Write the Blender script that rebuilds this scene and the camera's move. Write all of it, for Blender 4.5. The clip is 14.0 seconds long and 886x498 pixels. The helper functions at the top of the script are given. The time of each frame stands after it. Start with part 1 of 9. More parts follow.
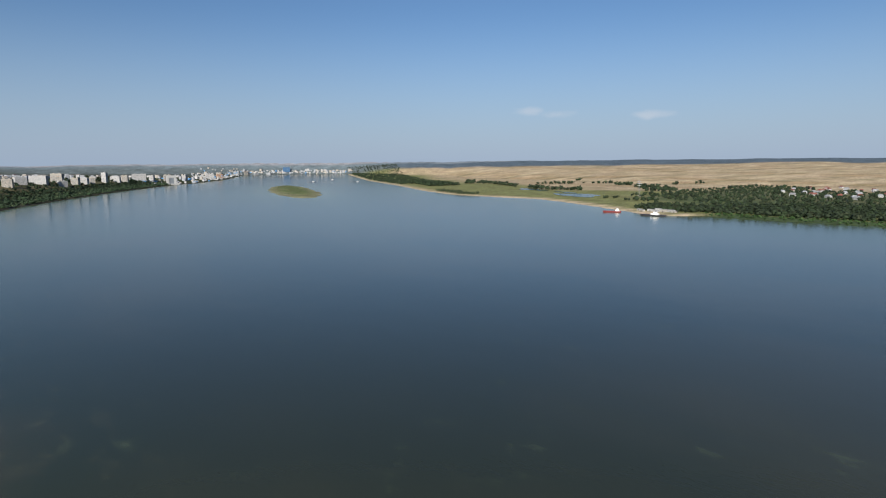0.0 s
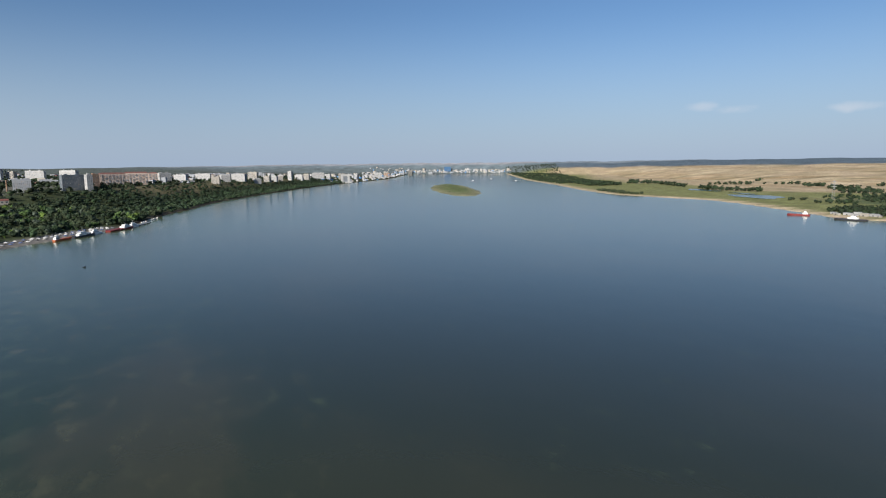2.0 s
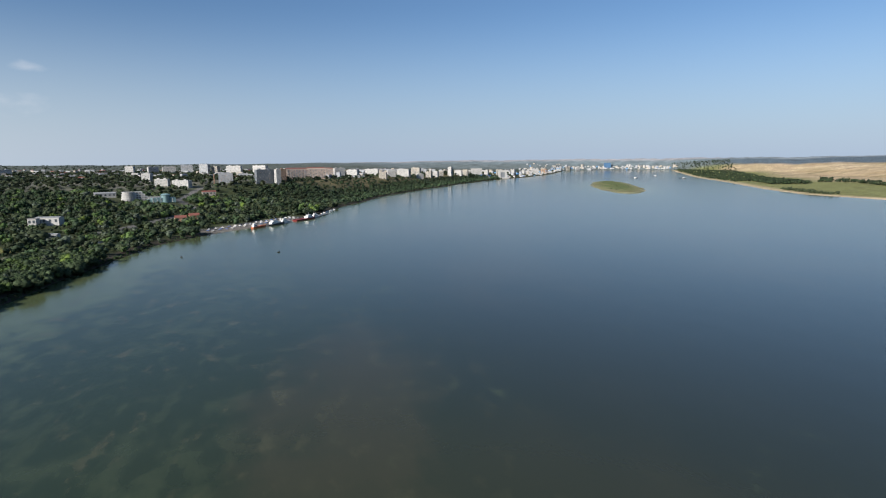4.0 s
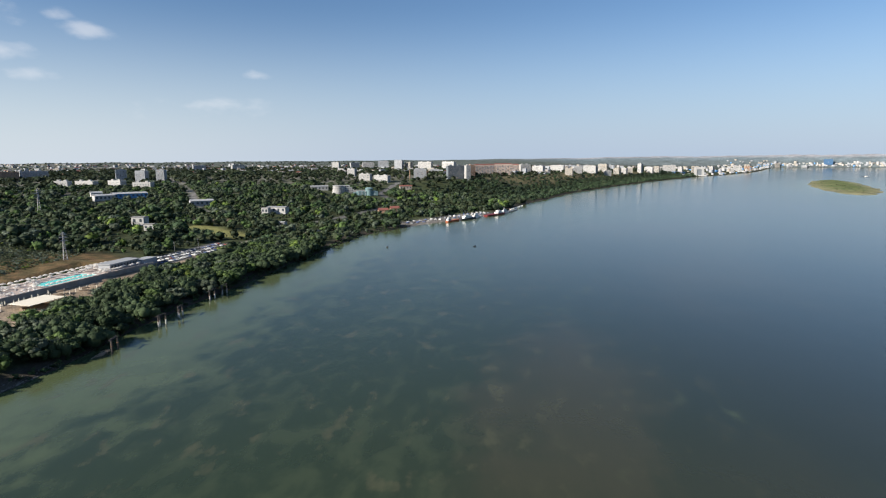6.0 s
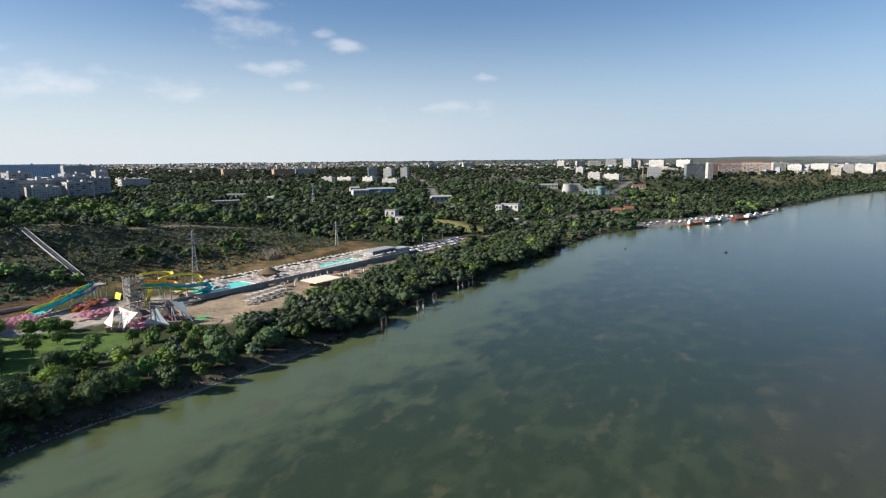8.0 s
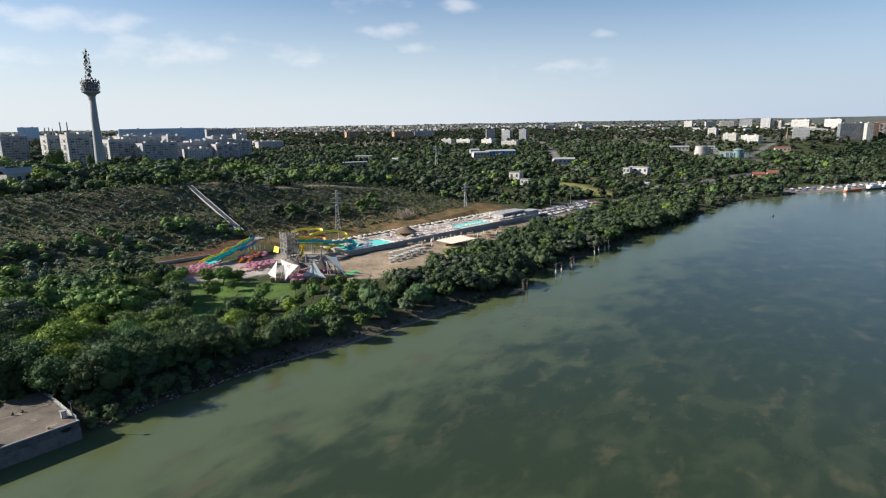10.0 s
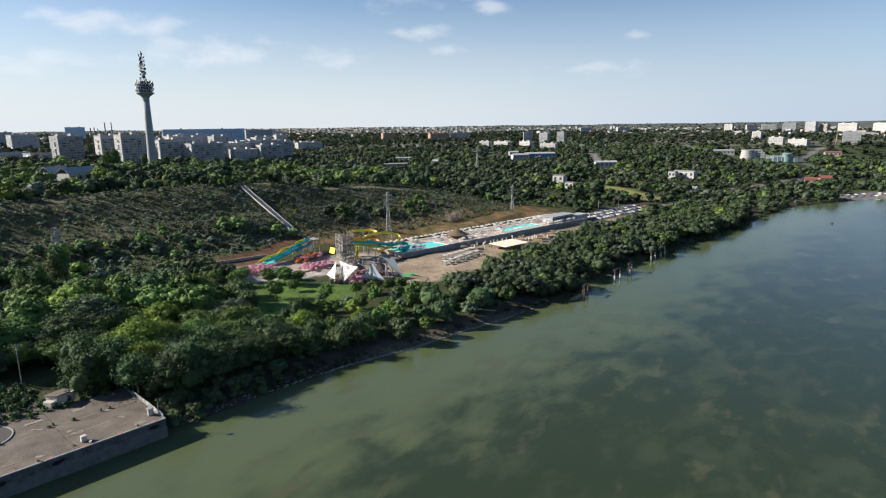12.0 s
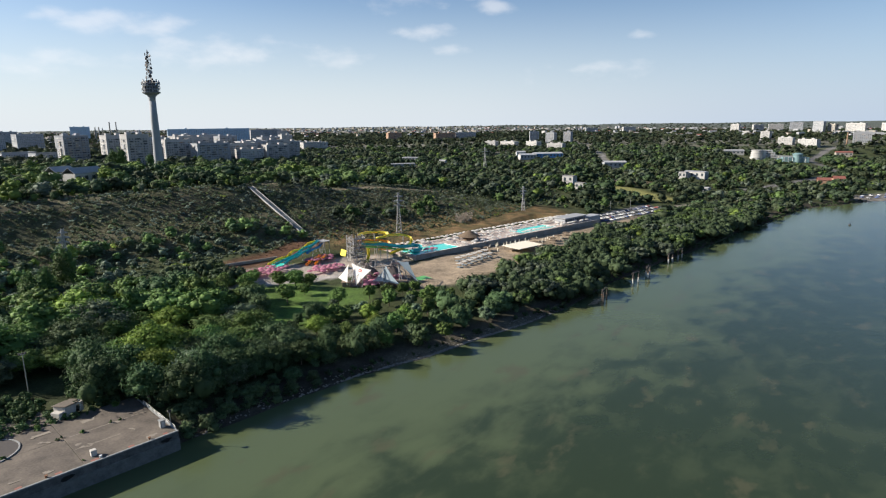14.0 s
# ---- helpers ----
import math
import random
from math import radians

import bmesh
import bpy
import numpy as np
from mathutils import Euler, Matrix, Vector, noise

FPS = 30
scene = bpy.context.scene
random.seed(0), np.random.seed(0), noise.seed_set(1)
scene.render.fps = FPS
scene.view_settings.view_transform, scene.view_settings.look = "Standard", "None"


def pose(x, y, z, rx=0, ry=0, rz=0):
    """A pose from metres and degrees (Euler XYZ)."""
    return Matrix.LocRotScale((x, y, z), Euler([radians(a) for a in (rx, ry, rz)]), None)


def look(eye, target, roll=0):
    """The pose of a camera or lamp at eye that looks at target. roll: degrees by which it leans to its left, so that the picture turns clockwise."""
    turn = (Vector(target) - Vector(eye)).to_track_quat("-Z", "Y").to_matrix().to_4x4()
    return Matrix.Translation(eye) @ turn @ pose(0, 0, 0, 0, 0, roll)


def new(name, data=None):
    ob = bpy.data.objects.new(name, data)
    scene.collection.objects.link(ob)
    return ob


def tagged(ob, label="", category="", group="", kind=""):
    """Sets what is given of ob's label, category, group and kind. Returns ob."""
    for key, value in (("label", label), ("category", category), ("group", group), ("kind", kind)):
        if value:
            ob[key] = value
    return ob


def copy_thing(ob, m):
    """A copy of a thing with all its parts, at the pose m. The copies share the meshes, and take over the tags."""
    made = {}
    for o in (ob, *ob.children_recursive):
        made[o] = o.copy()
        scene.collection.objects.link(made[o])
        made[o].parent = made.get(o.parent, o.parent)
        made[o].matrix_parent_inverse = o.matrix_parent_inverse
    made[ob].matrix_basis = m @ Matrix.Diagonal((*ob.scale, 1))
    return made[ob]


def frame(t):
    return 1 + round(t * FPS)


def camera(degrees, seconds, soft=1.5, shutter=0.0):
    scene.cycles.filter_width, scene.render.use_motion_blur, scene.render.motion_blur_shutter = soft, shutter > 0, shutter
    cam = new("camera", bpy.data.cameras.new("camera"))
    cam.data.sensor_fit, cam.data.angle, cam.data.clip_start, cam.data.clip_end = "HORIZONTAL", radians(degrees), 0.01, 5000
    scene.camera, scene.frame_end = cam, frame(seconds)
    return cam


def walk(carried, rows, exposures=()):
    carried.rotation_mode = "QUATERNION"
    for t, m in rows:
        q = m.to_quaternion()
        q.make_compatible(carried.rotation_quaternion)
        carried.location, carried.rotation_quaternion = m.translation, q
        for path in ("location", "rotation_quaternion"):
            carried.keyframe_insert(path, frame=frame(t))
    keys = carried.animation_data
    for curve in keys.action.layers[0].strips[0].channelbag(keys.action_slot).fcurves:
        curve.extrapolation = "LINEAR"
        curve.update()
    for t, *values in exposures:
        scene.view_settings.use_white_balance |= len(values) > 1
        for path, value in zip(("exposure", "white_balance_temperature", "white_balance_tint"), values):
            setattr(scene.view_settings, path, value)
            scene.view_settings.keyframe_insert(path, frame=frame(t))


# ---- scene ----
# The camera: a drone over the river that drifts back towards the bank and turns to face it.
cam = camera(73.7, 14.0, soft=1.2)
PATH = [
    (0.0, pose(-272.72, -218.39, 93.55, 81.78, 0.34, -133.64)),
    (0.5, pose(-274.22, -215.73, 92.75, 81.83, 0.37, -128.56)),
    (1.0, pose(-275.63, -213.11, 92.02, 81.83, 0.39, -124.19)),
    (1.5, pose(-276.82, -210.56, 91.42, 81.87, 0.41, -121.61)),
    (2.0, pose(-277.80, -208.00, 90.97, 81.87, 0.44, -118.58)),
    (2.5, pose(-278.49, -205.49, 90.64, 81.83, 0.46, -114.84)),
    (5.0, pose(-270.78, -187.50, 91.49, 81.46, 0.37, -95.68)),
    (5.5, pose(-269.46, -182.98, 91.52, 81.42, 0.38, -91.14)),
    (6.0, pose(-268.44, -178.18, 91.57, 81.35, 0.40, -86.57)),
    (6.5, pose(-268.02, -173.23, 91.56, 81.34, 0.40, -81.82)),
    (7.0, pose(-268.32, -168.42, 91.46, 81.36, 0.41, -76.99)),
    (7.5, pose(-269.34, -163.95, 91.23, 81.38, 0.47, -71.87)),
    (8.0, pose(-270.66, -159.71, 91.04, 81.40, 0.58, -65.57)),
    (8.5, pose(-272.39, -155.76, 90.81, 81.08, 0.67, -61.24)),
    (9.0, pose(-274.78, -151.80, 90.60, 79.42, 0.77, -58.67)),
    (11.5, pose(-288.81, -132.97, 91.29, 78.20, 0.73, -52.38)),
    (12.0, pose(-289.34, -129.24, 91.51, 78.17, 0.72, -52.14)),
    (12.5, pose(-289.20, -125.80, 91.63, 78.16, 0.72, -52.13)),
    (13.0, pose(-288.77, -123.01, 91.64, 78.17, 0.73, -52.06)),
    (13.5, pose(-288.06, -121.05, 91.58, 78.15, 0.72, -51.95)),
    (14.0, pose(-286.86, -119.25, 91.55, 78.15, 0.70, -51.83)),
]
walk(cam, PATH, [(0.0, 0.5, 5950, 10), (1.0, 0.58, 5950, 10), (2.5, 0.6, 5950, 10), (5.0, 0.88, 6100, 10), (7.5, 1.02, 6250, 10), (9.0, 1.1, 6300, 10), (14.0, 1.1, 6300, 10)])

# ---- light: clear late-afternoon sky with haze, low sun behind the land ----
SUN_YAW, SUN_EL = 34.0, 26.3
scene.view_settings.exposure = 0.0
world = bpy.data.worlds.new("sky")
scene.world = world
world.use_nodes = True


def nd(tree, kind, **props):
    n = tree.nodes.new(kind)
    for k, v in props.items():
        setattr(n, k, v)
    return n


def build_sky(tree):
    tree.nodes.clear()
    out = nd(tree, "ShaderNodeOutputWorld")
    bg = nd(tree, "ShaderNodeBackground")
    bg.inputs["Strength"].default_value = 0.058
    sky = nd(tree, "ShaderNodeTexSky", sky_type="NISHITA", sun_disc=False)
    sky.sun_elevation, sky.sun_rotation = radians(SUN_EL), radians(-SUN_YAW)
    sky.altitude, sky.air_density, sky.dust_density, sky.ozone_density = 90.0, 1.0, 0.7, 4.5
    tree.links.new(bg.outputs[0], out.inputs[0])
    coord = nd(tree, "ShaderNodeTexCoord")
    # small fair-weather clouds: noise, kept to the low sky over the land and a pair over the far bank
    flat = nd(tree, "ShaderNodeMapping")
    flat.inputs["Scale"].default_value = (21.0, 21.0, 44.0)
    tree.links.new(coord.outputs["Generated"], flat.inputs["Vector"])
    puff = nd(tree, "ShaderNodeTexNoise")
    puff.inputs["Scale"].default_value, puff.inputs["Detail"].default_value, puff.inputs["Roughness"].default_value = 1.0, 5.0, 0.5
    tree.links.new(flat.outputs[0], puff.inputs["Vector"])
    total = None
    # bearing, height, half width and half height in degrees, and how dense each cloud is
    for yaw, el, wide, high, gain in ((-24.5, 8.5, 9.0, 1.7, 1.35), (-32, 6.3, 10.0, 2.4, 1.2), (-19, 5.2, 12.0, 1.8, 1.0), (-41, 5.8, 7.0, 2.0, 0.95), (-50.8, 8.3, 3.6, 1.2, 1.2), (-52.6, 6.8, 3.4, 0.9, 1.1),
                                      (-56.6, 10.3, 3.0, 1.1, 1.2), (-54.7, 11.5, 1.8, 0.9, 1.05), (-48.4, 11.5, 5.5, 2.2, 1.2), (-46, 13.5, 6.0, 2.0, 1.1), (-48.3, 8.4, 2.6, 0.9, 1.0), (-65, 4.8, 12.0, 1.8, 0.85), (-69.5, 7.5, 2.6, 0.7, 0.95),
                                      (-141.6, 4.8, 2.6, 0.85, 1.25), (-144.4, 4.45, 2.8, 0.75, 1.15), (-152.8, 4.25, 3.0, 0.7, 1.2)):
        where = Vector((-math.sin(radians(yaw)) * math.cos(radians(el)), math.cos(radians(yaw)) * math.cos(radians(el)), math.sin(radians(el))))
        off = nd(tree, "ShaderNodeVectorMath", operation="SUBTRACT")
        off.inputs[1].default_value = where
        tree.links.new(coord.outputs["Generated"], off.inputs[0])
        level = nd(tree, "ShaderNodeVectorRotate", rotation_type="Z_AXIS")
        level.inputs["Angle"].default_value = radians(-yaw)
        tree.links.new(off.outputs[0], level.inputs["Vector"])
        squash = nd(tree, "ShaderNodeVectorMath", operation="MULTIPLY")
        squash.inputs[1].default_value = (0.75 / radians(wide), 2.0, 0.75 / radians(high))
        tree.links.new(level.outputs[0], squash.inputs[0])
        far = nd(tree, "ShaderNodeVectorMath", operation="LENGTH")
        tree.links.new(squash.outputs[0], far.inputs[0])
        fall = nd(tree, "ShaderNodeMapRange", interpolation_type="SMOOTHSTEP")
        fall.inputs["From Min"].default_value, fall.inputs["From Max"].default_value = 1.0, 0.0
        fall.inputs["To Max"].default_value = gain
        tree.links.new(far.outputs["Value"], fall.inputs["Value"])
        if total is None:
            total = fall.outputs[0]
        else:
            add = nd(tree, "ShaderNodeMath", operation="MAXIMUM")
            tree.links.new(total, add.inputs[0])
            tree.links.new(fall.outputs[0], add.inputs[1])
            total = add.outputs[0]
    lift = nd(tree, "ShaderNodeMath", operation="MULTIPLY_ADD")
    lift.inputs[1].default_value, lift.inputs[2].default_value = 0.52, -0.52
    tree.links.new(total, lift.inputs[0])
    both = nd(tree, "ShaderNodeMath", operation="ADD")
    tree.links.new(puff.outputs["Fac"], both.inputs[0])
    tree.links.new(lift.outputs[0], both.inputs[1])
    mask = nd(tree, "ShaderNodeMapRange", interpolation_type="SMOOTHSTEP")
    mask.inputs["From Min"].default_value, mask.inputs["From Max"].default_value = 0.26, 0.8
    mask.inputs["To Max"].default_value = 0.42
    tree.links.new(both.outputs[0], mask.inputs["Value"])
    mix = nd(tree, "ShaderNodeMix", data_type="RGBA")
    mix.inputs["B"].default_value = (8.4, 8.2, 8.1, 1)
    tree.links.new(mask.outputs[0], mix.inputs["Factor"])
    # pale summer haze that thickens towards the horizon
    part_z = nd(tree, "ShaderNodeSeparateXYZ")
    tree.links.new(coord.outputs["Generated"], part_z.inputs[0])
    low = nd(tree, "ShaderNodeMapRange", interpolation_type="SMOOTHSTEP")
    low.inputs["From Min"].default_value, low.inputs["From Max"].default_value = 0.25, -0.03
    low.inputs["To Max"].default_value = 0.9
    tree.links.new(part_z.outputs["Z"], low.inputs["Value"])
    haze = nd(tree, "ShaderNodeMix", data_type="RGBA")
    side = nd(tree, "ShaderNodeVectorMath", operation="DOT_PRODUCT")
    side.inputs[1].default_value = (0.17, 0.98, 0.0)
    tree.links.new(coord.outputs["Generated"], side.inputs[0])
    glow = nd(tree, "ShaderNodeMapRange", interpolation_type="SMOOTHSTEP")
    glow.inputs["From Min"].default_value, glow.inputs["From Max"].default_value = 0.05, 0.97
    tree.links.new(side.outputs["Value"], glow.inputs["Value"])
    tone = nd(tree, "ShaderNodeMix", data_type="RGBA")
    tone.inputs["A"].default_value, tone.inputs["B"].default_value = (4.7, 5.55, 6.75, 1), (6.6, 7.0, 7.3, 1)
    tree.links.new(glow.outputs[0], tone.inputs["Factor"])
    tree.links.new(tone.outputs["Result"], haze.inputs["B"])
    tree.links.new(low.outputs[0], haze.inputs["Factor"])
    tree.links.new(sky.outputs[0], haze.inputs["A"])
    aside = nd(tree, "ShaderNodeVectorMath", operation="DOT_PRODUCT")
    aside.inputs[1].default_value = (0.995, -0.1, 0.0)
    tree.links.new(coord.outputs["Generated"], aside.inputs[0])
    deep = nd(tree, "ShaderNodeMapRange", interpolation_type="SMOOTHSTEP")
    deep.inputs["From Min"].default_value, deep.inputs["From Max"].default_value = 0.72, 1.0
    deep.inputs["To Min"].default_value, deep.inputs["To Max"].default_value = 1.0, 0.96
    tree.links.new(aside.outputs["Value"], deep.inputs["Value"])
    dim = nd(tree, "ShaderNodeVectorMath", operation="SCALE")
    tree.links.new(haze.outputs["Result"], dim.inputs[0])
    tree.links.new(deep.outputs[0], dim.inputs["Scale"])
    tree.links.new(dim.outputs[0], mix.inputs["A"])
    tree.links.new(mix.outputs["Result"], bg.inputs["Color"])


build_sky(world.node_tree)
sun = new("sun", bpy.data.lights.new("sun", "SUN"))
sun.data.energy, sun.data.angle, sun.data.color = 5.0, radians(0.55), (1.0, 0.9, 0.76)
sun.matrix_world = look((-math.sin(radians(SUN_YAW)) * 900, math.cos(radians(SUN_YAW)) * 900, 900 * math.tan(radians(SUN_EL))), (0, 0, 0))

# ---- the lie of the land ----
LEFT_X = [-6000, -330, -212, -172, -143, -114, -84, -58, -28, 39, 108, 183, 248, 332, 438, 548, 593, 722, 968, 1121, 1310, 1620, 2110, 2640, 2954, 3211, 4244, 6000]
LEFT_Y = [150, 48, 42, 38.5, 34, 25, 20, 14, 10, 11, 5, -6, -10, -22, -34, -88, -121, -206, -282, -347, -415, -578, -862, -1226, -1515, -1740, -2414, -3550]
RIGHT_X = [-6000, -101, 19, 104, 163, 205, 269, 407, 557, 692, 782, 1008, 1272, 1784, 2479, 3693, 3950, 6000]
RIGHT_Y = [-1259, -1259, -1250, -1249, -1262, -1222, -1236, -1324, -1415, -1478, -1473, -1480, -1598, -1887, -2245, -2903, -3300, -9000]
DS = [-80, -14, 0, 7, 20, 60, 110, 150, 200, 250, 300, 400, 600, 1000, 2200]
STATION_X = [-700, -230, -100, 0, 110, 230, 360, 600, 900, 1300, 2200, 4200]
STATION_Z = [
    [-7, -2, 0, 2.4, 4.6, 6.0, 6.6, 7.5, 9.0, 18.0, 44.0, 49.0, 52.0, 54.0, 50.0],
    [-7, -2, 0, 2.4, 4.6, 6.0, 6.6, 7.5, 9.0, 18.0, 44.0, 49.0, 52.0, 54.0, 50.0],
    [-7, -2, 0, 2.2, 4.0, 5.5, 6.5, 7.5, 12.0, 27.0, 45.0, 48.0, 51.0, 54.0, 50.0],
    [-7, -2, 0, 2.0, 3.6, 5.0, 6.0, 7.5, 12.5, 27.0, 44.0, 47.0, 51.0, 54.0, 50.0],
    [-7, -2, 0, 1.8, 3.4, 4.6, 6.0, 8.0, 11.5, 20.0, 33.0, 38.0, 46.0, 52.0, 50.0],
    [-7, -2, 0, 1.8, 3.2, 4.4, 6.0, 8.5, 12.0, 17.0, 23.0, 29.0, 40.0, 50.0, 50.0],
    [-7, -2, 0, 1.8, 3.2, 4.6, 7.0, 10.0, 14.0, 18.0, 21.0, 25.0, 33.0, 46.0, 50.0],
    [-7, -2, 0, 1.8, 3.2, 5.0, 9.0, 12.0, 15.0, 18.0, 20.0, 24.0, 30.0, 42.0, 50.0],
    [-7, -2, 0, 1.8, 3.2, 5.5, 10.0, 14.0, 18.0, 23.0, 27.0, 33.0, 38.0, 45.0, 50.0],
    [-7, -2, 0, 1.8, 3.2, 8.0, 18.0, 30.0, 41.0, 44.0, 46.0, 47.0, 48.0, 50.0, 52.0],
    [-7, -2, 0, 1.8, 3.0, 8.0, 20.0, 32.0, 38.0, 41.0, 43.0, 45.0, 46.0, 48.0, 52.0],
    [-7, -2, 0, 1.8, 3.0, 5.0, 8.0, 11.0, 14.0, 17.0, 20.0, 26.0, 34.0, 44.0, 52.0],
]
HUB = (-280.0, -170.0)


def smooth(a, b, v):
    t = np.clip((v - a) / (b - a), 0, 1)
    return t * t * (3 - 2 * t)


def waves(x, y, size, seed):
    """Cheap smooth noise of about -1 to 1 from a few crossed sines."""
    rng = np.random.RandomState(seed)
    v = np.zeros_like(x)
    for k in range(7):
        a, p = rng.uniform(0, 2 * math.pi, 2)
        f = rng.uniform(0.6, 2.2) * 2 * math.pi / size
        v = v + np.sin((x * math.cos(a) + y * math.sin(a)) * f + p + 1.3 * np.sin((y * math.cos(a) - x * math.sin(a)) * f * 0.7 + p * 2))
    return v / 4.2


def shore_left(x):
    return np.interp(x, LEFT_X, LEFT_Y)


def inland(x, y):
    """Distance inland from the town's bank (negative: in the river)."""
    slope = (shore_left(x + 40) - shore_left(x - 40)) / 80
    return (y - shore_left(x)) / np.sqrt(1 + slope * slope)


def inland_right(x, y):
    yr = np.interp(x, RIGHT_X, RIGHT_Y)
    slope = (np.interp(x + 60, RIGHT_X, RIGHT_Y) - np.interp(x - 60, RIGHT_X, RIGHT_Y)) / 120
    return (yr - y) / np.sqrt(1 + slope * slope)


# the low island in mid-river: a leaf shape between its two ends
ISLE_A, ISLE_B = (1185.0, -1098.0), (2120.0, -1545.0)


def isle(x, y):
    ax, ay = ISLE_B[0] - ISLE_A[0], ISLE_B[1] - ISLE_A[1]
    n = math.hypot(ax, ay)
    u = ((x - ISLE_A[0]) * ax + (y - ISLE_A[1]) * ay) / (n * n)
    v = (-(x - ISLE_A[0]) * ay + (y - ISLE_A[1]) * ax) / n
    uc = np.clip(u, 0, 1)
    half = np.where(v > 0, 96.0, 58.0) * np.sqrt(np.clip(1 - (2 * uc - 1) ** 2, 0, 1)) + 9 * waves(x, y, 260, 5) + 5 * waves(x, y, 110, 6)
    return half - np.abs(v) - 400 * np.abs(u - uc)


def bearing(x, y):
    """Degrees to the left of +y, as seen from the hub; from -270 to 90."""
    yaw = np.degrees(np.arctan2(-(x - HUB[0]), y - HUB[1]))
    return np.where(yaw > 90, yaw - 360, yaw)


def far_reach(x, y):
    """The river's far reach stands a little higher towards the bend, so that its end lies near the horizon."""
    x, y = np.asarray(x, float), np.asarray(y, float)
    turn = bearing(x, y)
    away = np.clip((np.hypot(x - HUB[0], y - HUB[1]) - 3300) / 1500, 0, 1.1)
    return 27.0 * away ** 1.4 * smooth(-140, -132, turn) * (1 - smooth(-114, -108, turn))


def rim_height(turn):
    """Height of the land at the edge of sight."""
    return np.interp(turn, [-200, -165, -140, -118, -105, -95, -85, -60, -20, 30], [116, 116, 112, 104, 99, 90, 84, 82, 82, 82]) + 3.0 * np.sin(turn * 0.9) * np.sin(turn * 0.37 + 1)


def ground_height(x, y):
    x, y = np.asarray(x, float), np.asarray(y, float)
    d, r, i = inland(x, y), inland_right(x, y), isle(x, y)
    k = np.clip(np.searchsorted(STATION_X, x) - 1, 0, len(STATION_X) - 2)
    sx, sz = np.array(STATION_X, float), np.array(STATION_Z)
    w = smooth(0, 1, (np.clip(x, sx[0], sx[-1]) - sx[k]) / (sx[k + 1] - sx[k]))
    j = np.clip(np.searchsorted(DS, d) - 1, 0, len(DS) - 2)
    ds = np.array(DS, float)
    u = np.clip((d - ds[j]) / (ds[j + 1] - ds[j]), 0, 1)
    u = u * 0.5 + 0.5 * u * u * (3 - 2 * u)
    left = (sz[k, j] * (1 - w) + sz[k + 1, j] * w) * (1 - u) + (sz[k, j + 1] * (1 - w) + sz[k + 1, j + 1] * w) * u
    left = left + smooth(12, 60, d) * 0.35 * waves(x, y, 45, 2) + smooth(220, 330, d) * 1.6 * waves(x, y, 170, 3)
    left = left + 0.25 * smooth(190, 230, d) * (1 - smooth(290, 330, d)) * waves(x * 1.0, y * 0.3, 30, 9)
    right = np.interp(r, [-80, -14, 0, 10, 30, 120, 900, 2500], [-7, -2, 0, 1.6, 2.6, 3.2, 4.0, 5.0]) + smooth(30, 200, r) * 0.4 * waves(x, y, 130, 4)
    mid = np.interp(i, [-60, -12, 0, 20, 120], [-7, -1.5, 0, 3.0, 9.0])
    z = np.maximum(np.maximum(np.where(d > -80, left, -7), np.where(r > -80, right, -7)), mid) + far_reach(x, y)
    # the country lifts to low hills at the rim
    far = np.hypot(x - HUB[0], y - HUB[1])
    turn = bearing(x, y)
    rim = rim_height(turn)
    start = np.interp(turn, [-200, -152, -140, -134, -129, -125, -100, -90, -60, 30], [2500, 2700, 3500, 4150, 4350, 4600, 4550, 4000, 3300, 3300])
    lift = np.clip((far - start) / (4850 - start), 0, 1)
    lift = lift ** np.interp(turn, [-135, -122, -95, -85], [0.8, 0.7, 0.7, 1.3])
    return np.where(far > start, np.maximum(z, 0.6) * (1 - lift) + rim * lift, z)


# ---- materials ----
def material(name, base, rough=0.8, metal=0.0, spec=0.5):
    m = bpy.data.materials.new(name)
    m.use_nodes = True
    b = m.node_tree.nodes["Principled BSDF"]
    b.inputs["Base Color"].default_value = (*base, 1)
    b.inputs["Roughness"].default_value, b.inputs["Metallic"].default_value = rough, metal
    b.inputs["Specular IOR Level"].default_value = spec
    return m


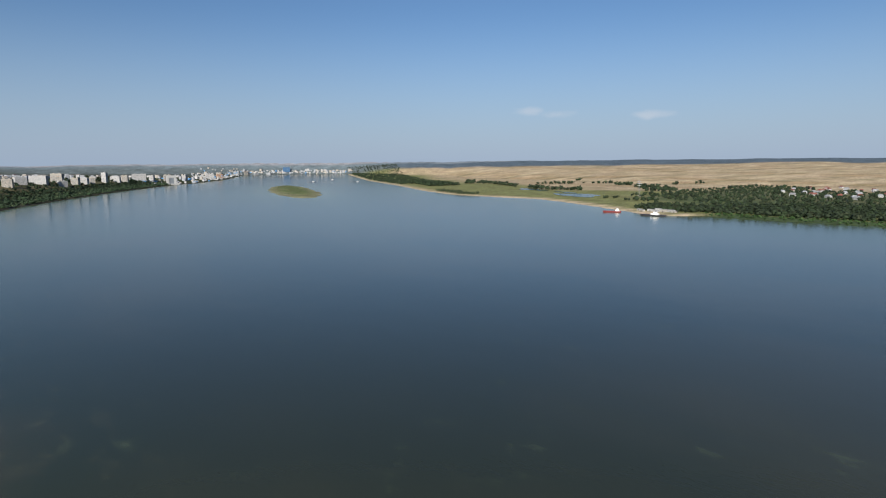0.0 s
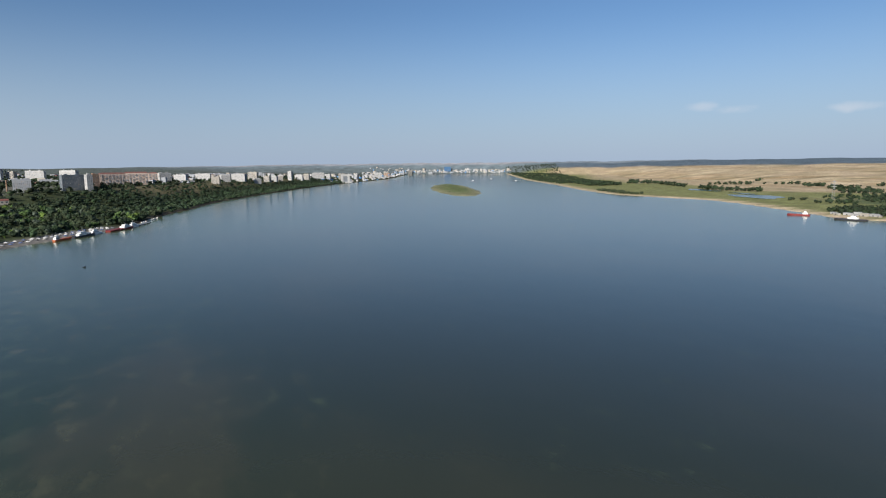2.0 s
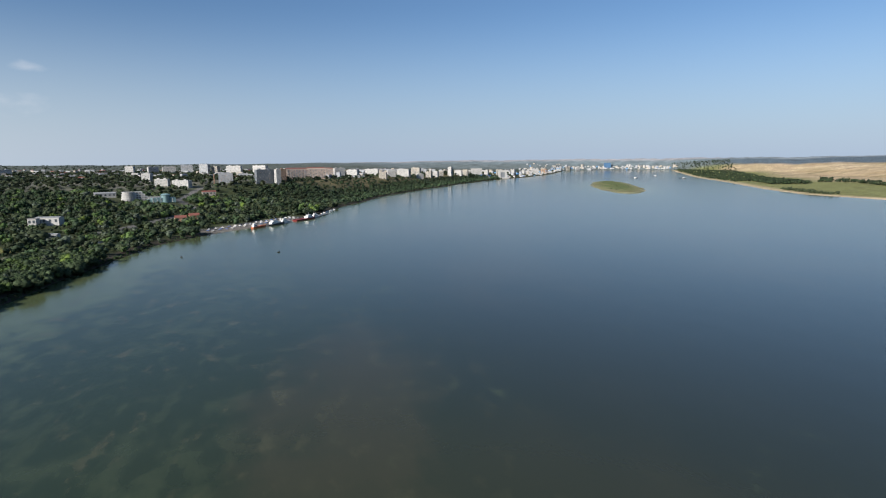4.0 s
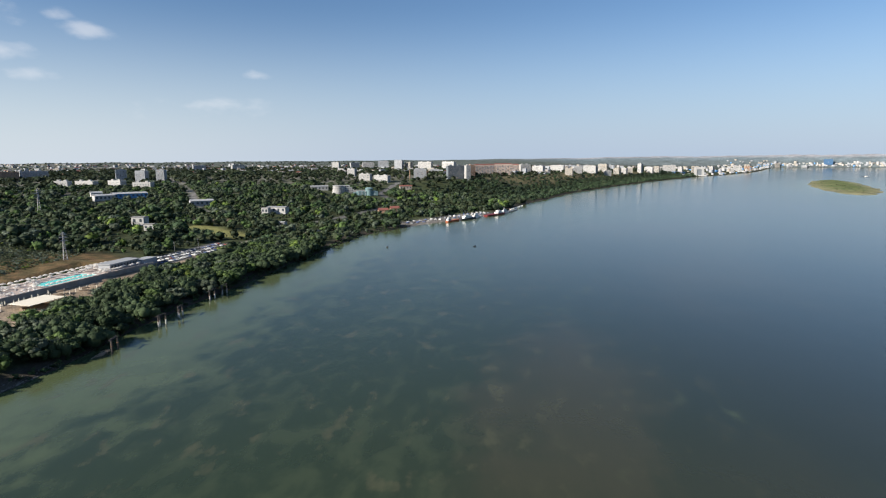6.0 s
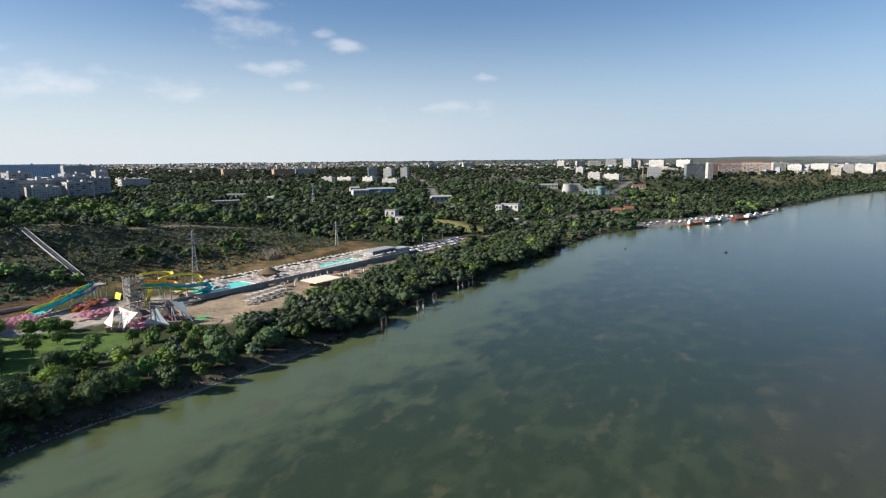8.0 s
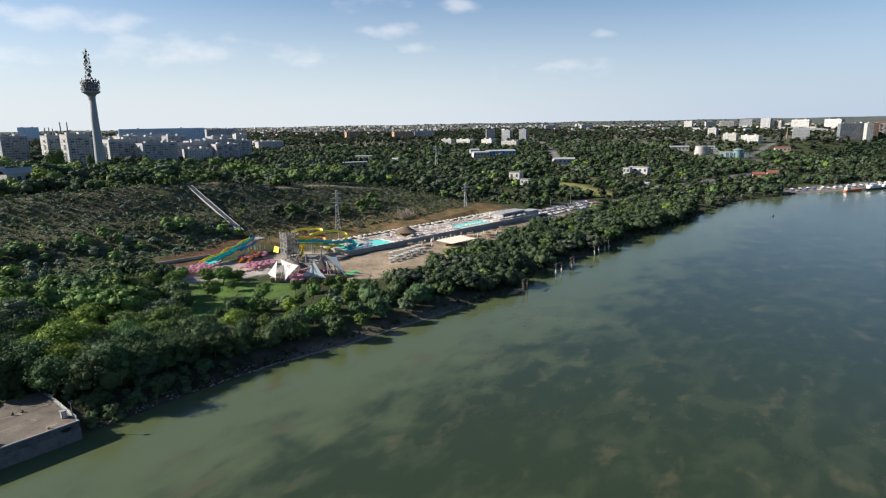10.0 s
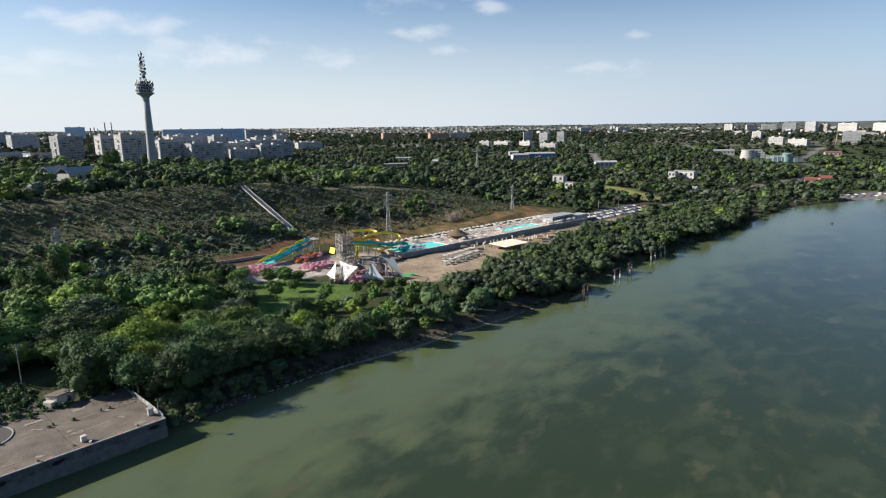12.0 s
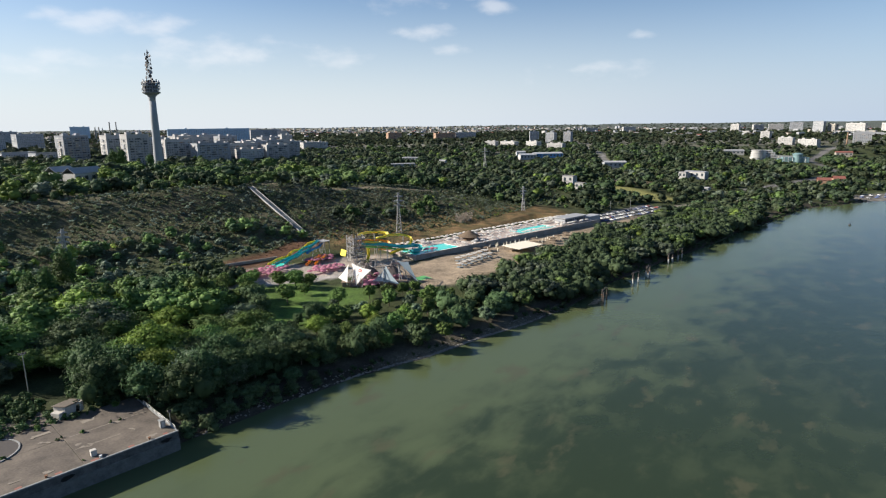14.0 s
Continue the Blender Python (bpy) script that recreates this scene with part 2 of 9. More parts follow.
def worn(name, base, dark, rough=0.8, metal=0.0, size=4.0, fine=0.25, bump=0.0, amount=0.6, vary=0.0, spec=0.4):
    """A surface of one colour with stains at one scale, grain at a finer one, and a slight relief."""
    m = material(name, base, rough, metal, spec)
    t = m.node_tree
    b = t.nodes["Principled BSDF"]
    at = nd(t, "ShaderNodeTexCoord")
    big, small = nd(t, "ShaderNodeTexNoise"), nd(t, "ShaderNodeTexNoise")
    big.inputs["Scale"].default_value, big.inputs["Detail"].default_value, big.inputs["Roughness"].default_value = 1 / size, 6.0, 0.6
    small.inputs["Scale"].default_value, small.inputs["Detail"].default_value = 1 / fine, 4.0
    for n in (big, small):
        t.links.new(at.outputs["Object"], n.inputs["Vector"])
    add = nd(t, "ShaderNodeMath", operation="MULTIPLY_ADD")
    add.inputs[1].default_value = 0.45
    t.links.new(small.outputs["Fac"], add.inputs[0])
    t.links.new(big.outputs["Fac"], add.inputs[2])
    ramp = nd(t, "ShaderNodeMapRange")
    ramp.inputs["From Min"].default_value, ramp.inputs["From Max"].default_value, ramp.inputs["To Max"].default_value = 0.5, 0.95, amount
    t.links.new(add.outputs[0], ramp.inputs["Value"])
    mix = nd(t, "ShaderNodeMix", data_type="RGBA")
    mix.inputs["A"].default_value, mix.inputs["B"].default_value = (*base, 1), (*dark, 1)
    t.links.new(ramp.outputs[0], mix.inputs["Factor"])
    last = mix.outputs["Result"]
    if vary:
        info = nd(t, "ShaderNodeObjectInfo")
        shift = nd(t, "ShaderNodeMapRange")
        shift.inputs["To Min"].default_value, shift.inputs["To Max"].default_value = 1 - vary, 1 + vary
        hsv = nd(t, "ShaderNodeHueSaturation")
        t.links.new(info.outputs["Random"], shift.inputs["Value"])
        t.links.new(shift.outputs[0], hsv.inputs["Value"])
        t.links.new(last, hsv.inputs["Color"])
        last = hsv.outputs["Color"]
    t.links.new(last, b.inputs["Base Color"])
    if bump:
        bp = nd(t, "ShaderNodeBump")
        bp.inputs["Strength"].default_value, bp.inputs["Distance"].default_value = 0.6, bump
        t.links.new(add.outputs[0], bp.inputs["Height"])
        t.links.new(bp.outputs[0], b.inputs["Normal"])
    return m


def canvas_light(m, share=0.4):
    """Lets part of the light through a cloth."""
    t = m.node_tree
    b = t.nodes["Principled BSDF"]
    thin, mix = nd(t, "ShaderNodeBsdfTranslucent"), nd(t, "ShaderNodeMixShader")
    mix.inputs[0].default_value = share
    t.links.new(b.inputs["Base Color"].links[0].from_socket, thin.inputs["Color"])
    t.links.new(b.outputs[0], mix.inputs[1])
    t.links.new(thin.outputs[0], mix.inputs[2])
    t.links.new(mix.outputs[0], t.nodes["Material Output"].inputs["Surface"])
    return m


def ground_material():
    """Soil, grass and crops: the cover's colour comes with the sheet, broken up by patches and grain."""
    m = material("land_cover", (0.1, 0.1, 0.05), 0.95, 0, 0.15)
    t = m.node_tree
    b = t.nodes["Principled BSDF"]
    cover = nd(t, "ShaderNodeAttribute", attribute_name="cover")
    at = nd(t, "ShaderNodeTexCoord")
    last = cover.outputs["Color"]
    heights = []
    for size, low, high in ((60.0, 0.72, 1.28), (9.0, 0.65, 1.35), (1.2, 0.7, 1.3)):
        n = nd(t, "ShaderNodeTexNoise")
        n.inputs["Scale"].default_value, n.inputs["Detail"].default_value, n.inputs["Roughness"].default_value = 1 / size, 5.0, 0.62
        t.links.new(at.outputs["Object"], n.inputs["Vector"])
        r = nd(t, "ShaderNodeMapRange")
        r.inputs["From Min"].default_value, r.inputs["From Max"].default_value = 0.3, 0.7
        r.inputs["To Min"].default_value, r.inputs["To Max"].default_value = low, high
        t.links.new(n.outputs["Fac"], r.inputs["Value"])
        hsv = nd(t, "ShaderNodeHueSaturation")
        t.links.new(r.outputs[0], hsv.inputs["Value"])
        t.links.new(last, hsv.inputs["Color"])
        last = hsv.outputs["Color"]
        heights.append(n.outputs["Fac"])
    t.links.new(last, b.inputs["Base Color"])
    bp = nd(t, "ShaderNodeBump")
    bp.inputs["Strength"].default_value, bp.inputs["Distance"].default_value = 0.8, 0.5
    t.links.new(heights[2], bp.inputs["Height"])
    t.links.new(bp.outputs[0], b.inputs["Normal"])
    return m


def water_material():
    """Silty river: dark green body with brown and pale drifts of silt, a glossy skin and small ripples."""
    m = material("river_water", (0.03, 0.04, 0.025), 0.155, 0, 0.5)
    t = m.node_tree
    b = t.nodes["Principled BSDF"]
    b.inputs["IOR"].default_value = 1.333
    at = nd(t, "ShaderNodeTexCoord")
    stretch = nd(t, "ShaderNodeMapping")
    stretch.inputs["Rotation"].default_value = (0, 0, radians(-12))
    stretch.inputs["Scale"].default_value = (0.6, 1.0, 1.0)
    t.links.new(at.outputs["Object"], stretch.inputs["Vector"])
    patch = nd(t, "ShaderNodeTexNoise")
    patch.inputs["Scale"].default_value, patch.inputs["Detail"].default_value = 1 / 11, 4.5
    patch.inputs["Roughness"].default_value, patch.inputs["Distortion"].default_value = 0.55, 0.25
    wide = nd(t, "ShaderNodeTexNoise")
    wide.inputs["Scale"].default_value, wide.inputs["Detail"].default_value = 1 / 190, 3.0
    for n in (patch, wide):
        t.links.new(stretch.outputs[0], n.inputs["Vector"])
    # silt drifts: nearly everywhere by the bank, torn into patches further out
    fine = nd(t, "ShaderNodeTexNoise")
    fine.inputs["Scale"].default_value, fine.inputs["Detail"].default_value, fine.inputs["Roughness"].default_value = 1 / 70, 2.5, 0.5
    t.links.new(stretch.outputs[0], fine.inputs["Vector"])
    blend = nd(t, "ShaderNodeMix", data_type="FLOAT")
    blend.inputs["Factor"].default_value = 0.36
    t.links.new(patch.outputs["Fac"], blend.inputs["A"])
    t.links.new(fine.outputs["Fac"], blend.inputs["B"])
    drift = nd(t, "ShaderNodeAttribute", attribute_name="drift")
    sum_of = nd(t, "ShaderNodeMath", operation="ADD")
    t.links.new(blend.outputs["Result"], sum_of.inputs[0])
    t.links.new(drift.outputs["Fac"], sum_of.inputs[1])
    ramp = nd(t, "ShaderNodeMapRange", interpolation_type="SMOOTHSTEP")
    ramp.inputs["From Min"].default_value, ramp.inputs["From Max"].default_value, ramp.inputs["To Max"].default_value = 0.465, 0.6, 0.45
    t.links.new(sum_of.outputs[0], ramp.inputs["Value"])
    silt = nd(t, "ShaderNodeMix", data_type="RGBA")
    mid = nd(t, "ShaderNodeAttribute", attribute_name="midstream")
    body = nd(t, "ShaderNodeMix", data_type="RGBA")
    body.inputs["A"].default_value, body.inputs["B"].default_value = (0.0235, 0.0352, 0.0165, 1), (0.023, 0.029, 0.018, 1)
    t.links.new(mid.outputs["Fac"], body.inputs["Factor"])
    t.links.new(body.outputs["Result"], silt.inputs["A"])
    silt.inputs["B"].default_value = (0.05, 0.064, 0.031, 1)
    t.links.new(ramp.outputs[0], silt.inputs["Factor"])
    broad = nd(t, "ShaderNodeMapRange", interpolation_type="SMOOTHSTEP")
    broad.inputs["From Min"].default_value, broad.inputs["From Max"].default_value, broad.inputs["To Max"].default_value = 0.4, 0.62, 0.62
    t.links.new(wide.outputs["Fac"], broad.inputs["Value"])
    tone = nd(t, "ShaderNodeMix", data_type="RGBA")
    tone.inputs["B"].default_value = (0.042, 0.042, 0.023, 1)
    t.links.new(silt.outputs["Result"], tone.inputs["A"])
    plume = nd(t, "ShaderNodeMath", operation="MULTIPLY")
    t.links.new(broad.outputs[0], plume.inputs[0])
    t.links.new(mid.outputs["Fac"], plume.inputs[1])
    # one long brown plume trails down the stream, its edges torn
    trail = nd(t, "ShaderNodeAttribute", attribute_name="plume")
    ragged = nd(t, "ShaderNodeMath", operation="ADD")
    t.links.new(trail.outputs["Fac"], ragged.inputs[0])
    t.links.new(blend.outputs["Result"], ragged.inputs[1])
    core = nd(t, "ShaderNodeMapRange", interpolation_type="SMOOTHSTEP")
    core.inputs["From Min"].default_value, core.inputs["From Max"].default_value, core.inputs["To Max"].default_value = 0.72, 1.3, 0.85
    t.links.new(ragged.outputs[0], core.inputs["Value"])
    most = nd(t, "ShaderNodeMath", operation="MAXIMUM")
    t.links.new(plume.outputs[0], most.inputs[0])
    t.links.new(core.outputs[0], most.inputs[1])
    t.links.new(most.outputs[0], tone.inputs["Factor"])
    # shallow water along the banks carries more silt
    near = nd(t, "ShaderNodeAttribute", attribute_name="shallow")
    bank = nd(t, "ShaderNodeMix", data_type="RGBA")
    bank.inputs["B"].default_value = (0.077, 0.098, 0.046, 1)
    t.links.new(tone.outputs["Result"], bank.inputs["A"])
    torn = nd(t, "ShaderNodeMath", operation="MULTIPLY_ADD")
    torn.inputs[1].default_value = 1.5
    t.links.new(blend.outputs["Result"], torn.inputs[0])
    t.links.new(near.outputs["Fac"], torn.inputs[2])
    edge = nd(t, "ShaderNodeMapRange", interpolation_type="SMOOTHSTEP")
    edge.inputs["From Min"].default_value, edge.inputs["From Max"].default_value, edge.inputs["To Max"].default_value = 0.84, 1.52, 0.8
    t.links.new(torn.outputs[0], edge.inputs["Value"])
    t.links.new(edge.outputs[0], bank.inputs["Factor"])
    # single buff puffs of silt, welling up from the bed
    puff = nd(t, "ShaderNodeTexNoise")
    puff.inputs["Scale"].default_value, puff.inputs["Detail"].default_value = 1 / 12, 4.5
    puff.inputs["Roughness"].default_value, puff.inputs["Distortion"].default_value = 0.55, 0.0
    shift = nd(t, "ShaderNodeVectorMath", operation="ADD")
    shift.inputs[1].default_value = (310.0, 170.0, 0.0)
    t.links.new(stretch.outputs[0], shift.inputs[0])
    t.links.new(shift.outputs[0], puff.inputs["Vector"])
    spot = nd(t, "ShaderNodeMapRange", interpolation_type="SMOOTHSTEP")
    spot.inputs["From Min"].default_value, spot.inputs["From Max"].default_value, spot.inputs["To Max"].default_value = 0.56, 0.7, 0.72
    t.links.new(puff.outputs["Fac"], spot.inputs["Value"])
    buff = nd(t, "ShaderNodeMix", data_type="RGBA")
    buff.inputs["B"].default_value = (0.068, 0.068, 0.035, 1)
    calmer = nd(t, "ShaderNodeMapRange")
    calmer.inputs["To Min"].default_value, calmer.inputs["To Max"].default_value = 1.0, 0.05
    t.links.new(mid.outputs["Fac"], calmer.inputs["Value"])
    fewer = nd(t, "ShaderNodeMath", operation="MULTIPLY")
    t.links.new(spot.outputs[0], fewer.inputs[0])
    t.links.new(calmer.outputs[0], fewer.inputs[1])
    t.links.new(fewer.outputs[0], buff.inputs["Factor"])
    t.links.new(bank.outputs["Result"], buff.inputs["A"])
    t.links.new(buff.outputs["Result"], b.inputs["Base Color"])
    ripple = nd(t, "ShaderNodeTexNoise")
    ripple.inputs["Scale"].default_value, ripple.inputs["Detail"].default_value = 0.55, 3.0
    swell = nd(t, "ShaderNodeTexNoise")
    swell.inputs["Scale"].default_value, swell.inputs["Detail"].default_value = 0.06, 2.0
    for n in (ripple, swell):
        t.links.new(stretch.outputs[0], n.inputs["Vector"])
    calm = nd(t, "ShaderNodeMath", operation="MULTIPLY_ADD")
    calm.inputs[1].default_value = 2.0
    t.links.new(swell.outputs["Fac"], calm.inputs[0])
    t.links.new(ripple.outputs["Fac"], calm.inputs[2])
    bp = nd(t, "ShaderNodeBump")
    bp.inputs["Strength"].default_value, bp.inputs["Distance"].default_value = 0.5, 0.09
    t.links.new(calm.outputs[0], bp.inputs["Height"])
    t.links.new(bp.outputs[0], b.inputs["Normal"])
    return m


def foliage(name, dark, light):
    """Leaves: the tint of each tree, broken up leaf by leaf; a little light comes through."""
    m = material(name, light, 0.7, 0, 0.12)
    t = m.node_tree
    b = t.nodes["Principled BSDF"]
    tint = nd(t, "ShaderNodeAttribute", attribute_name="tint")
    info, geo = nd(t, "ShaderNodeObjectInfo"), nd(t, "ShaderNodeNewGeometry")
    mix = nd(t, "ShaderNodeMix", data_type="RGBA")
    mix.inputs["A"].default_value, mix.inputs["B"].default_value = (*dark, 1), (*light, 1)
    t.links.new(geo.outputs["Random Per Island"], mix.inputs["Factor"])
    times = nd(t, "ShaderNodeMix", data_type="RGBA", blend_type="MULTIPLY")
    times.inputs["Factor"].default_value = 1.0
    t.links.new(mix.outputs["Result"], times.inputs["A"])
    t.links.new(tint.outputs["Color"], times.inputs["B"])
    hue, val = nd(t, "ShaderNodeMapRange"), nd(t, "ShaderNodeMapRange")
    hue.inputs["To Min"].default_value, hue.inputs["To Max"].default_value = 0.478, 0.515
    val.inputs["To Min"].default_value, val.inputs["To Max"].default_value = 0.75, 1.25
    hsv = nd(t, "ShaderNodeHueSaturation")
    t.links.new(info.outputs["Random"], hue.inputs["Value"])
    t.links.new(info.outputs["Random"], val.inputs["Value"])
    t.links.new(hue.outputs[0], hsv.inputs["Hue"])
    t.links.new(val.outputs[0], hsv.inputs["Value"])
    t.links.new(times.outputs["Result"], hsv.inputs["Color"])
    t.links.new(hsv.outputs["Color"], b.inputs["Base Color"])
    through_leaf = nd(t, "ShaderNodeBsdfTranslucent")
    t.links.new(hsv.outputs["Color"], through_leaf.inputs["Color"])
    mixed = nd(t, "ShaderNodeMixShader")
    mixed.inputs[0].default_value = 0.16
    t.links.new(b.outputs[0], mixed.inputs[1])
    t.links.new(through_leaf.outputs[0], mixed.inputs[2])
    t.links.new(mixed.outputs[0], t.nodes["Material Output"].inputs["Surface"])
    return m


LAND = ground_material()
WATER = water_material()
LEAVES = foliage("leaves", (0.045, 0.072, 0.03), (0.092, 0.134, 0.055))
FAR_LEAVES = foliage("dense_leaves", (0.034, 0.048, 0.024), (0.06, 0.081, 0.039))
BARK = worn("bark", (0.11, 0.085, 0.06), (0.05, 0.04, 0.03), 0.9, size=0.8, fine=0.1)
CONCRETE = worn("aged_concrete", (0.288, 0.28, 0.264), (0.16, 0.152, 0.136), 0.85, size=6.0, fine=0.5, bump=0.02)
STEEL = worn("galvanised_steel", (0.42, 0.43, 0.44), (0.28, 0.27, 0.26), 0.5, 0.7, size=2.0, fine=0.2)
DULL_STEEL = worn("dull_painted_steel", (0.34, 0.34, 0.345), (0.22, 0.21, 0.2), 0.65, 0.0, size=2.0, fine=0.2)
DARK_METAL = worn("dark_metal", (0.08, 0.08, 0.085), (0.05, 0.04, 0.035), 0.6, 0.4, size=1.5)
WHITE_PAINT = worn("white_paint", (0.78, 0.77, 0.74), (0.55, 0.53, 0.48), 0.6, size=3.0, fine=0.3)


def window_material():
    """Panes that show dark rooms, curtains or closed-in loggias, each its own."""
    m = material("window_glass", (0.05, 0.06, 0.07), 0.35, 0, 0.3)
    t = m.node_tree
    geo, ramp = nd(t, "ShaderNodeNewGeometry"), nd(t, "ShaderNodeValToRGB")
    ramp.color_ramp.interpolation = "CONSTANT"
    for pos, col in ((0.0, (0.04, 0.05, 0.06)), (0.45, (0.09, 0.1, 0.11)), (0.7, (0.2, 0.19, 0.18)), (0.86, (0.42, 0.4, 0.37)), (0.95, (0.3, 0.2, 0.14))):
        e = ramp.color_ramp.elements[0] if pos == 0.0 else ramp.color_ramp.elements.new(pos)
        e.color = (*col, 1)
    t.links.new(geo.outputs["Random Per Island"], ramp.inputs[0])
    t.links.new(ramp.outputs[0], t.nodes["Principled BSDF"].inputs["Base Color"])
    return m


GLASS_DARK = window_material()


# ---- mesh helpers ----
def mesh_from(name, verts, faces, mat, tint=None, smooth_shade=False):
    me = bpy.data.meshes.new(name)
    verts = np.asarray(verts, np.float32)
    quads = np.asarray(faces, np.int32)
    me.vertices.add(len(verts))
    me.vertices.foreach_set("co", verts.ravel())
    n = quads.shape[1]
    me.loops.add(quads.size)
    me.loops.foreach_set("vertex_index", quads.ravel())
    me.polygons.add(len(quads))
    me.polygons.foreach_set("loop_start", np.arange(len(quads), dtype=np.int32) * n)
    if smooth_shade:
        me.polygons.foreach_set("use_smooth", np.ones(len(quads), bool))
    me.update(calc_edges=True)
    me.materials.append(mat)
    if tint is not None:
        a = me.attributes.new("tint", "FLOAT_COLOR", "POINT")
        a.data.foreach_set("color", np.asarray(tint, np.float32).ravel())
    return me


def empty(name, m, label="", category="", group="", kind=""):
    ob = new(name)
    ob.empty_display_size = 0.5
    ob.matrix_world = m
    return tagged(ob, label, category, group, kind)


def part(name, bm, mat, parent, label="", smooth_shade=False):
    """Links a bmesh as one mesh under a thing or a part, in that thing's own axes."""
    me = bpy.data.meshes.new(name)
    if smooth_shade:
        for f in bm.faces:
            f.smooth = True
    bm.to_mesh(me)
    bm.free()
    me.materials.append(mat)
    ob = new(name, me)
    ob.parent = parent
    return tagged(ob, label)


def whole(name, bm, mat, m=None, label="", category="", group="", kind="", smooth_shade=False):
    """Links a bmesh as a top-level thing."""
    ob = part(name, bm, mat, None, "", smooth_shade)
    if m is not None:
        ob.matrix_world = m
    return tagged(ob, label, category, group, kind)


def box(bm, x0, y0, z0, x1, y1, z1, bevel=0.0):
    vs = [bm.verts.new(p) for p in ((x0, y0, z0), (x1, y0, z0), (x1, y1, z0), (x0, y1, z0), (x0, y0, z1), (x1, y0, z1), (x1, y1, z1), (x0, y1, z1))]
    fs = [bm.faces.new([vs[i] for i in q]) for q in ((3, 2, 1, 0), (4, 5, 6, 7), (0, 1, 5, 4), (1, 2, 6, 5), (2, 3, 7, 6), (3, 0, 4, 7))]
    if bevel:
        bmesh.ops.bevel(bm, geom=list({e for f in fs for e in f.edges}), offset=bevel, segments=1, affect="EDGES")
    return bm


def boxes(*rows, bevel=0.0):
    bm = bmesh.new()
    for r in rows:
        box(bm, *r, bevel=bevel)
    return bm


def tube(bm, points, radii, sides=8, cap=True):
    """A round bar along points; radii: one for all or one for each point."""
    pts = [Vector(p) for p in points]
    rr = [radii] * len(pts) if not isinstance(radii, (list, tuple)) else radii
    rings = []
    for i, p in enumerate(pts):
        way = (pts[min(i + 1, len(pts) - 1)] - pts[max(i - 1, 0)]).normalized()
        side = way.cross(Vector((0, 0, 1)) if abs(way.z) < 0.95 else Vector((1, 0, 0))).normalized()
        up = side.cross(way)
        rings.append([bm.verts.new(p + (side * math.cos(2 * math.pi * k / sides) + up * math.sin(2 * math.pi * k / sides)) * rr[i]) for k in range(sides)])
    for a, b in zip(rings, rings[1:]):
        for k in range(sides):
            bm.faces.new((a[k], a[(k + 1) % sides], b[(k + 1) % sides], b[k]))
    if cap:
        bm.faces.new(rings[0][::-1])
        bm.faces.new(rings[-1])
    return bm


def lathe(bm, profile, sides=24):
    """A turned body from (radius, height) rows."""
    rings = [[bm.verts.new((r * math.cos(2 * math.pi * k / sides), r * math.sin(2 * math.pi * k / sides), z)) for k in range(sides)] for r, z in profile]
    for a, b in zip(rings, rings[1:]):
        for k in range(sides):
            bm.faces.new((a[k], a[(k + 1) % sides], b[(k + 1) % sides], b[k]))
    bm.faces.new(rings[0][::-1])
    bm.faces.new(rings[-1])
    return bm


def gz(x, y):
    return float(ground_height(x, y))


# ---- the ground: one sheet from the river bed to the horizon ----
def axis(*stretches):
    v = []
    for a, b, step in stretches:
        v.extend(np.arange(a, b, step))
    return np.array(v + [stretches[-1][1]])


def in_box(x, y, x0, x1, y0, y1, soft=6.0):
    return smooth(x0 - soft, x0 + soft, x) * (1 - smooth(x1 - soft, x1 + soft, x)) * smooth(y0 - soft, y0 + soft, y) * (1 - smooth(y1 - soft, y1 + soft, y))


def band(x, y, line, half, soft):
    """1 along a polyline of (x, y), falling off at half its width."""
    best = np.full(np.shape(x), 1e9)
    for (ax, ay), (bx, by) in zip(line, line[1:]):
        dx, dy = bx - ax, by - ay
        t = np.clip(((x - ax) * dx + (y - ay) * dy) / (dx * dx + dy * dy), 0, 1)
        best = np.minimum(best, np.hypot(x - ax - t * dx, y - ay - t * dy))
    return 1 - smooth(half - soft, half + soft, best)


BEACH = [(-36, 98), (0, 95), (60, 93), (120, 90), (180, 84), (235, 74)]
LAWN = [(-88, 104), (-112, 104), (-135, 97), (-116, 112), (-100, 126), (-104, 156)]
MEADOW = [(380, 98), (394, 128), (412, 152)]
FALLOW = [(478, 192), (488, 152)]
DRY = [(10, 196), (60, 190), (130, 180), (205, 160)]
RUSSET = [(-128, 196), (-60, 196), (-30, 205)]
ROADS = [[(-60, 146), (-20, 140), (60, 146), (140, 131), (200, 112), (300, 80), (420, 40), (520, -20)],
         [(560, 215), (640, 270), (760, 330), (980, 470), (1300, 700)], [(520, 40), (760, -40), (900, 20), (1100, 10), (1400, -80)],
         [(-400, 362), (-160, 352), (-60, 340), (20, 318), (120, 300), (220, 275)]]


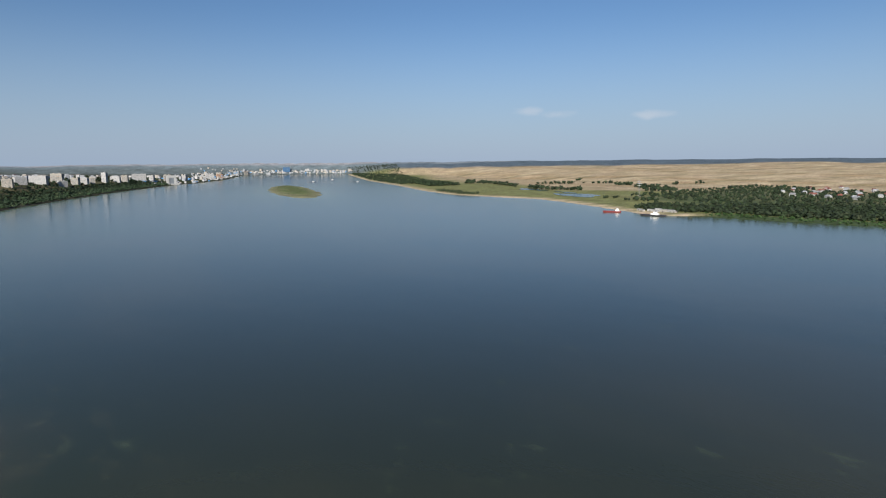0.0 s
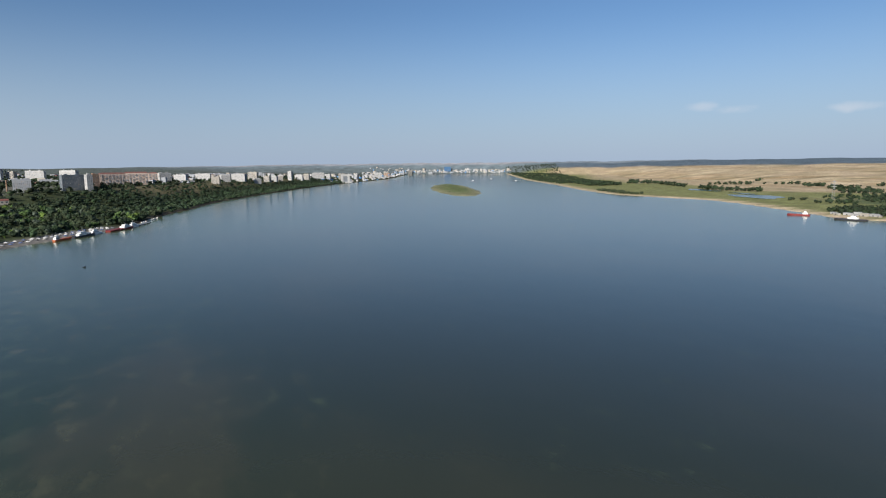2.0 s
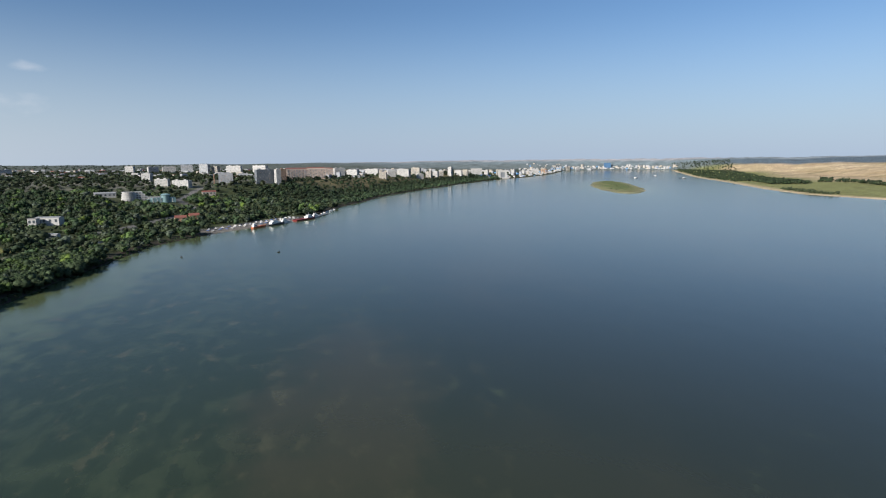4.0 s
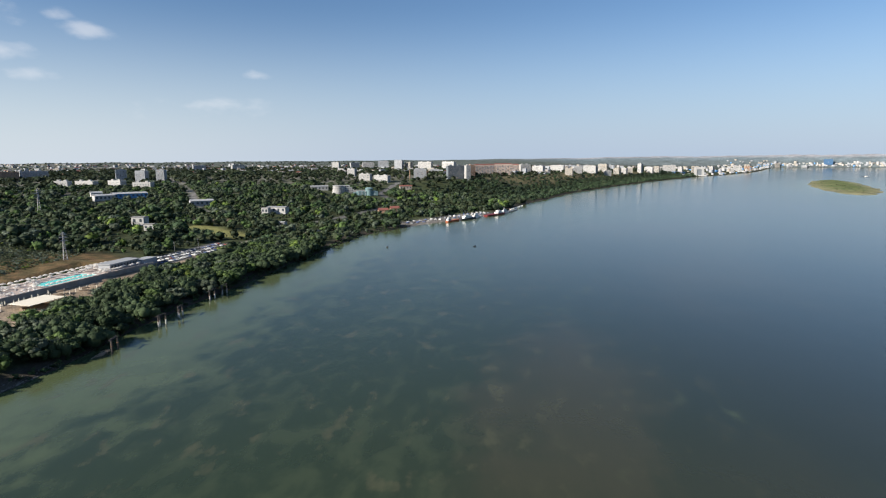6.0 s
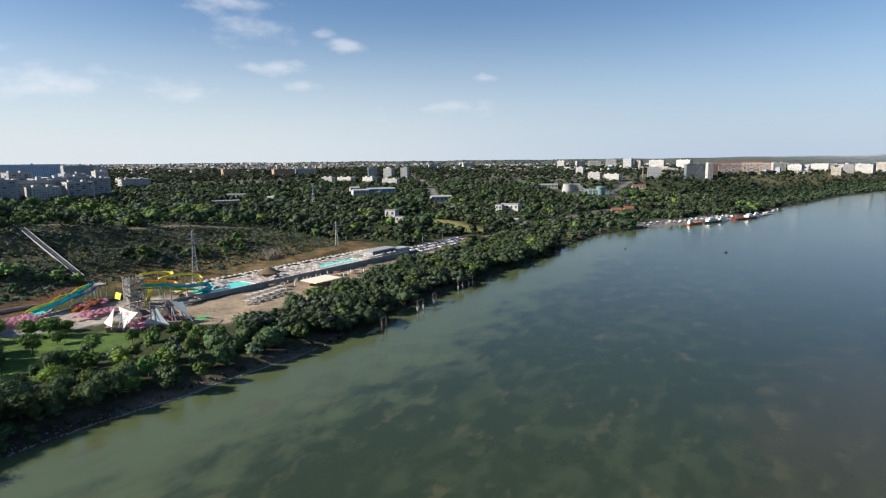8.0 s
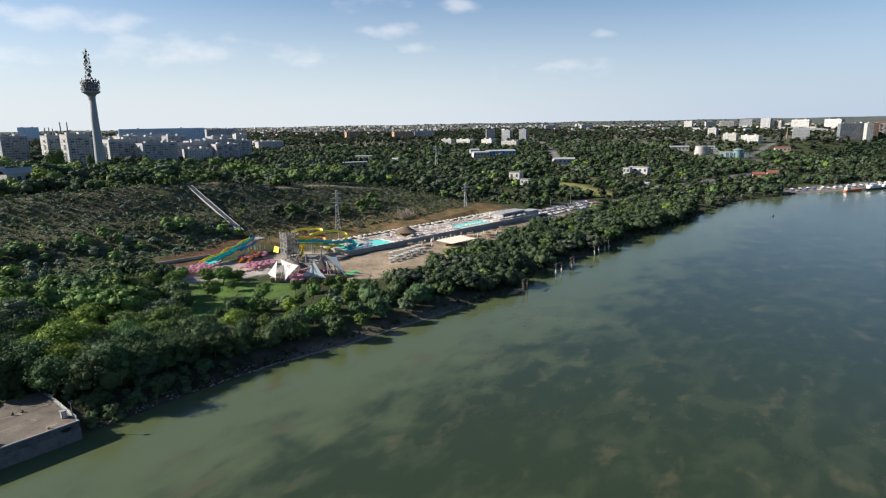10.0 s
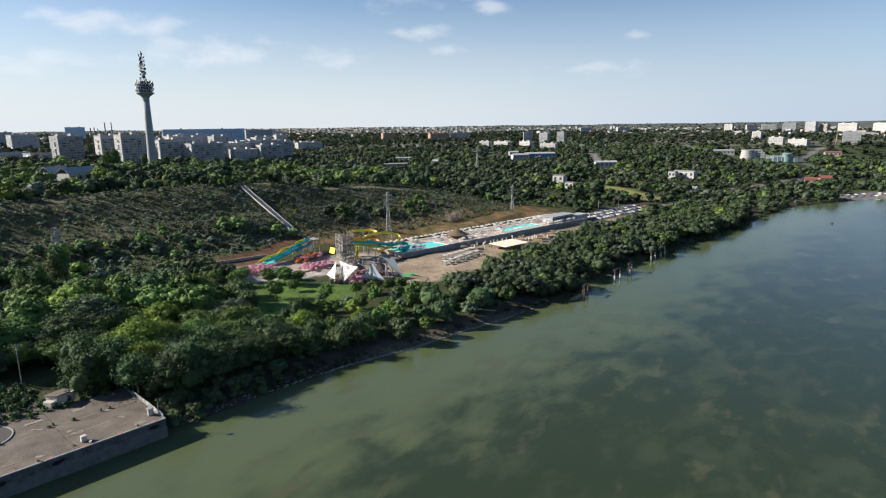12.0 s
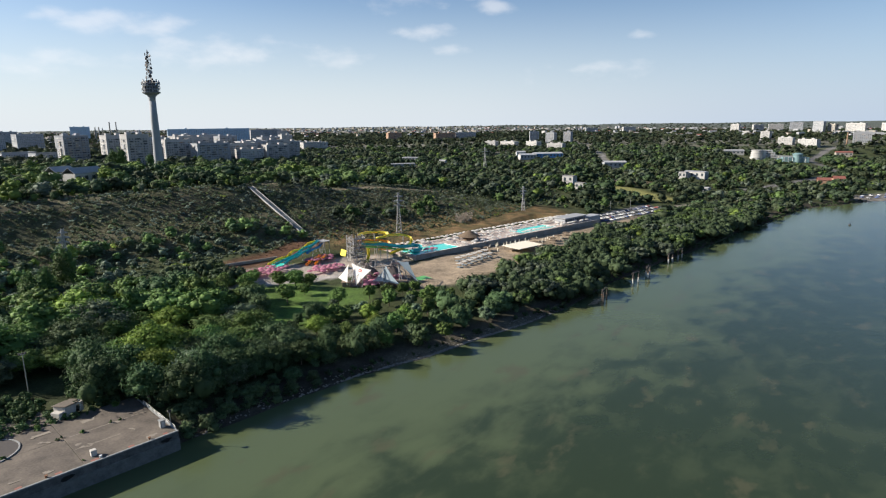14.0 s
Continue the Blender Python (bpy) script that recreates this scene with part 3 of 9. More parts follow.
def cover_colour(x, y, z):
    d, r, i = inland(x, y), inland_right(x, y), isle(x, y)
    far = np.hypot(x - HUB[0], y - HUB[1])
    c = np.empty(x.shape + (3,))
    c[...] = (0.04, 0.05, 0.02)
    open_ground = (x > 230) * (x < 1000) * smooth(60, 110, d) * smooth(-0.1, 0.35, -waves(x, y, 130, 64))

    def lay(mask, colour):
        c[...] = c * (1 - mask[..., None]) + np.array(colour) * mask[..., None]
    left = (d > -30) & (y > -2600 + 0 * x)
    lay(left * open_ground * 0.6, (0.045, 0.052, 0.023))
    lay(left * smooth(300, 420, d) * 0.6 * smooth(-0.3, 0.5, waves(x, y, 140, 21)), (0.12, 0.12, 0.08))
    # slope of the bluff: bare brown soil and dry grass between shrubs
    slope = smooth(195, 215, d) * (1 - smooth(300, 318, d)) * (1 - smooth(140, 260, x))
    lay(slope * (0.5 + 0.5 * smooth(-0.2, 0.5, waves(x, y, 60, 22))), (0.1, 0.09, 0.055))
    lay(slope * 0.7 * smooth(0.0, 0.5, waves(x, y, 22, 25)), (0.05, 0.056, 0.026))
    lay(band(x, y, DRY, 33, 10) * (0.45 + 0.5 * smooth(-0.3, 0.4, waves(x, y, 30, 23))), (0.165, 0.106, 0.05))
    lay(band(x, y, RUSSET, 11, 5), (0.1, 0.054, 0.032))
    lay(band(x, y, MEADOW, 20, 8), (0.19, 0.185, 0.065))
    lay(band(x, y, FALLOW, 10, 5), (0.17, 0.125, 0.085))
    lay(band(x, y, LAWN, 15, 6), (0.08, 0.14, 0.029))
    lay(band(x, y, LAWN, 15, 6) * 0.5 * smooth(0.0, 0.5, waves(x, y, 16, 26)), (0.05, 0.075, 0.026))
    lay(band(x, y, [(-64, 408), (-44, 414)], 8, 3), (0.085, 0.13, 0.03))
    lay(band(x, y, [(-100, 172), (-66, 156), (-34, 148), (-20, 140)], 17, 3), (0.3, 0.26, 0.22))
    lay(band(x, y, [(-150, 176), (-112, 160), (-78, 140), (-48, 128), (-30, 122)], 3.5, 1), (0.28, 0.26, 0.24))
    lay(band(x, y, BEACH, 25, 3), (0.26, 0.205, 0.145))
    for n, road in enumerate(ROADS):
        lay(band(x, y, road, (3.0, 6.0, 6.0, 2.2)[n], 1.6), ((0.3, 0.27, 0.22), (0.16, 0.155, 0.15), (0.14, 0.135, 0.13), (0.22, 0.18, 0.12))[n])
    # town on the plateau
    town = smooth(260, 420, d) * smooth(900, 1250, x) + smooth(520, 760, d) * (1 - smooth(900, 1250, x))
    lay(np.clip(town, 0, 1) * (d > 0) * (0.35 + 0.35 * smooth(-0.4, 0.4, waves(x, y, 110, 24))), (0.2, 0.19, 0.17))
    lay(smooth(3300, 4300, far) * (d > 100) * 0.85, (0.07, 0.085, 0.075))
    # bank: mud and stones by the water
    lay((1 - smooth(9, 17, d)) * (d > -30), (0.05, 0.043, 0.032))
    lay((1 - smooth(5, 11, d)) * (d > -30) * smooth(-140, -120, x) * (1 - smooth(-62, -40, x)), (0.085, 0.076, 0.055))
    lay(smooth(525, 560, x) * (1 - smooth(700, 745, x)) * (1 - smooth(22, 32, d)) * (d > -5), (0.18, 0.165, 0.145))
    bare = smooth(85, 120, d) * (1 - smooth(205, 235, d)) * smooth(1200, 1400, x) * (1 - smooth(2300, 2700, x))
    lay(bare * (0.5 + 0.4 * smooth(-0.2, 0.4, waves(x, y, 150, 27))), (0.15, 0.125, 0.065))
    # far bank: sand edge, meadow, stubble fields
    on = r > -30
    lay(on * 1.0, (0.17, 0.175, 0.066))
    lay(on * smooth(300, 520, r + 130 * waves(x, y, 700, 31)) * (0.75 + 0.25 * smooth(-0.3, 0.4, waves(x, y * 3, 500, 30))), (0.4, 0.305, 0.195))
    strip = smooth(0.1, 0.5, np.sin(y / 95.0 + 0.6 * np.sin(x / 400.0)) * np.sin(y / 41.0 + x / 900.0))
    lay(on * smooth(500, 700, r) * 0.6 * strip, (0.29, 0.2, 0.1))
    u, v = -0.68 * x - 0.73 * y, 0.73 * x - 0.68 * y
    lay(on * smooth(450, 700, r) * 0.5 * smooth(0.25, 0.6, waves(u * 0.25, v, 210, 34)), (0.16, 0.15, 0.075))
    lay(on * smooth(450, 700, r) * 0.45 * smooth(0.2, 0.6, waves(u * 0.2, v, 150, 35)), (0.5, 0.41, 0.27))
    lay(on * smooth(650, 800, r) * 0.25 * (1 - strip) * smooth(0, 0.6, waves(x, y * 2, 380, 33)), (0.55, 0.45, 0.3))
    lay(on * (1 - smooth(430, 600, x)) * smooth(180, 260, r) * (1 - smooth(850, 1050, r)) * 0.85, (0.06, 0.082, 0.033))
    lay(on * (1 - smooth(30, 60, r)) * (1 - smooth(120, 180, x)), (0.05, 0.075, 0.03))
    lay(on * (1 - smooth(14, 30, r)) * smooth(140, 200, x), (0.46, 0.36, 0.24))
    # dark horizon woods and pale plain behind them, bluish haze painted into both
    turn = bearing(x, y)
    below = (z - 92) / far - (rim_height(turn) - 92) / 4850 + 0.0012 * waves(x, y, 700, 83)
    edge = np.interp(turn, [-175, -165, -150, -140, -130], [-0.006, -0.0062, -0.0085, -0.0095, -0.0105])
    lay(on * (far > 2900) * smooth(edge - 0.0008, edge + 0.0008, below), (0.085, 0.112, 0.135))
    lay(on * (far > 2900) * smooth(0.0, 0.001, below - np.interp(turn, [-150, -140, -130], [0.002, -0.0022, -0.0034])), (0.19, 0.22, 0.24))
    lay((i > -20) * 1.0, (0.105, 0.135, 0.046))
    lay((i > -20) * 0.6 * smooth(0.0, 0.5, waves(x, y, 130, 41)), (0.16, 0.14, 0.07))
    lay((i > -20) * (1 - smooth(8, 30, i)) * smooth(1200, 1500, x - y * 0.2 + 60 * waves(x, y, 90, 40)) * 0.6, (0.3, 0.26, 0.17))
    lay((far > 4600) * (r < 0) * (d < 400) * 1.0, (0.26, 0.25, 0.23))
    # hills ahead: distance haze is painted into their bluish colours
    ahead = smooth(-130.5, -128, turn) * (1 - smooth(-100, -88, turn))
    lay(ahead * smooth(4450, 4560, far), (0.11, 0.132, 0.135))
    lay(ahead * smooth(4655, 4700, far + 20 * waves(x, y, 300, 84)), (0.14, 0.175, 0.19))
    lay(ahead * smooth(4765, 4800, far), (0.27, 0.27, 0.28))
    tan = smooth(-58, -50, turn) * (1 - smooth(-38, -30, turn))
    lay(tan * smooth(4250, 4400, far) * (1 - smooth(4600, 4700, far)) * 0.7, (0.3, 0.27, 0.2))
    return c


def build_ground():
    xs = axis((-4900, -1200, 120), (-1200, -400, 40), (-400, 270, 4.4), (270, 760, 12), (760, 1700, 24), (1700, 2900, 36), (2900, 4800, 55))
    ys = axis((-5150, -2900, 75), (-2900, -1200, 33), (-1200, -420, 40), (-420, -40, 9), (-40, 330, 3.4), (330, 620, 9), (620, 1300, 22), (1300, 4800, 75))
    X, Y = np.meshgrid(xs, ys, indexing="ij")
    Z = ground_height(X, Y)
    quay = in_box(X, Y, -336, -212, 41, 98, 2.0)
    Z = Z * (1 - quay) + np.minimum(Z, 4.6) * quay
    pools = in_box(X, Y, 12, 196, 112, 152, 1.5)
    Z = Z * (1 - pools) + np.minimum(Z, 6.4) * pools
    keep = np.hypot(X - HUB[0], Y - HUB[1]) < 4890
    nx, ny = X.shape
    idx = np.arange(nx * ny).reshape(nx, ny)
    q = np.stack([idx[:-1, :-1], idx[1:, :-1], idx[1:, 1:], idx[:-1, 1:]], -1).reshape(-1, 4)
    q = q[keep.ravel()[q].all(1)]
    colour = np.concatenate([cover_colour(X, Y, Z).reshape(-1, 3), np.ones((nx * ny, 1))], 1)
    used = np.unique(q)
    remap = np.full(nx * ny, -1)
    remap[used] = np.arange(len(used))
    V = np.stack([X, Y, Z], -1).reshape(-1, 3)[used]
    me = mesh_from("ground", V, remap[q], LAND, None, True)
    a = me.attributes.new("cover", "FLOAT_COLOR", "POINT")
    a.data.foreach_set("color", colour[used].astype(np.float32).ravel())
    tagged(new("ground", me), "grassy and built-up land, brown bluff and dry fields along the river", "ground", "", "structure")
    # the river's surface
    wx = axis((-4900, -500, 200), (-500, 700, 10), (700, 4600, 60))
    wy = axis((-4700, -1500, 100), (-1500, -160, 40), (-160, 70, 5), (70, 300, 60))
    X, Y = np.meshgrid(wx, wy, indexing="ij")
    nx, ny = X.shape
    idx = np.arange(nx * ny).reshape(nx, ny)
    q = np.stack([idx[:-1, :-1], idx[1:, :-1], idx[1:, 1:], idx[:-1, 1:]], -1).reshape(-1, 4)
    keep = (np.hypot(X - HUB[0], Y - HUB[1]) < 4850).ravel()
    q = q[keep[q].all(1)]
    me = mesh_from("water", np.stack([X, Y, far_reach(X, Y)], -1).reshape(-1, 3), q, WATER, None, True)
    near = np.maximum(inland(X, Y), np.maximum(inland_right(X, Y), isle(X, Y)))
    depth = 1 - smooth(5, 110, -near + 14 * waves(X, Y, 60, 50))
    a = me.attributes.new("shallow", "FLOAT", "POINT")
    a.data.foreach_set("value", (depth * 0.8).astype(np.float32).ravel())
    a = me.attributes.new("midstream", "FLOAT", "POINT")
    a.data.foreach_set("value", smooth(130, 330, -near).astype(np.float32).ravel())
    a = me.attributes.new("plume", "FLOAT", "POINT")
    wide = np.hypot((X + 60) / 150, (Y + 211 + 0.1 * (X + 50) + 9 * waves(X, Y, 70, 51)) / 46)
    a.data.foreach_set("value", np.clip(1.25 - wide, 0, 0.8).astype(np.float32).ravel())
    a = me.attributes.new("drift", "FLOAT", "POINT")
    a.data.foreach_set("value", (0.15 * (1 - smooth(15, 85, -near)) + 0.012 - 0.15 * smooth(150, 320, -near)).astype(np.float32).ravel())
    tagged(new("water", me), "broad calm river, dark green with brown silt drifts", "river", "", "structure")


build_ground()

# ---- trees ----
def ico(level):
    bm = bmesh.new()
    bmesh.ops.create_icosphere(bm, subdivisions=level, radius=1.0)
    v = np.array([x.co[:] for x in bm.verts])
    f = np.array([[x.index for x in p.verts] for p in bm.faces])
    bm.free()
    return v, f


ICO = {1: ico(1), 2: ico(2)}
ICO[0] = (np.array([(1, 0, -0.3), (-0.5, 0.87, -0.3), (-0.5, -0.87, -0.3), (0, 0, 1.0)]), np.array([(0, 1, 3), (1, 2, 3), (2, 0, 3)]))


def crown_parts(rng, shape, blobs, leaves, leaf, level, spread=1.0):
    """Boughs and loose leaf sprays of a crown of unit height whose foot is at z = 0: vertices, triangles.
    shape: round, willow, poplar or bush."""
    tall, wide, low = {"round": (1.0, 0.42, 0.24), "willow": (1.0, 0.5, 0.15), "poplar": (1.0, 0.15, 0.05), "bush": (1.0, 0.62, 0.0)}[shape]
    verts, tris, centres = [], [], []
    count = 0
    v0, f0 = ICO[level]
    skew = rng.uniform(-0.1, 0.1, 2)
    for k in range(blobs):
        h = low + (tall - low) * ((k + 0.5) / blobs * 0.8 + 0.1 + rng.uniform(-0.07, 0.07))
        u = (h - low) / (tall - low)
        ring = wide * spread * (math.sin(math.pi * min(1, u * 0.84 + 0.13)) ** 0.7) if shape != "bush" else wide * (1 - u) ** 0.5
        ring *= rng.uniform(0.85, 1.2)
        a = k * 2.4 + rng.uniform(-0.7, 0.7)
        off = ring * (rng.uniform(0.25, 0.75) if blobs < 16 else rng.uniform(0.2, 0.9))
        size = ring * (rng.uniform(0.42, 0.66) if blobs < 16 else rng.uniform(0.24, 0.5)) + 0.03
        c = np.array([off * math.cos(a) + skew[0] * u, off * math.sin(a) + skew[1] * u, h * 0.93 - (0.0 if shape != "bush" else 0.08)])
        s = np.array([size * rng.uniform(0.8, 1.25), size * rng.uniform(0.8, 1.25), size * rng.uniform(0.6, 0.95)])
        if shape == "poplar":
            s[2] = 0.16
        if shape == "willow":
            s[2] = size * rng.uniform(0.9, 1.4)
        if blobs <= 6 and shape == "round":
            # small far crowns close up into one dome
            c = np.array([0.16 * math.cos(a) * (k > 0), 0.16 * math.sin(a) * (k > 0), 0.3 + 0.36 * (k + 0.5) / blobs])
            s = np.array([0.33, 0.33, 0.36]) * rng.uniform(0.85, 1.15)
        d = v0 * ((0.64 if leaves > 1500 else 0.78) * s) * (1 + rng.uniform(-0.18, 0.18, (len(v0), 1)))
        verts.append(d + c)
        tris.append(f0 + count)
        count += len(v0)
        centres.append((c, s))
    if leaves:
        weight = np.array([s[0] * s[2] for c, s in centres])
        pick = rng.choice(blobs, leaves, p=weight / weight.sum())
        C = np.array([centres[p][0] for p in pick])
        S = np.array([centres[p][1] for p in pick])
        n = rng.normal(size=(leaves, 3))
        n[:, 2] = np.where(rng.rand(leaves) < 0.22, -0.8, 1.0) * np.abs(n[:, 2])
        n /= np.linalg.norm(n, axis=1)[:, None]
        p = C + n * S * (0.6 + 0.8 * rng.rand(leaves, 1) if leaves > 1500 else 0.7 + 0.5 * rng.rand(leaves, 1) ** 1.3)
        q = n + rng.normal(size=(leaves, 3)) * 0.42
        q /= np.linalg.norm(q, axis=1)[:, None]
        t1 = np.cross(q, rng.normal(size=(leaves, 3)))
        t1 /= np.linalg.norm(t1, axis=1)[:, None]
        t2 = np.cross(q, t1)
        size = leaf * rng.uniform(0.55, 1.45, (leaves, 1))
        # a spray of leaves: a three-cornered tuft
        vs = np.stack([p - t1 * size * 0.8 - t2 * size * 0.6, p + t1 * size * 0.8 - t2 * size * 0.5, p + t2 * size * 1.2], 1).reshape(-1, 3)
        base = count + np.arange(leaves)[:, None] * 3
        verts.append(vs)
        tris.append(base + [0, 1, 2])
        count += leaves * 3
    return np.concatenate(verts), np.concatenate(tris)


# dusk puts far haze and bank shade into the leaves: darker, bluer
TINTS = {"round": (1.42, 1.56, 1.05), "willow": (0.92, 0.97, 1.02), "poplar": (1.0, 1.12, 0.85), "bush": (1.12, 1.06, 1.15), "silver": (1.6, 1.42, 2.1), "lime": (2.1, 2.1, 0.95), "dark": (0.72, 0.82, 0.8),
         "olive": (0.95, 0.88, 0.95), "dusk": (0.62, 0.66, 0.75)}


def trunk_mesh(bm, rng, shape):
    lean = [(0, 0, -0.04), (rng.uniform(-0.02, 0.02), rng.uniform(-0.02, 0.02), 0.2), (rng.uniform(-0.04, 0.04), rng.uniform(-0.04, 0.04), 0.55), (rng.uniform(-0.04, 0.04), rng.uniform(-0.04, 0.04), 0.86)]
    tube(bm, lean, [0.028, 0.022, 0.013, 0.004], 7)
    for k in range(5 if shape != "poplar" else 2):
        a, h = k * 1.35 + rng.uniform(0, 0.6), 0.2 + 0.09 * k
        r = 0.27 if shape != "poplar" else 0.06
        tube(bm, [(0, 0, h), (r * 0.45 * math.cos(a), r * 0.45 * math.sin(a), h + 0.12), (r * math.cos(a), r * math.sin(a), h + 0.26)], [0.012, 0.008, 0.003], 5)
    return bm


def make_tree(shape, seed, label, fine=True):
    """One tree of unit height: a trunk with limbs, and a leafy crown of small or coarser sprays."""
    rng = np.random.RandomState(seed)
    ob = empty("tree", Matrix(), label, "tree", "trees of the riverside wood")
    part("trunk", trunk_mesh(bmesh.new(), rng, shape), BARK, ob)
    leaves, leaf = {"round": (4700, 0.0185), "willow": (4700, 0.018), "poplar": (2200, 0.017), "bush": (1100, 0.042)}[shape]
    if not fine:
        leaves, leaf = int(leaves * 0.3), leaf * 1.75
    v, f = crown_parts(rng, shape, {"round": 34, "willow": 34, "poplar": 12, "bush": 9}[shape], leaves, leaf, 1)
    crown = new("crown", mesh_from("crown", v, f, LEAVES, np.tile([*TINTS[shape], 1], (len(v), 1)), True))
    crown.parent = ob
    return ob


def free_spot(x, y):
    """Where trees may stand: off water, roads, beach, lawn, buildings' plots and the waterpark."""
    ok = gz_array(x, y) > 0.6
    for road, half in zip(ROADS, (5.0, 9.0, 9.0, 4.0)):
        ok &= band(x, y, road, half, 0.5) < 0.5
    ok &= band(x, y, BEACH, 20, 0.5) < 0.5
    ok &= ~((x > 535) & (x < 745) & (inland(x, y) < 28))
    ok &= band(x, y, MEADOW, 20, 0.5) < 0.5
    ok &= band(x, y, FALLOW, 11, 0.5) < 0.5
    for x0, x1, y0, y1 in PLOTS:
        ok &= ~((x > x0) & (x < x1) & (y > y0) & (y < y1))
    return ok


def gz_array(x, y):
    return ground_height(x, y)


PLOTS = [(-345, -206, 30, 80), (-262, -214, 30, 106), (-72, -28, 398, 424), (-110, 245, 118, 170), (-97, -42, 92, 124), (-12, 22, 88, 132), (556, 600, -130, -92), (172, 290, 76, 112), (286, 345, 44, 102), (300, 335, 155, 180), (10, 66, 510, 565), (-100, -25, 150, 200)]


def wood(name, label, spots, heights, shapes, tints, blobs, leaves, leaf, level, seed, variants=10, mat=None, zs=None, broad=1.0):
    """Many trees joined into one thing."""
    rng = np.random.RandomState(seed)
    made = {}
    for s in set(shapes):
        for k in range(variants):
            made[s, k] = crown_parts(rng, s, blobs, leaves, leaf, level, 1.2)
    V, F, T, n = [], [], [], 0
    zs = ground_height(spots[:, 0], spots[:, 1]) if zs is None else zs
    for (x, y), z, h, s, c in zip(spots, zs, heights, shapes, tints):
        v, f = made[s, rng.randint(variants)]
        a = rng.uniform(0, 6.28)
        ca, sa = math.cos(a), math.sin(a)
        w = h * rng.uniform(0.85, 1.25) * broad
        V.append(np.stack([(v[:, 0] * ca - v[:, 1] * sa) * w + x, (v[:, 0] * sa + v[:, 1] * ca) * w + y, v[:, 2] * h + z - 0.06 * h], 1))
        F.append(f + n)
        T.append(np.tile([*(np.array(c) * rng.uniform(0.75, 1.25)), 1], (len(v), 1)))
        n += len(v)
    me = mesh_from(name, np.concatenate(V), np.concatenate(F), mat or LEAVES, np.concatenate(T), True)
    return tagged(new(name, me), label, "trees", "", "stuff")


def scatter(rng, x0, x1, y0, y1, step, keep):
    """Spots on a jittered grid where keep(x, y) allows."""
    gx, gy = np.meshgrid(np.arange(x0, x1, step), np.arange(y0, y1, step), indexing="ij")
    x = (gx + rng.uniform(-0.48, 0.48, gx.shape) * step).ravel()
    y = (gy + rng.uniform(-0.48, 0.48, gy.shape) * step).ravel()
    k = keep(x, y)
    return np.stack([x[k], y[k]], 1)


def pick_looks(rng, n, weights):
    """Random shapes and tints by weight."""
    names = list(weights)
    p = np.array([weights[k] for k in names], float)
    looks = rng.choice(len(names), n, p=p / p.sum())
    shapes = [{"silver": "round", "lime": "round", "dark": "round", "olive": "round", "dusk": "round"}.get(names[k], names[k]) for k in looks]
    return shapes, [TINTS[names[k]] for k in looks]


def STRIP(x):
    """How far inland the riverside strip of trees reaches."""
    return np.interp(x, [-60, -45, -10, 60, 150, 200, 260, 420], [74, 58, 62, 66, 72, 66, 52, 50])


def IN_VIEW(x, y):
    """Leaves out the land behind the far left edge of the whole walk."""
    return x > -330 + 0.22 * (y + 119)


def GROVE(x, y):
    """The park on the plateau above the bluff."""
    return (inland(x, y) > 306) & (inland(x, y) < 530) & (x < 260)


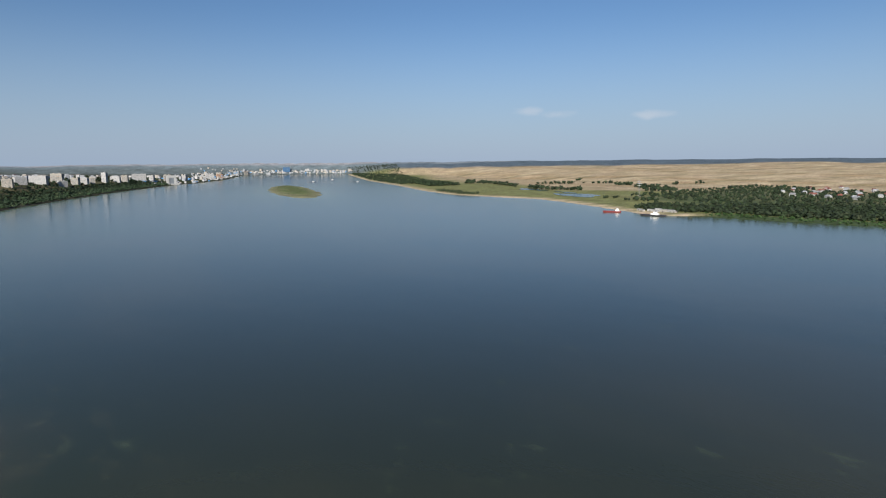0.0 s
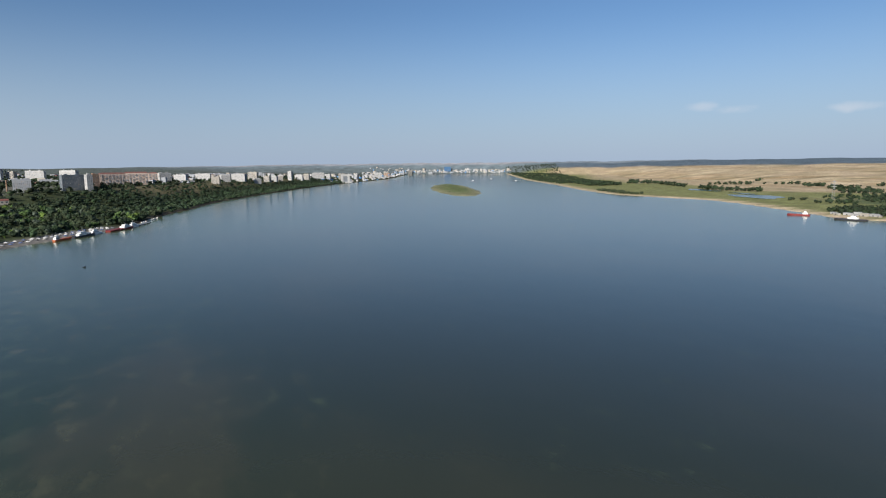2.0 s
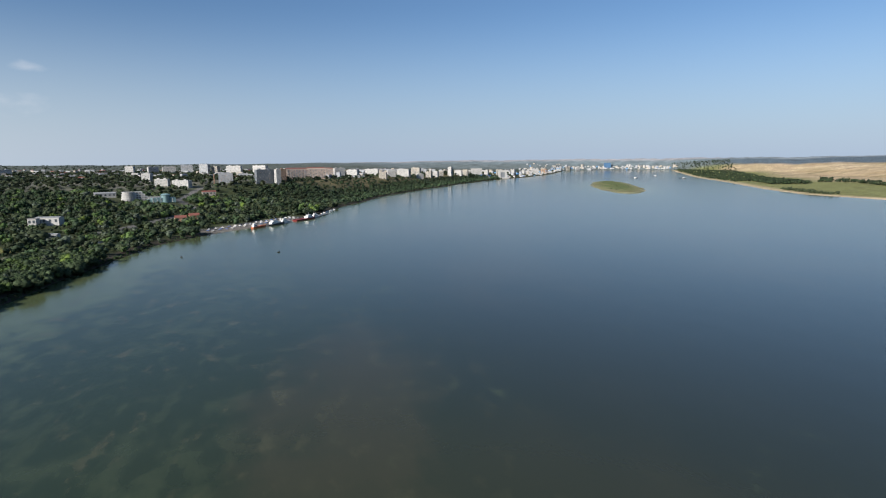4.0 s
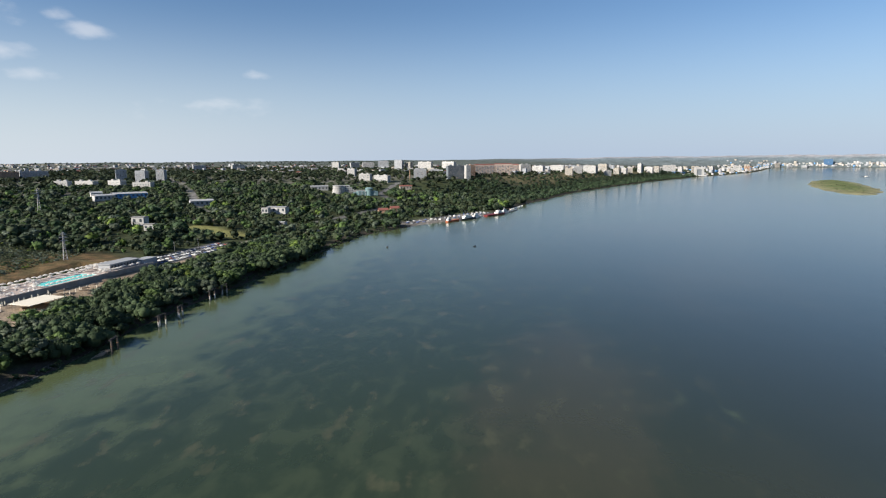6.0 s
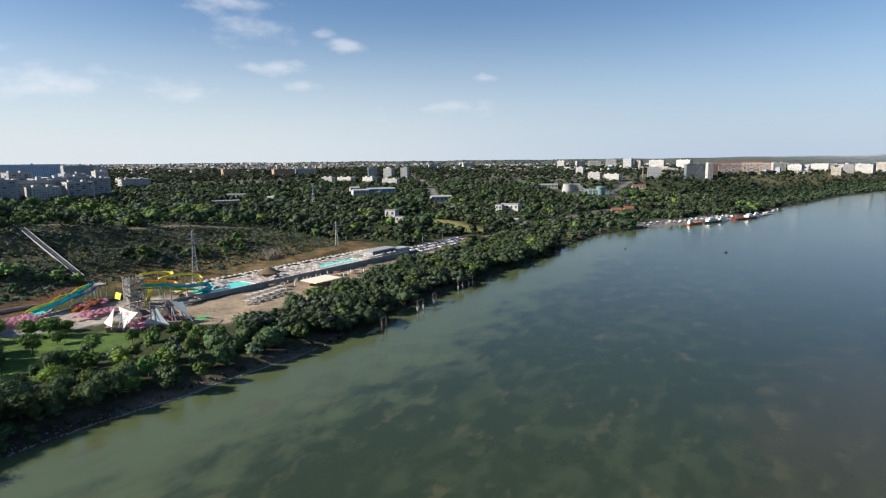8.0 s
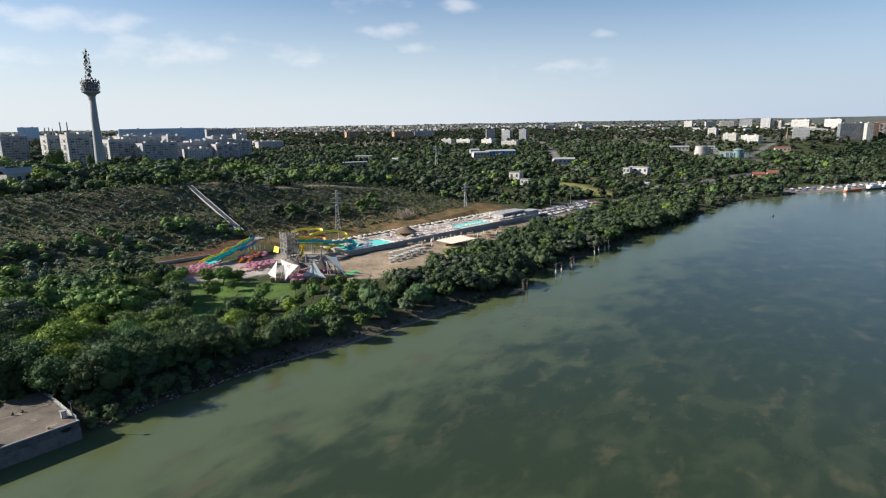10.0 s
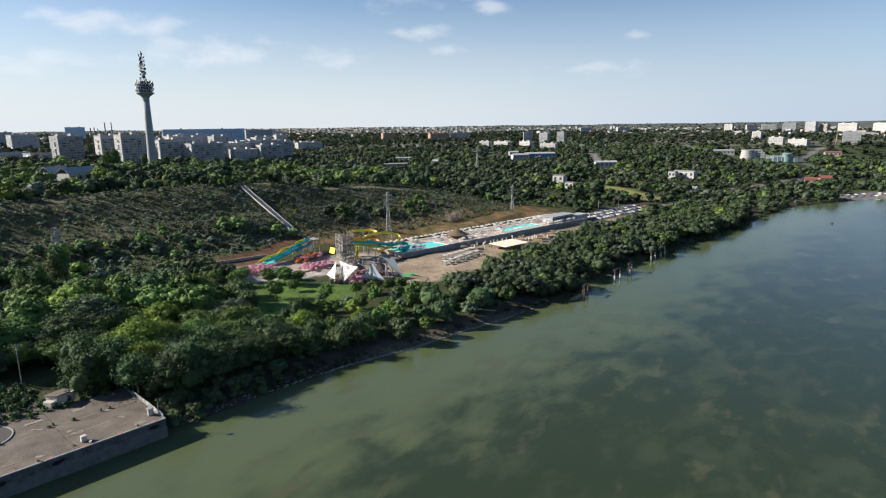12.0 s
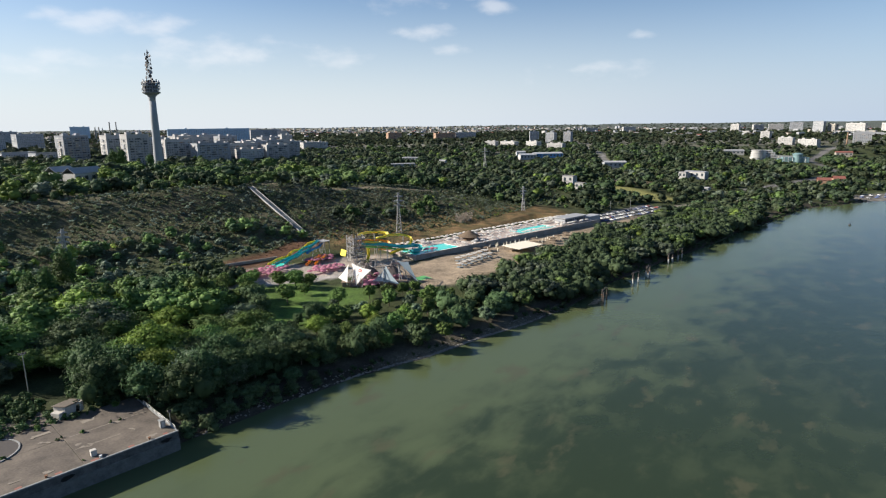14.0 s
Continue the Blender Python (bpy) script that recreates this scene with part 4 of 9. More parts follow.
def near_woods():
    rng = np.random.RandomState(7)
    bank = lambda x, y: free_spot(x, y) & (inland(x, y) > 1.5 + 3.4 * smooth(-150, -110, x) * (1 - smooth(-60, 0, x)) + 1.5 * (1 - smooth(-150, -110, x)) + 2.5 * waves(x, y, 30, 61)) & ((band(x, y, LAWN, 13, 0.5) < 0.5) | (rng.rand(len(x)) < 0.1))
    a = scatter(rng, -335, -36, 30, 206, 9.8, lambda x, y: bank(x, y) & ~((x > -105) & (y > np.interp(x, [-105, -100, -36], [300, 84, 62]))) & (rng.rand(len(x)) < 0.93))
    b = scatter(rng, -36, 330, -12, 96, 9.4, lambda x, y: bank(x, y) & (y < STRIP(x) + 3 * waves(x, y, 20, 62)))
    # trees that stand out: pale ones in the wood, willows over the bank, single ones on the lawn
    marked = [(-192, 95, 16.5, 5), (-201, 74, 14.5, 5), (-184, 89, 13.5, 5), (-193, 137, 16.5, 6), (-206, 126, 14, 2), (-120, 52, 8.0, 5), (-112, 57, 7.0, 5), (-128, 59, 8.0, 0), (-165, 46, 5.0, 2), (-148, 47, 6.0, 3),
              (-163, 72, 10.5, 1), (-95, 134, 10.5, 0), (-100, 141, 10.0, 1), (-88, 140, 8.5, 0), (-114, 116, 11.0, 0), (-91, 127, 9.0, 1), (-124, 133, 11.0, 0),
              (-102, 92, 10.0, 1), (-114, 150, 9.5, 0), (-134, 110, 10.5, 2), (-84, 89, 8.0, 1), (-76, 84, 7.5, 0), (-68, 81, 7.5, 1), (-60, 79, 7.0, 0), (-106, 156, 9.5, 0), (-120, 160, 10.0, 1), (-142, 124, 10.5, 1),
              (-132, 146, 10.0, 0), (-128, 154, 10.5, 1), (-138, 134, 10.5, 2), (-100, 120, 7.0, 0)]
    taken = np.array([q[:2] for q in marked], float)
    spots = np.concatenate([a, b])
    spots = spots[np.hypot(spots[:, :1] - taken[:, 0], spots[:, 1:] - taken[:, 1]).min(1) > 4.5]
    # the nearest ones are trees of their own, the rest one wood
    order = np.argsort(np.hypot(spots[:, 0] + 250, (spots[:, 1] - 40) * 1.3))
    near, rest = spots[order[:262]], spots[order[262:]]
    kinds = []
    for fine in (True, False):
        for shape, seed, look_of, label in (("round", 1, "", "broad leafy green tree in the riverside wood"), ("round", 2, "", "broad leafy green tree in the riverside wood"),
                                            ("willow", 3, "", "grey-green willow near the water's edge"), ("willow", 4, "", "grey-green willow near the water's edge"),
                                            ("poplar", 5, "", "tall slim dark green poplar tree"), ("round", 6, "lime", "pale yellow-green leafy tree in the wood"), ("round", 8, "silver", "silvery grey-leaved tree in the wood")):
            ob = make_tree(shape, seed, label, fine)
            kinds.append(ob)
            if look_of:
                me = next(o for o in ob.children if o.name.startswith("crown")).data
                me.attributes["tint"].data.foreach_set("color", np.tile(np.array([*TINTS[look_of], 1], np.float32), (len(me.vertices), 1)).ravel())
    first, plan = set(), []
    for place, (x, y) in enumerate(near):
        d = float(inland(x, y))
        k = rng.choice(7, p=[0.12, 0.1, 0.34, 0.34, 0.0, 0.02, 0.08]) if d < 32 or x > -36 else rng.choice(7, p=[0.25, 0.24, 0.13, 0.12, 0.07, 0.11, 0.08])
        h = rng.uniform(7.5, 11.5) if (d < 26 and x > -140) or x > -110 else 6.5 + 12.5 * rng.rand() ** 1.2
        if k == 4:
            h = rng.uniform(14, 20)
        if band(np.float64(x), np.float64(y), LAWN, 14, 0.5) > 0.5:
            h, k = rng.uniform(4.5, 7.8), (0 if k == 4 else k)
        elif -150 < x < -60 and y < 108:
            h = rng.uniform(6.0, 10.5) if y < 94 else rng.uniform(5.0, 8.0)
        elif x <= -150 and y < 108:
            h = rng.uniform(4.0, 6.5) if y < 52 else rng.uniform(7.5, 11.0) if y < 64 else rng.uniform(8.5, 14.0)
        if -222 < x < -176 and 66 < y < 136:
            h = min(h, 10.5)
        if k == 4 and x > -140:
            h, k = 8.0, 1
        plan.append((x, y, h, k + (0 if place < 126 else 7)))
    for x, y, h, k in plan + marked:
        slim = 0.74 if -150 < x < -56 else 1.0
        m = pose(x, y, gz(x, y), 0, 0, rng.uniform(0, 360)) @ Matrix.Diagonal((slim * h * rng.uniform(1.1, 1.5), slim * h * rng.uniform(1.1, 1.5), h, 1))
        if k in first:
            copy = copy_thing(kinds[k], Matrix())
            copy.matrix_world = m
        else:
            kinds[k].matrix_world = m
            first.add(k)
    for k, ob in enumerate(kinds):
        if k not in first:
            for o in (*ob.children_recursive, ob):
                bpy.data.objects.remove(o)
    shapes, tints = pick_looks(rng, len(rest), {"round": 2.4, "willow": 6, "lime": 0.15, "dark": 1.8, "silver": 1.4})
    # tints cut back, blue least: some haze is put into the leaves
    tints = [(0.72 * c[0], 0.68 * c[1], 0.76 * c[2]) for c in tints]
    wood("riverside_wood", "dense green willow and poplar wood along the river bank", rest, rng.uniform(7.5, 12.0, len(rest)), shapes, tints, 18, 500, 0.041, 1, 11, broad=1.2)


def far_woods():
    rng = np.random.RandomState(8)
    # shrubs on the bluff: thick at its foot and beyond the stairs, thin on the dry upper half
    def thick(x, y):
        d = inland(x, y)
        return 0.6 + 0.4 * smooth(-0.2, 0.5, waves(x, y, 55, 63)) + 0.8 * (1 - smooth(228, 256, d + 10 * waves(x, y, 60, 66))) + 0.85 * smooth(-25, 10, x) + 0.5 * smooth(296, 304, d)
    s = scatter(rng, -420, 300, 165, 350, 3.5, lambda x, y: free_spot(x, y) & (inland(x, y) > 172) & (inland(x, y) < 322) & IN_VIEW(x, y) & (band(x, y, STAIR_LINE, 4.5, 0.5) < 0.5)
                & (band(x, y, RUSSET, 9, 0.5) < 0.5) & (rng.rand(len(x)) < thick(x, y) * np.where(band(x, y, DRY, 29, 0.5) > 0.5, 0.3, 1.0)) & ~((x > -140) & (x < 10) & (inland(x, y) < 190)))
    shapes, tints = pick_looks(rng, len(s), {"bush": 3, "silver": 4.6, "dark": 1.6, "olive": 2.6, "lime": 0.25})
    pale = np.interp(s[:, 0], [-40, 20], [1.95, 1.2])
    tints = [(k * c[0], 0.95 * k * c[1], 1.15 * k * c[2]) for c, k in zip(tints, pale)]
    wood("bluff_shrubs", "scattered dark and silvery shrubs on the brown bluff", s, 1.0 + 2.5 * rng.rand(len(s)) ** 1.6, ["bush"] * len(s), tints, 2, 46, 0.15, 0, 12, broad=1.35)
    # willow scrub that hangs over the water; the bank's shade is in its tints
    o = scatter(rng, -206, 545, -110, 52, 3.4, lambda x, y: (inland(x, y) > 0.2) & (inland(x, y) < 5.5) & (rng.rand(len(x)) < 0.85) & ((x > -40) | ((x < -128) & (inland(x, y) > 1.6)) | ((inland(x, y) > 3.4) & (rng.rand(len(x)) < 0.75))))
    shapes, tints = pick_looks(rng, len(o), {"dark": 4, "dusk": 5})
    wood("waterside_scrub", "willow scrub hanging over the water's edge, darkened for shade", o, rng.uniform(1.4, 3.6, len(o)), ["bush"] * len(o), tints, 3, 60, 0.11, 1, 26)
    # dark hedge behind the pool terrace
    j = np.array([(PARK @ Vector((-6 + k * 0.9, 28.5 + 1.2 * math.sin(k * 1.7), 0)))[:2] for k in range(190)])
    wood("terrace_hedge", "dark clipped hedge behind the pool terrace", j, rng.uniform(1.6, 2.8, len(j)), ["bush"] * len(j), [TINTS["dark"]] * len(j), 2, 30, 0.18, 1, 30)
    # hedge and low trees along the plateau's rim path
    r = scatter(rng, -300, 30, 290, 400, 5.2, lambda x, y: free_spot(x, y) & IN_VIEW(x, y) & (inland(x, y) > 304) & (inland(x, y) < 345) & (band(x, y, STAIR_LINE, 5, 0.5) < 0.5) & clear_of_houses(x, y) & (rng.rand(len(x)) < 0.55 + 0.5 * waves(x, y, 60, 69)))
    shapes, tints = pick_looks(rng, len(r), {"round": 3, "dark": 3, "olive": 2, "lime": 0.6, "silver": 0.5})
    wood("rim_trees", "hedges and low trees along the bluff's rim", r, 2.5 + 5.5 * rng.rand(len(r)) ** 1.6, shapes, tints, 6, 120, 0.08, 1, 23)
    # tufts of dry grass on the upper slope and the waste ground
    u = scatter(rng, -300, 230, 140, 330, 1.75, lambda x, y: free_spot(x, y) & IN_VIEW(x, y) & (((inland(x, y) > 225) & (inland(x, y) < 306) & (x < 20)) | (band(x, y, DRY, 33, 6) > rng.rand(len(x))) | (band(x, y, RUSSET, 12, 3) > rng.rand(len(x)))) & (rng.rand(len(x)) < 0.75))
    near_red = band(u[:, 0], u[:, 1], RUSSET, 13, 2)
    tint = [(2.0, 0.82, 0.9) if q > 0.5 else ((2.3, 1.75, 1.9) if rng.rand() < 0.6 else (1.2, 1.15, 1.2)) for q in near_red]
    wood("dry_grass", "tufts of dry brown grass on the slope", u, rng.uniform(0.3, 0.75, len(u)), ["bush"] * len(u), tint, 1, 3, 0.4, 0, 24, broad=2.0)
    # young trees along its foot
    w = scatter(rng, -420, 160, 150, 300, 7.5, lambda x, y: free_spot(x, y) & IN_VIEW(x, y) & (inland(x, y) > 160) & (inland(x, y) < 238 + 14 * waves(x, y, 70, 67)) & (band(x, y, STAIR_LINE, 5, 0.5) < 0.5) & (band(x, y, DRY, 31, 0.5) < 0.5)
                & (band(x, y, RUSSET, 12, 0.5) < 0.5) & ~((x > -140) & (x < 10) & (inland(x, y) < 196)) & (rng.rand(len(x)) < 0.62))
    shapes, tints = pick_looks(rng, len(w), {"round": 4, "silver": 2.0, "dark": 2.0, "lime": 0.6, "olive": 1.6})
    # how lit the trees look is put into their tint, by x
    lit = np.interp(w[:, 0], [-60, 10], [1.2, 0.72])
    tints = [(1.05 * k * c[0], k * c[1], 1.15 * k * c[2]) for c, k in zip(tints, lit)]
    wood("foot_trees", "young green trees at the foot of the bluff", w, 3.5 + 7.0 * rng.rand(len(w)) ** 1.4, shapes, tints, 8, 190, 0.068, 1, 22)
    # park trees on the plateau round the tower
    t = scatter(rng, -260, 330, 290, 640, 11.5, lambda x, y: free_spot(x, y) & IN_VIEW(x, y) & GROVE(x, y) & clear_of_houses(x, y) & (rng.rand(len(x)) < 0.72 + 0.5 * waves(x, y, 90, 64)))
    shapes, tints = pick_looks(rng, len(t), {"round": 4, "olive": 2, "lime": 1.5, "dark": 2.2, "silver": 0.5, "poplar": 0.4})
    # tints muted towards blue, with the haze painted into the leaves
    tints = [(0.9 * c[0], 0.88 * c[1], 1.1 * c[2]) for c in tints]
    wood("plateau_trees", "mixed large trees on the plateau round the tower", t, 4.5 + 11.0 * rng.rand(len(t)) ** 1.5, shapes, tints, 9, 180, 0.066, 1, 31, broad=1.15)
    # trees on the plateau's edge and through the valley
    v = scatter(rng, -700, 980, -330, 960, 8.9, lambda x, y: free_spot(x, y) & IN_VIEW(x, y) & (((inland(x, y) > 306) & (x < 260)) | ((x > 225) & (inland(x, y) > 4))) & (inland(x, y) < 860) & ~GROVE(x, y) & clear_of_houses(x, y)
                & (rng.rand(len(x)) < 0.92 + 0.6 * waves(x, y, 130, 64)) & (np.hypot(x + 280, y + 150) < 1500))
    shapes, tints = pick_looks(rng, len(v), {"olive": 5, "lime": 0.4, "round": 1.2, "dark": 2.6, "dusk": 2.6, "silver": 0.9, "poplar": 0.9})
    stand = 0.98 + 0.36 * waves(v[:, 0], v[:, 1], 110, 68)
    tints = [tuple(k * q for q in c) for c, k in zip(tints, np.clip(stand, 0.5, 1.3))]
    wood("valley_wood", "mixed green trees filling the valley and plateau edge", v, (3.2 + 8.0 * rng.rand(len(v)) ** 1.4) * np.clip(1.05 + 0.4 * waves(v[:, 0], v[:, 1], 90, 65), 0.7, 1.5), shapes, tints, 3, 34, 0.12, 1, 13, mat=FAR_LEAVES, broad=1.3)
    e = scatter(rng, 900, 2700, -1300, 120, 12.0, lambda x, y: free_spot(x, y) & (inland(x, y) > 4) & (inland(x, y) < 215) & (x > 975) & clear_of_houses(x, y) & ((inland(x, y) < 100 + 30 * waves(x, y, 160, 28)) | (rng.rand(len(x)) < np.where((x > 1250) & (x < 2500), 0.3, 1.0))))
    shapes, tints = pick_looks(rng, len(e), {"olive": 1, "dark": 2, "dusk": 6})
    low = np.interp(inland(e[:, 0], e[:, 1]), [30, 75], [1.35, 0.85])
    tints = [tuple(k * v for v in c) for c, k in zip(tints, low)]
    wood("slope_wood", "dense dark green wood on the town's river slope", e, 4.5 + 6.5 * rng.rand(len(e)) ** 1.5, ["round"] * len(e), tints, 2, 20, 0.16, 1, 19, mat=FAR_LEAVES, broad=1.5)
    f = scatter(rng, 500, 3300, -1800, 1500, 26, lambda x, y: free_spot(x, y) & (inland(x, y) > 205) & (rng.rand(len(x)) < np.where(x < 1500, 0.95, 0.62)) & ((x > 980) | (np.hypot(x + 280, y + 150) >= 1500)) & clear_of_houses(x, y)
                & (np.hypot(x + 280, y + 150) < 3300) & ((x < 2500) | (inland(x, y) > 4)))
    shapes, tints = pick_looks(rng, len(f), {"olive": 4, "dark": 2, "dusk": 4})
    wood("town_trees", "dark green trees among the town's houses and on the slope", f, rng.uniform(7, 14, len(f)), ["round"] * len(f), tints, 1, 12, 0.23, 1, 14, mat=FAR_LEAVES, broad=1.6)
    g = scatter(rng, -900, 1700, 300, 3600, 32, lambda x, y: IN_VIEW(x, y) & (np.hypot(x + 280, y + 150) >= 1000) & (inland(x, y) > 800) & clear_of_houses(x, y) & (np.hypot(x + 280, y + 150) < 4000) & (rng.rand(len(x)) < 0.75))
    shapes, tints = pick_looks(rng, len(g), {"olive": 3, "dusk": 5})
    wood("distant_trees", "distant dark trees between the town's roofs", g, rng.uniform(8, 14, len(g)), ["round"] * len(g), tints, 2, 7, 0.3, 0, 15, mat=FAR_LEAVES, broad=1.8)
    # far bank: woods at the point, hedges and clumps in the fields, thicket and reeds before the village
    CLUMPS = [(942, -2380, 40, 22), (776, -2235, 38, 40), (812, -2554, 16, 12), (754, -2666, 36, 14), (1390, -2731, 16, 12), (961, -2368, 16, 16), (428, -1548, 44, 36), (534, -1580, 24, 14),
              (1548, -2216, 110, 16), (1249, -2332, 84, 14), (1139, -2490, 64, 12), (690, -2120, 60, 26), (610, -2010, 50, 24)]

    def far_bank(x, y):
        r = inland_right(x, y)
        point = (x > 1780) & (r > 20) & (r < np.interp(x, [1780, 2000, 3400], [235, 280, 400])) & (x < 3600) & (rng.rand(len(x)) < 0.55)
        grove = (x > 1480) & (x < 1790) & (r > 95) & (r < 235)
        hedge = (r > 400) & (r < 425) & (x < 1800) & (waves(x, y * 0, 240, 71) > -0.25) & (x > 640)
        village = (x < 560) & (r > 260) & (r < 1050) & (rng.rand(len(x)) < 0.5) & (y > -2600)
        ok = point | grove | hedge | village
        for cx, cy, rx, ry in CLUMPS:
            u, v = -0.68 * (x - cx) - 0.73 * (y - cy), 0.73 * (x - cx) - 0.68 * (y - cy)
            ok |= (u / rx) ** 2 + (v / ry) ** 2 < 1
        return ok & (np.hypot(x + 280, y + 150) < 4700) & (ground_height(x, y) > 1.0)
    q = scatter(rng, -900, 3900, -4200, -1230, 16, far_bank)
    shapes, tints = pick_looks(rng, len(q), {"olive": 1, "dark": 4, "dusk": 4})
    rq = inland_right(q[:, 0], q[:, 1])
    tall = np.where((q[:, 0] > 1480) & (q[:, 0] < 1795) & (rq < 340), rng.uniform(12, 16, len(q)), np.where(q[:, 0] < 560, rng.uniform(5.5, 10, len(q)), np.where(q[:, 0] > 1790, rng.uniform(6, 11, len(q)), rng.uniform(9, 18, len(q)))))
    wood("far_bank_wood", "green woods and hedges on the flat far bank", q, tall, ["round"] * len(q), tints, 2, 8, 0.2, 1, 16, mat=FAR_LEAVES, broad=1.4)
    k = scatter(rng, 950, 1215, -1680, -1480, 8.5, lambda x, y: (inland_right(x, y) > 22) & (inland_right(x, y) < 60 + 10 * waves(x, y, 60, 79)) & (rng.rand(len(x)) < 0.8))
    wood("bank_scrub", "low green willow scrub on the far bank", k, rng.uniform(4, 8, len(k)), ["round"] * len(k), [TINTS["olive"]] * len(k), 2, 14, 0.2, 1, 29, mat=FAR_LEAVES, broad=1.4)
    b = scatter(rng, -620, 330, -1660, -1270, 11.0, lambda x, y: (inland_right(x, y) > 40 + 12 * waves(x, y, 60, 77)) & (inland_right(x, y) < np.interp(x, [-620, 60, 200, 330], [330, 310, 190, 130])) & (rng.rand(len(x)) < 0.92 + 0.3 * waves(x, y, 110, 78)))
    shapes, tints = pick_looks(rng, len(b), {"olive": 1, "dark": 4, "dusk": 5})
    wood("far_bank_thicket", "thick green riverside wood on the far bank", b, rng.uniform(7, 13, len(b)), ["round"] * len(b), tints, 2, 16, 0.16, 1, 27, mat=FAR_LEAVES, broad=1.35)
    c = scatter(rng, -620, 170, -1330, -1250, 8, lambda x, y: (inland_right(x, y) > 1.5) & (inland_right(x, y) < 44 + 12 * waves(x, y, 60, 77)) & (rng.rand(len(x)) < 0.8))
    wood("reed_bed", "belt of green reeds along the far water's edge", c, rng.uniform(2.5, 4.5, len(c)), ["bush"] * len(c), [(1.15, 1.4, 0.95)] * len(c), 1, 10, 0.3, 1, 28, mat=FAR_LEAVES, broad=1.6)
    s = scatter(rng, 1180, 2130, -1640, -1000, 15, lambda x, y: (isle(x, y) > 20) & (rng.rand(len(x)) < 0.08 + 0.3 * smooth(-0.1, 0.5, waves(x, y, 190, 82))))
    shapes, tints = pick_looks(rng, len(s), {"olive": 3, "dark": 2, "bush": 2})
    wood("island_scrub", "low green willow scrub on the river island", s, rng.uniform(1.2, 3.2, len(s)), ["bush"] * len(s), tints, 2, 12, 0.26, 1, 35, mat=FAR_LEAVES, broad=1.7)
    z = scatter(rng, 300, 4600, -2300, 4600, 50, lambda x, y: (np.hypot(x + 280, y + 170) > 3250) & (np.hypot(x + 280, y + 170) < 4760) & (inland(x, y) > 260) & (np.degrees(np.arctan2(-(x + 280), y + 170)) > -84) & (np.degrees(np.arctan2(-(x + 280), y + 170)) < -5) & (rng.rand(len(x)) < 0.55))
    shapes, tints = pick_looks(rng, len(z), {"dusk": 1})
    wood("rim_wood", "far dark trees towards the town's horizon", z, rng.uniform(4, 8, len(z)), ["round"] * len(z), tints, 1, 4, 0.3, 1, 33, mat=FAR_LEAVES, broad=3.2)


POPLARS = [(-172, 224, 24), (-178, 216, 22), (-190, 201, 21), (-195, 206, 19), (-200, 190, 19), (-7, 524, 26), (-13, 530, 24), (11, 502, 18), (-21, 518, 20)]


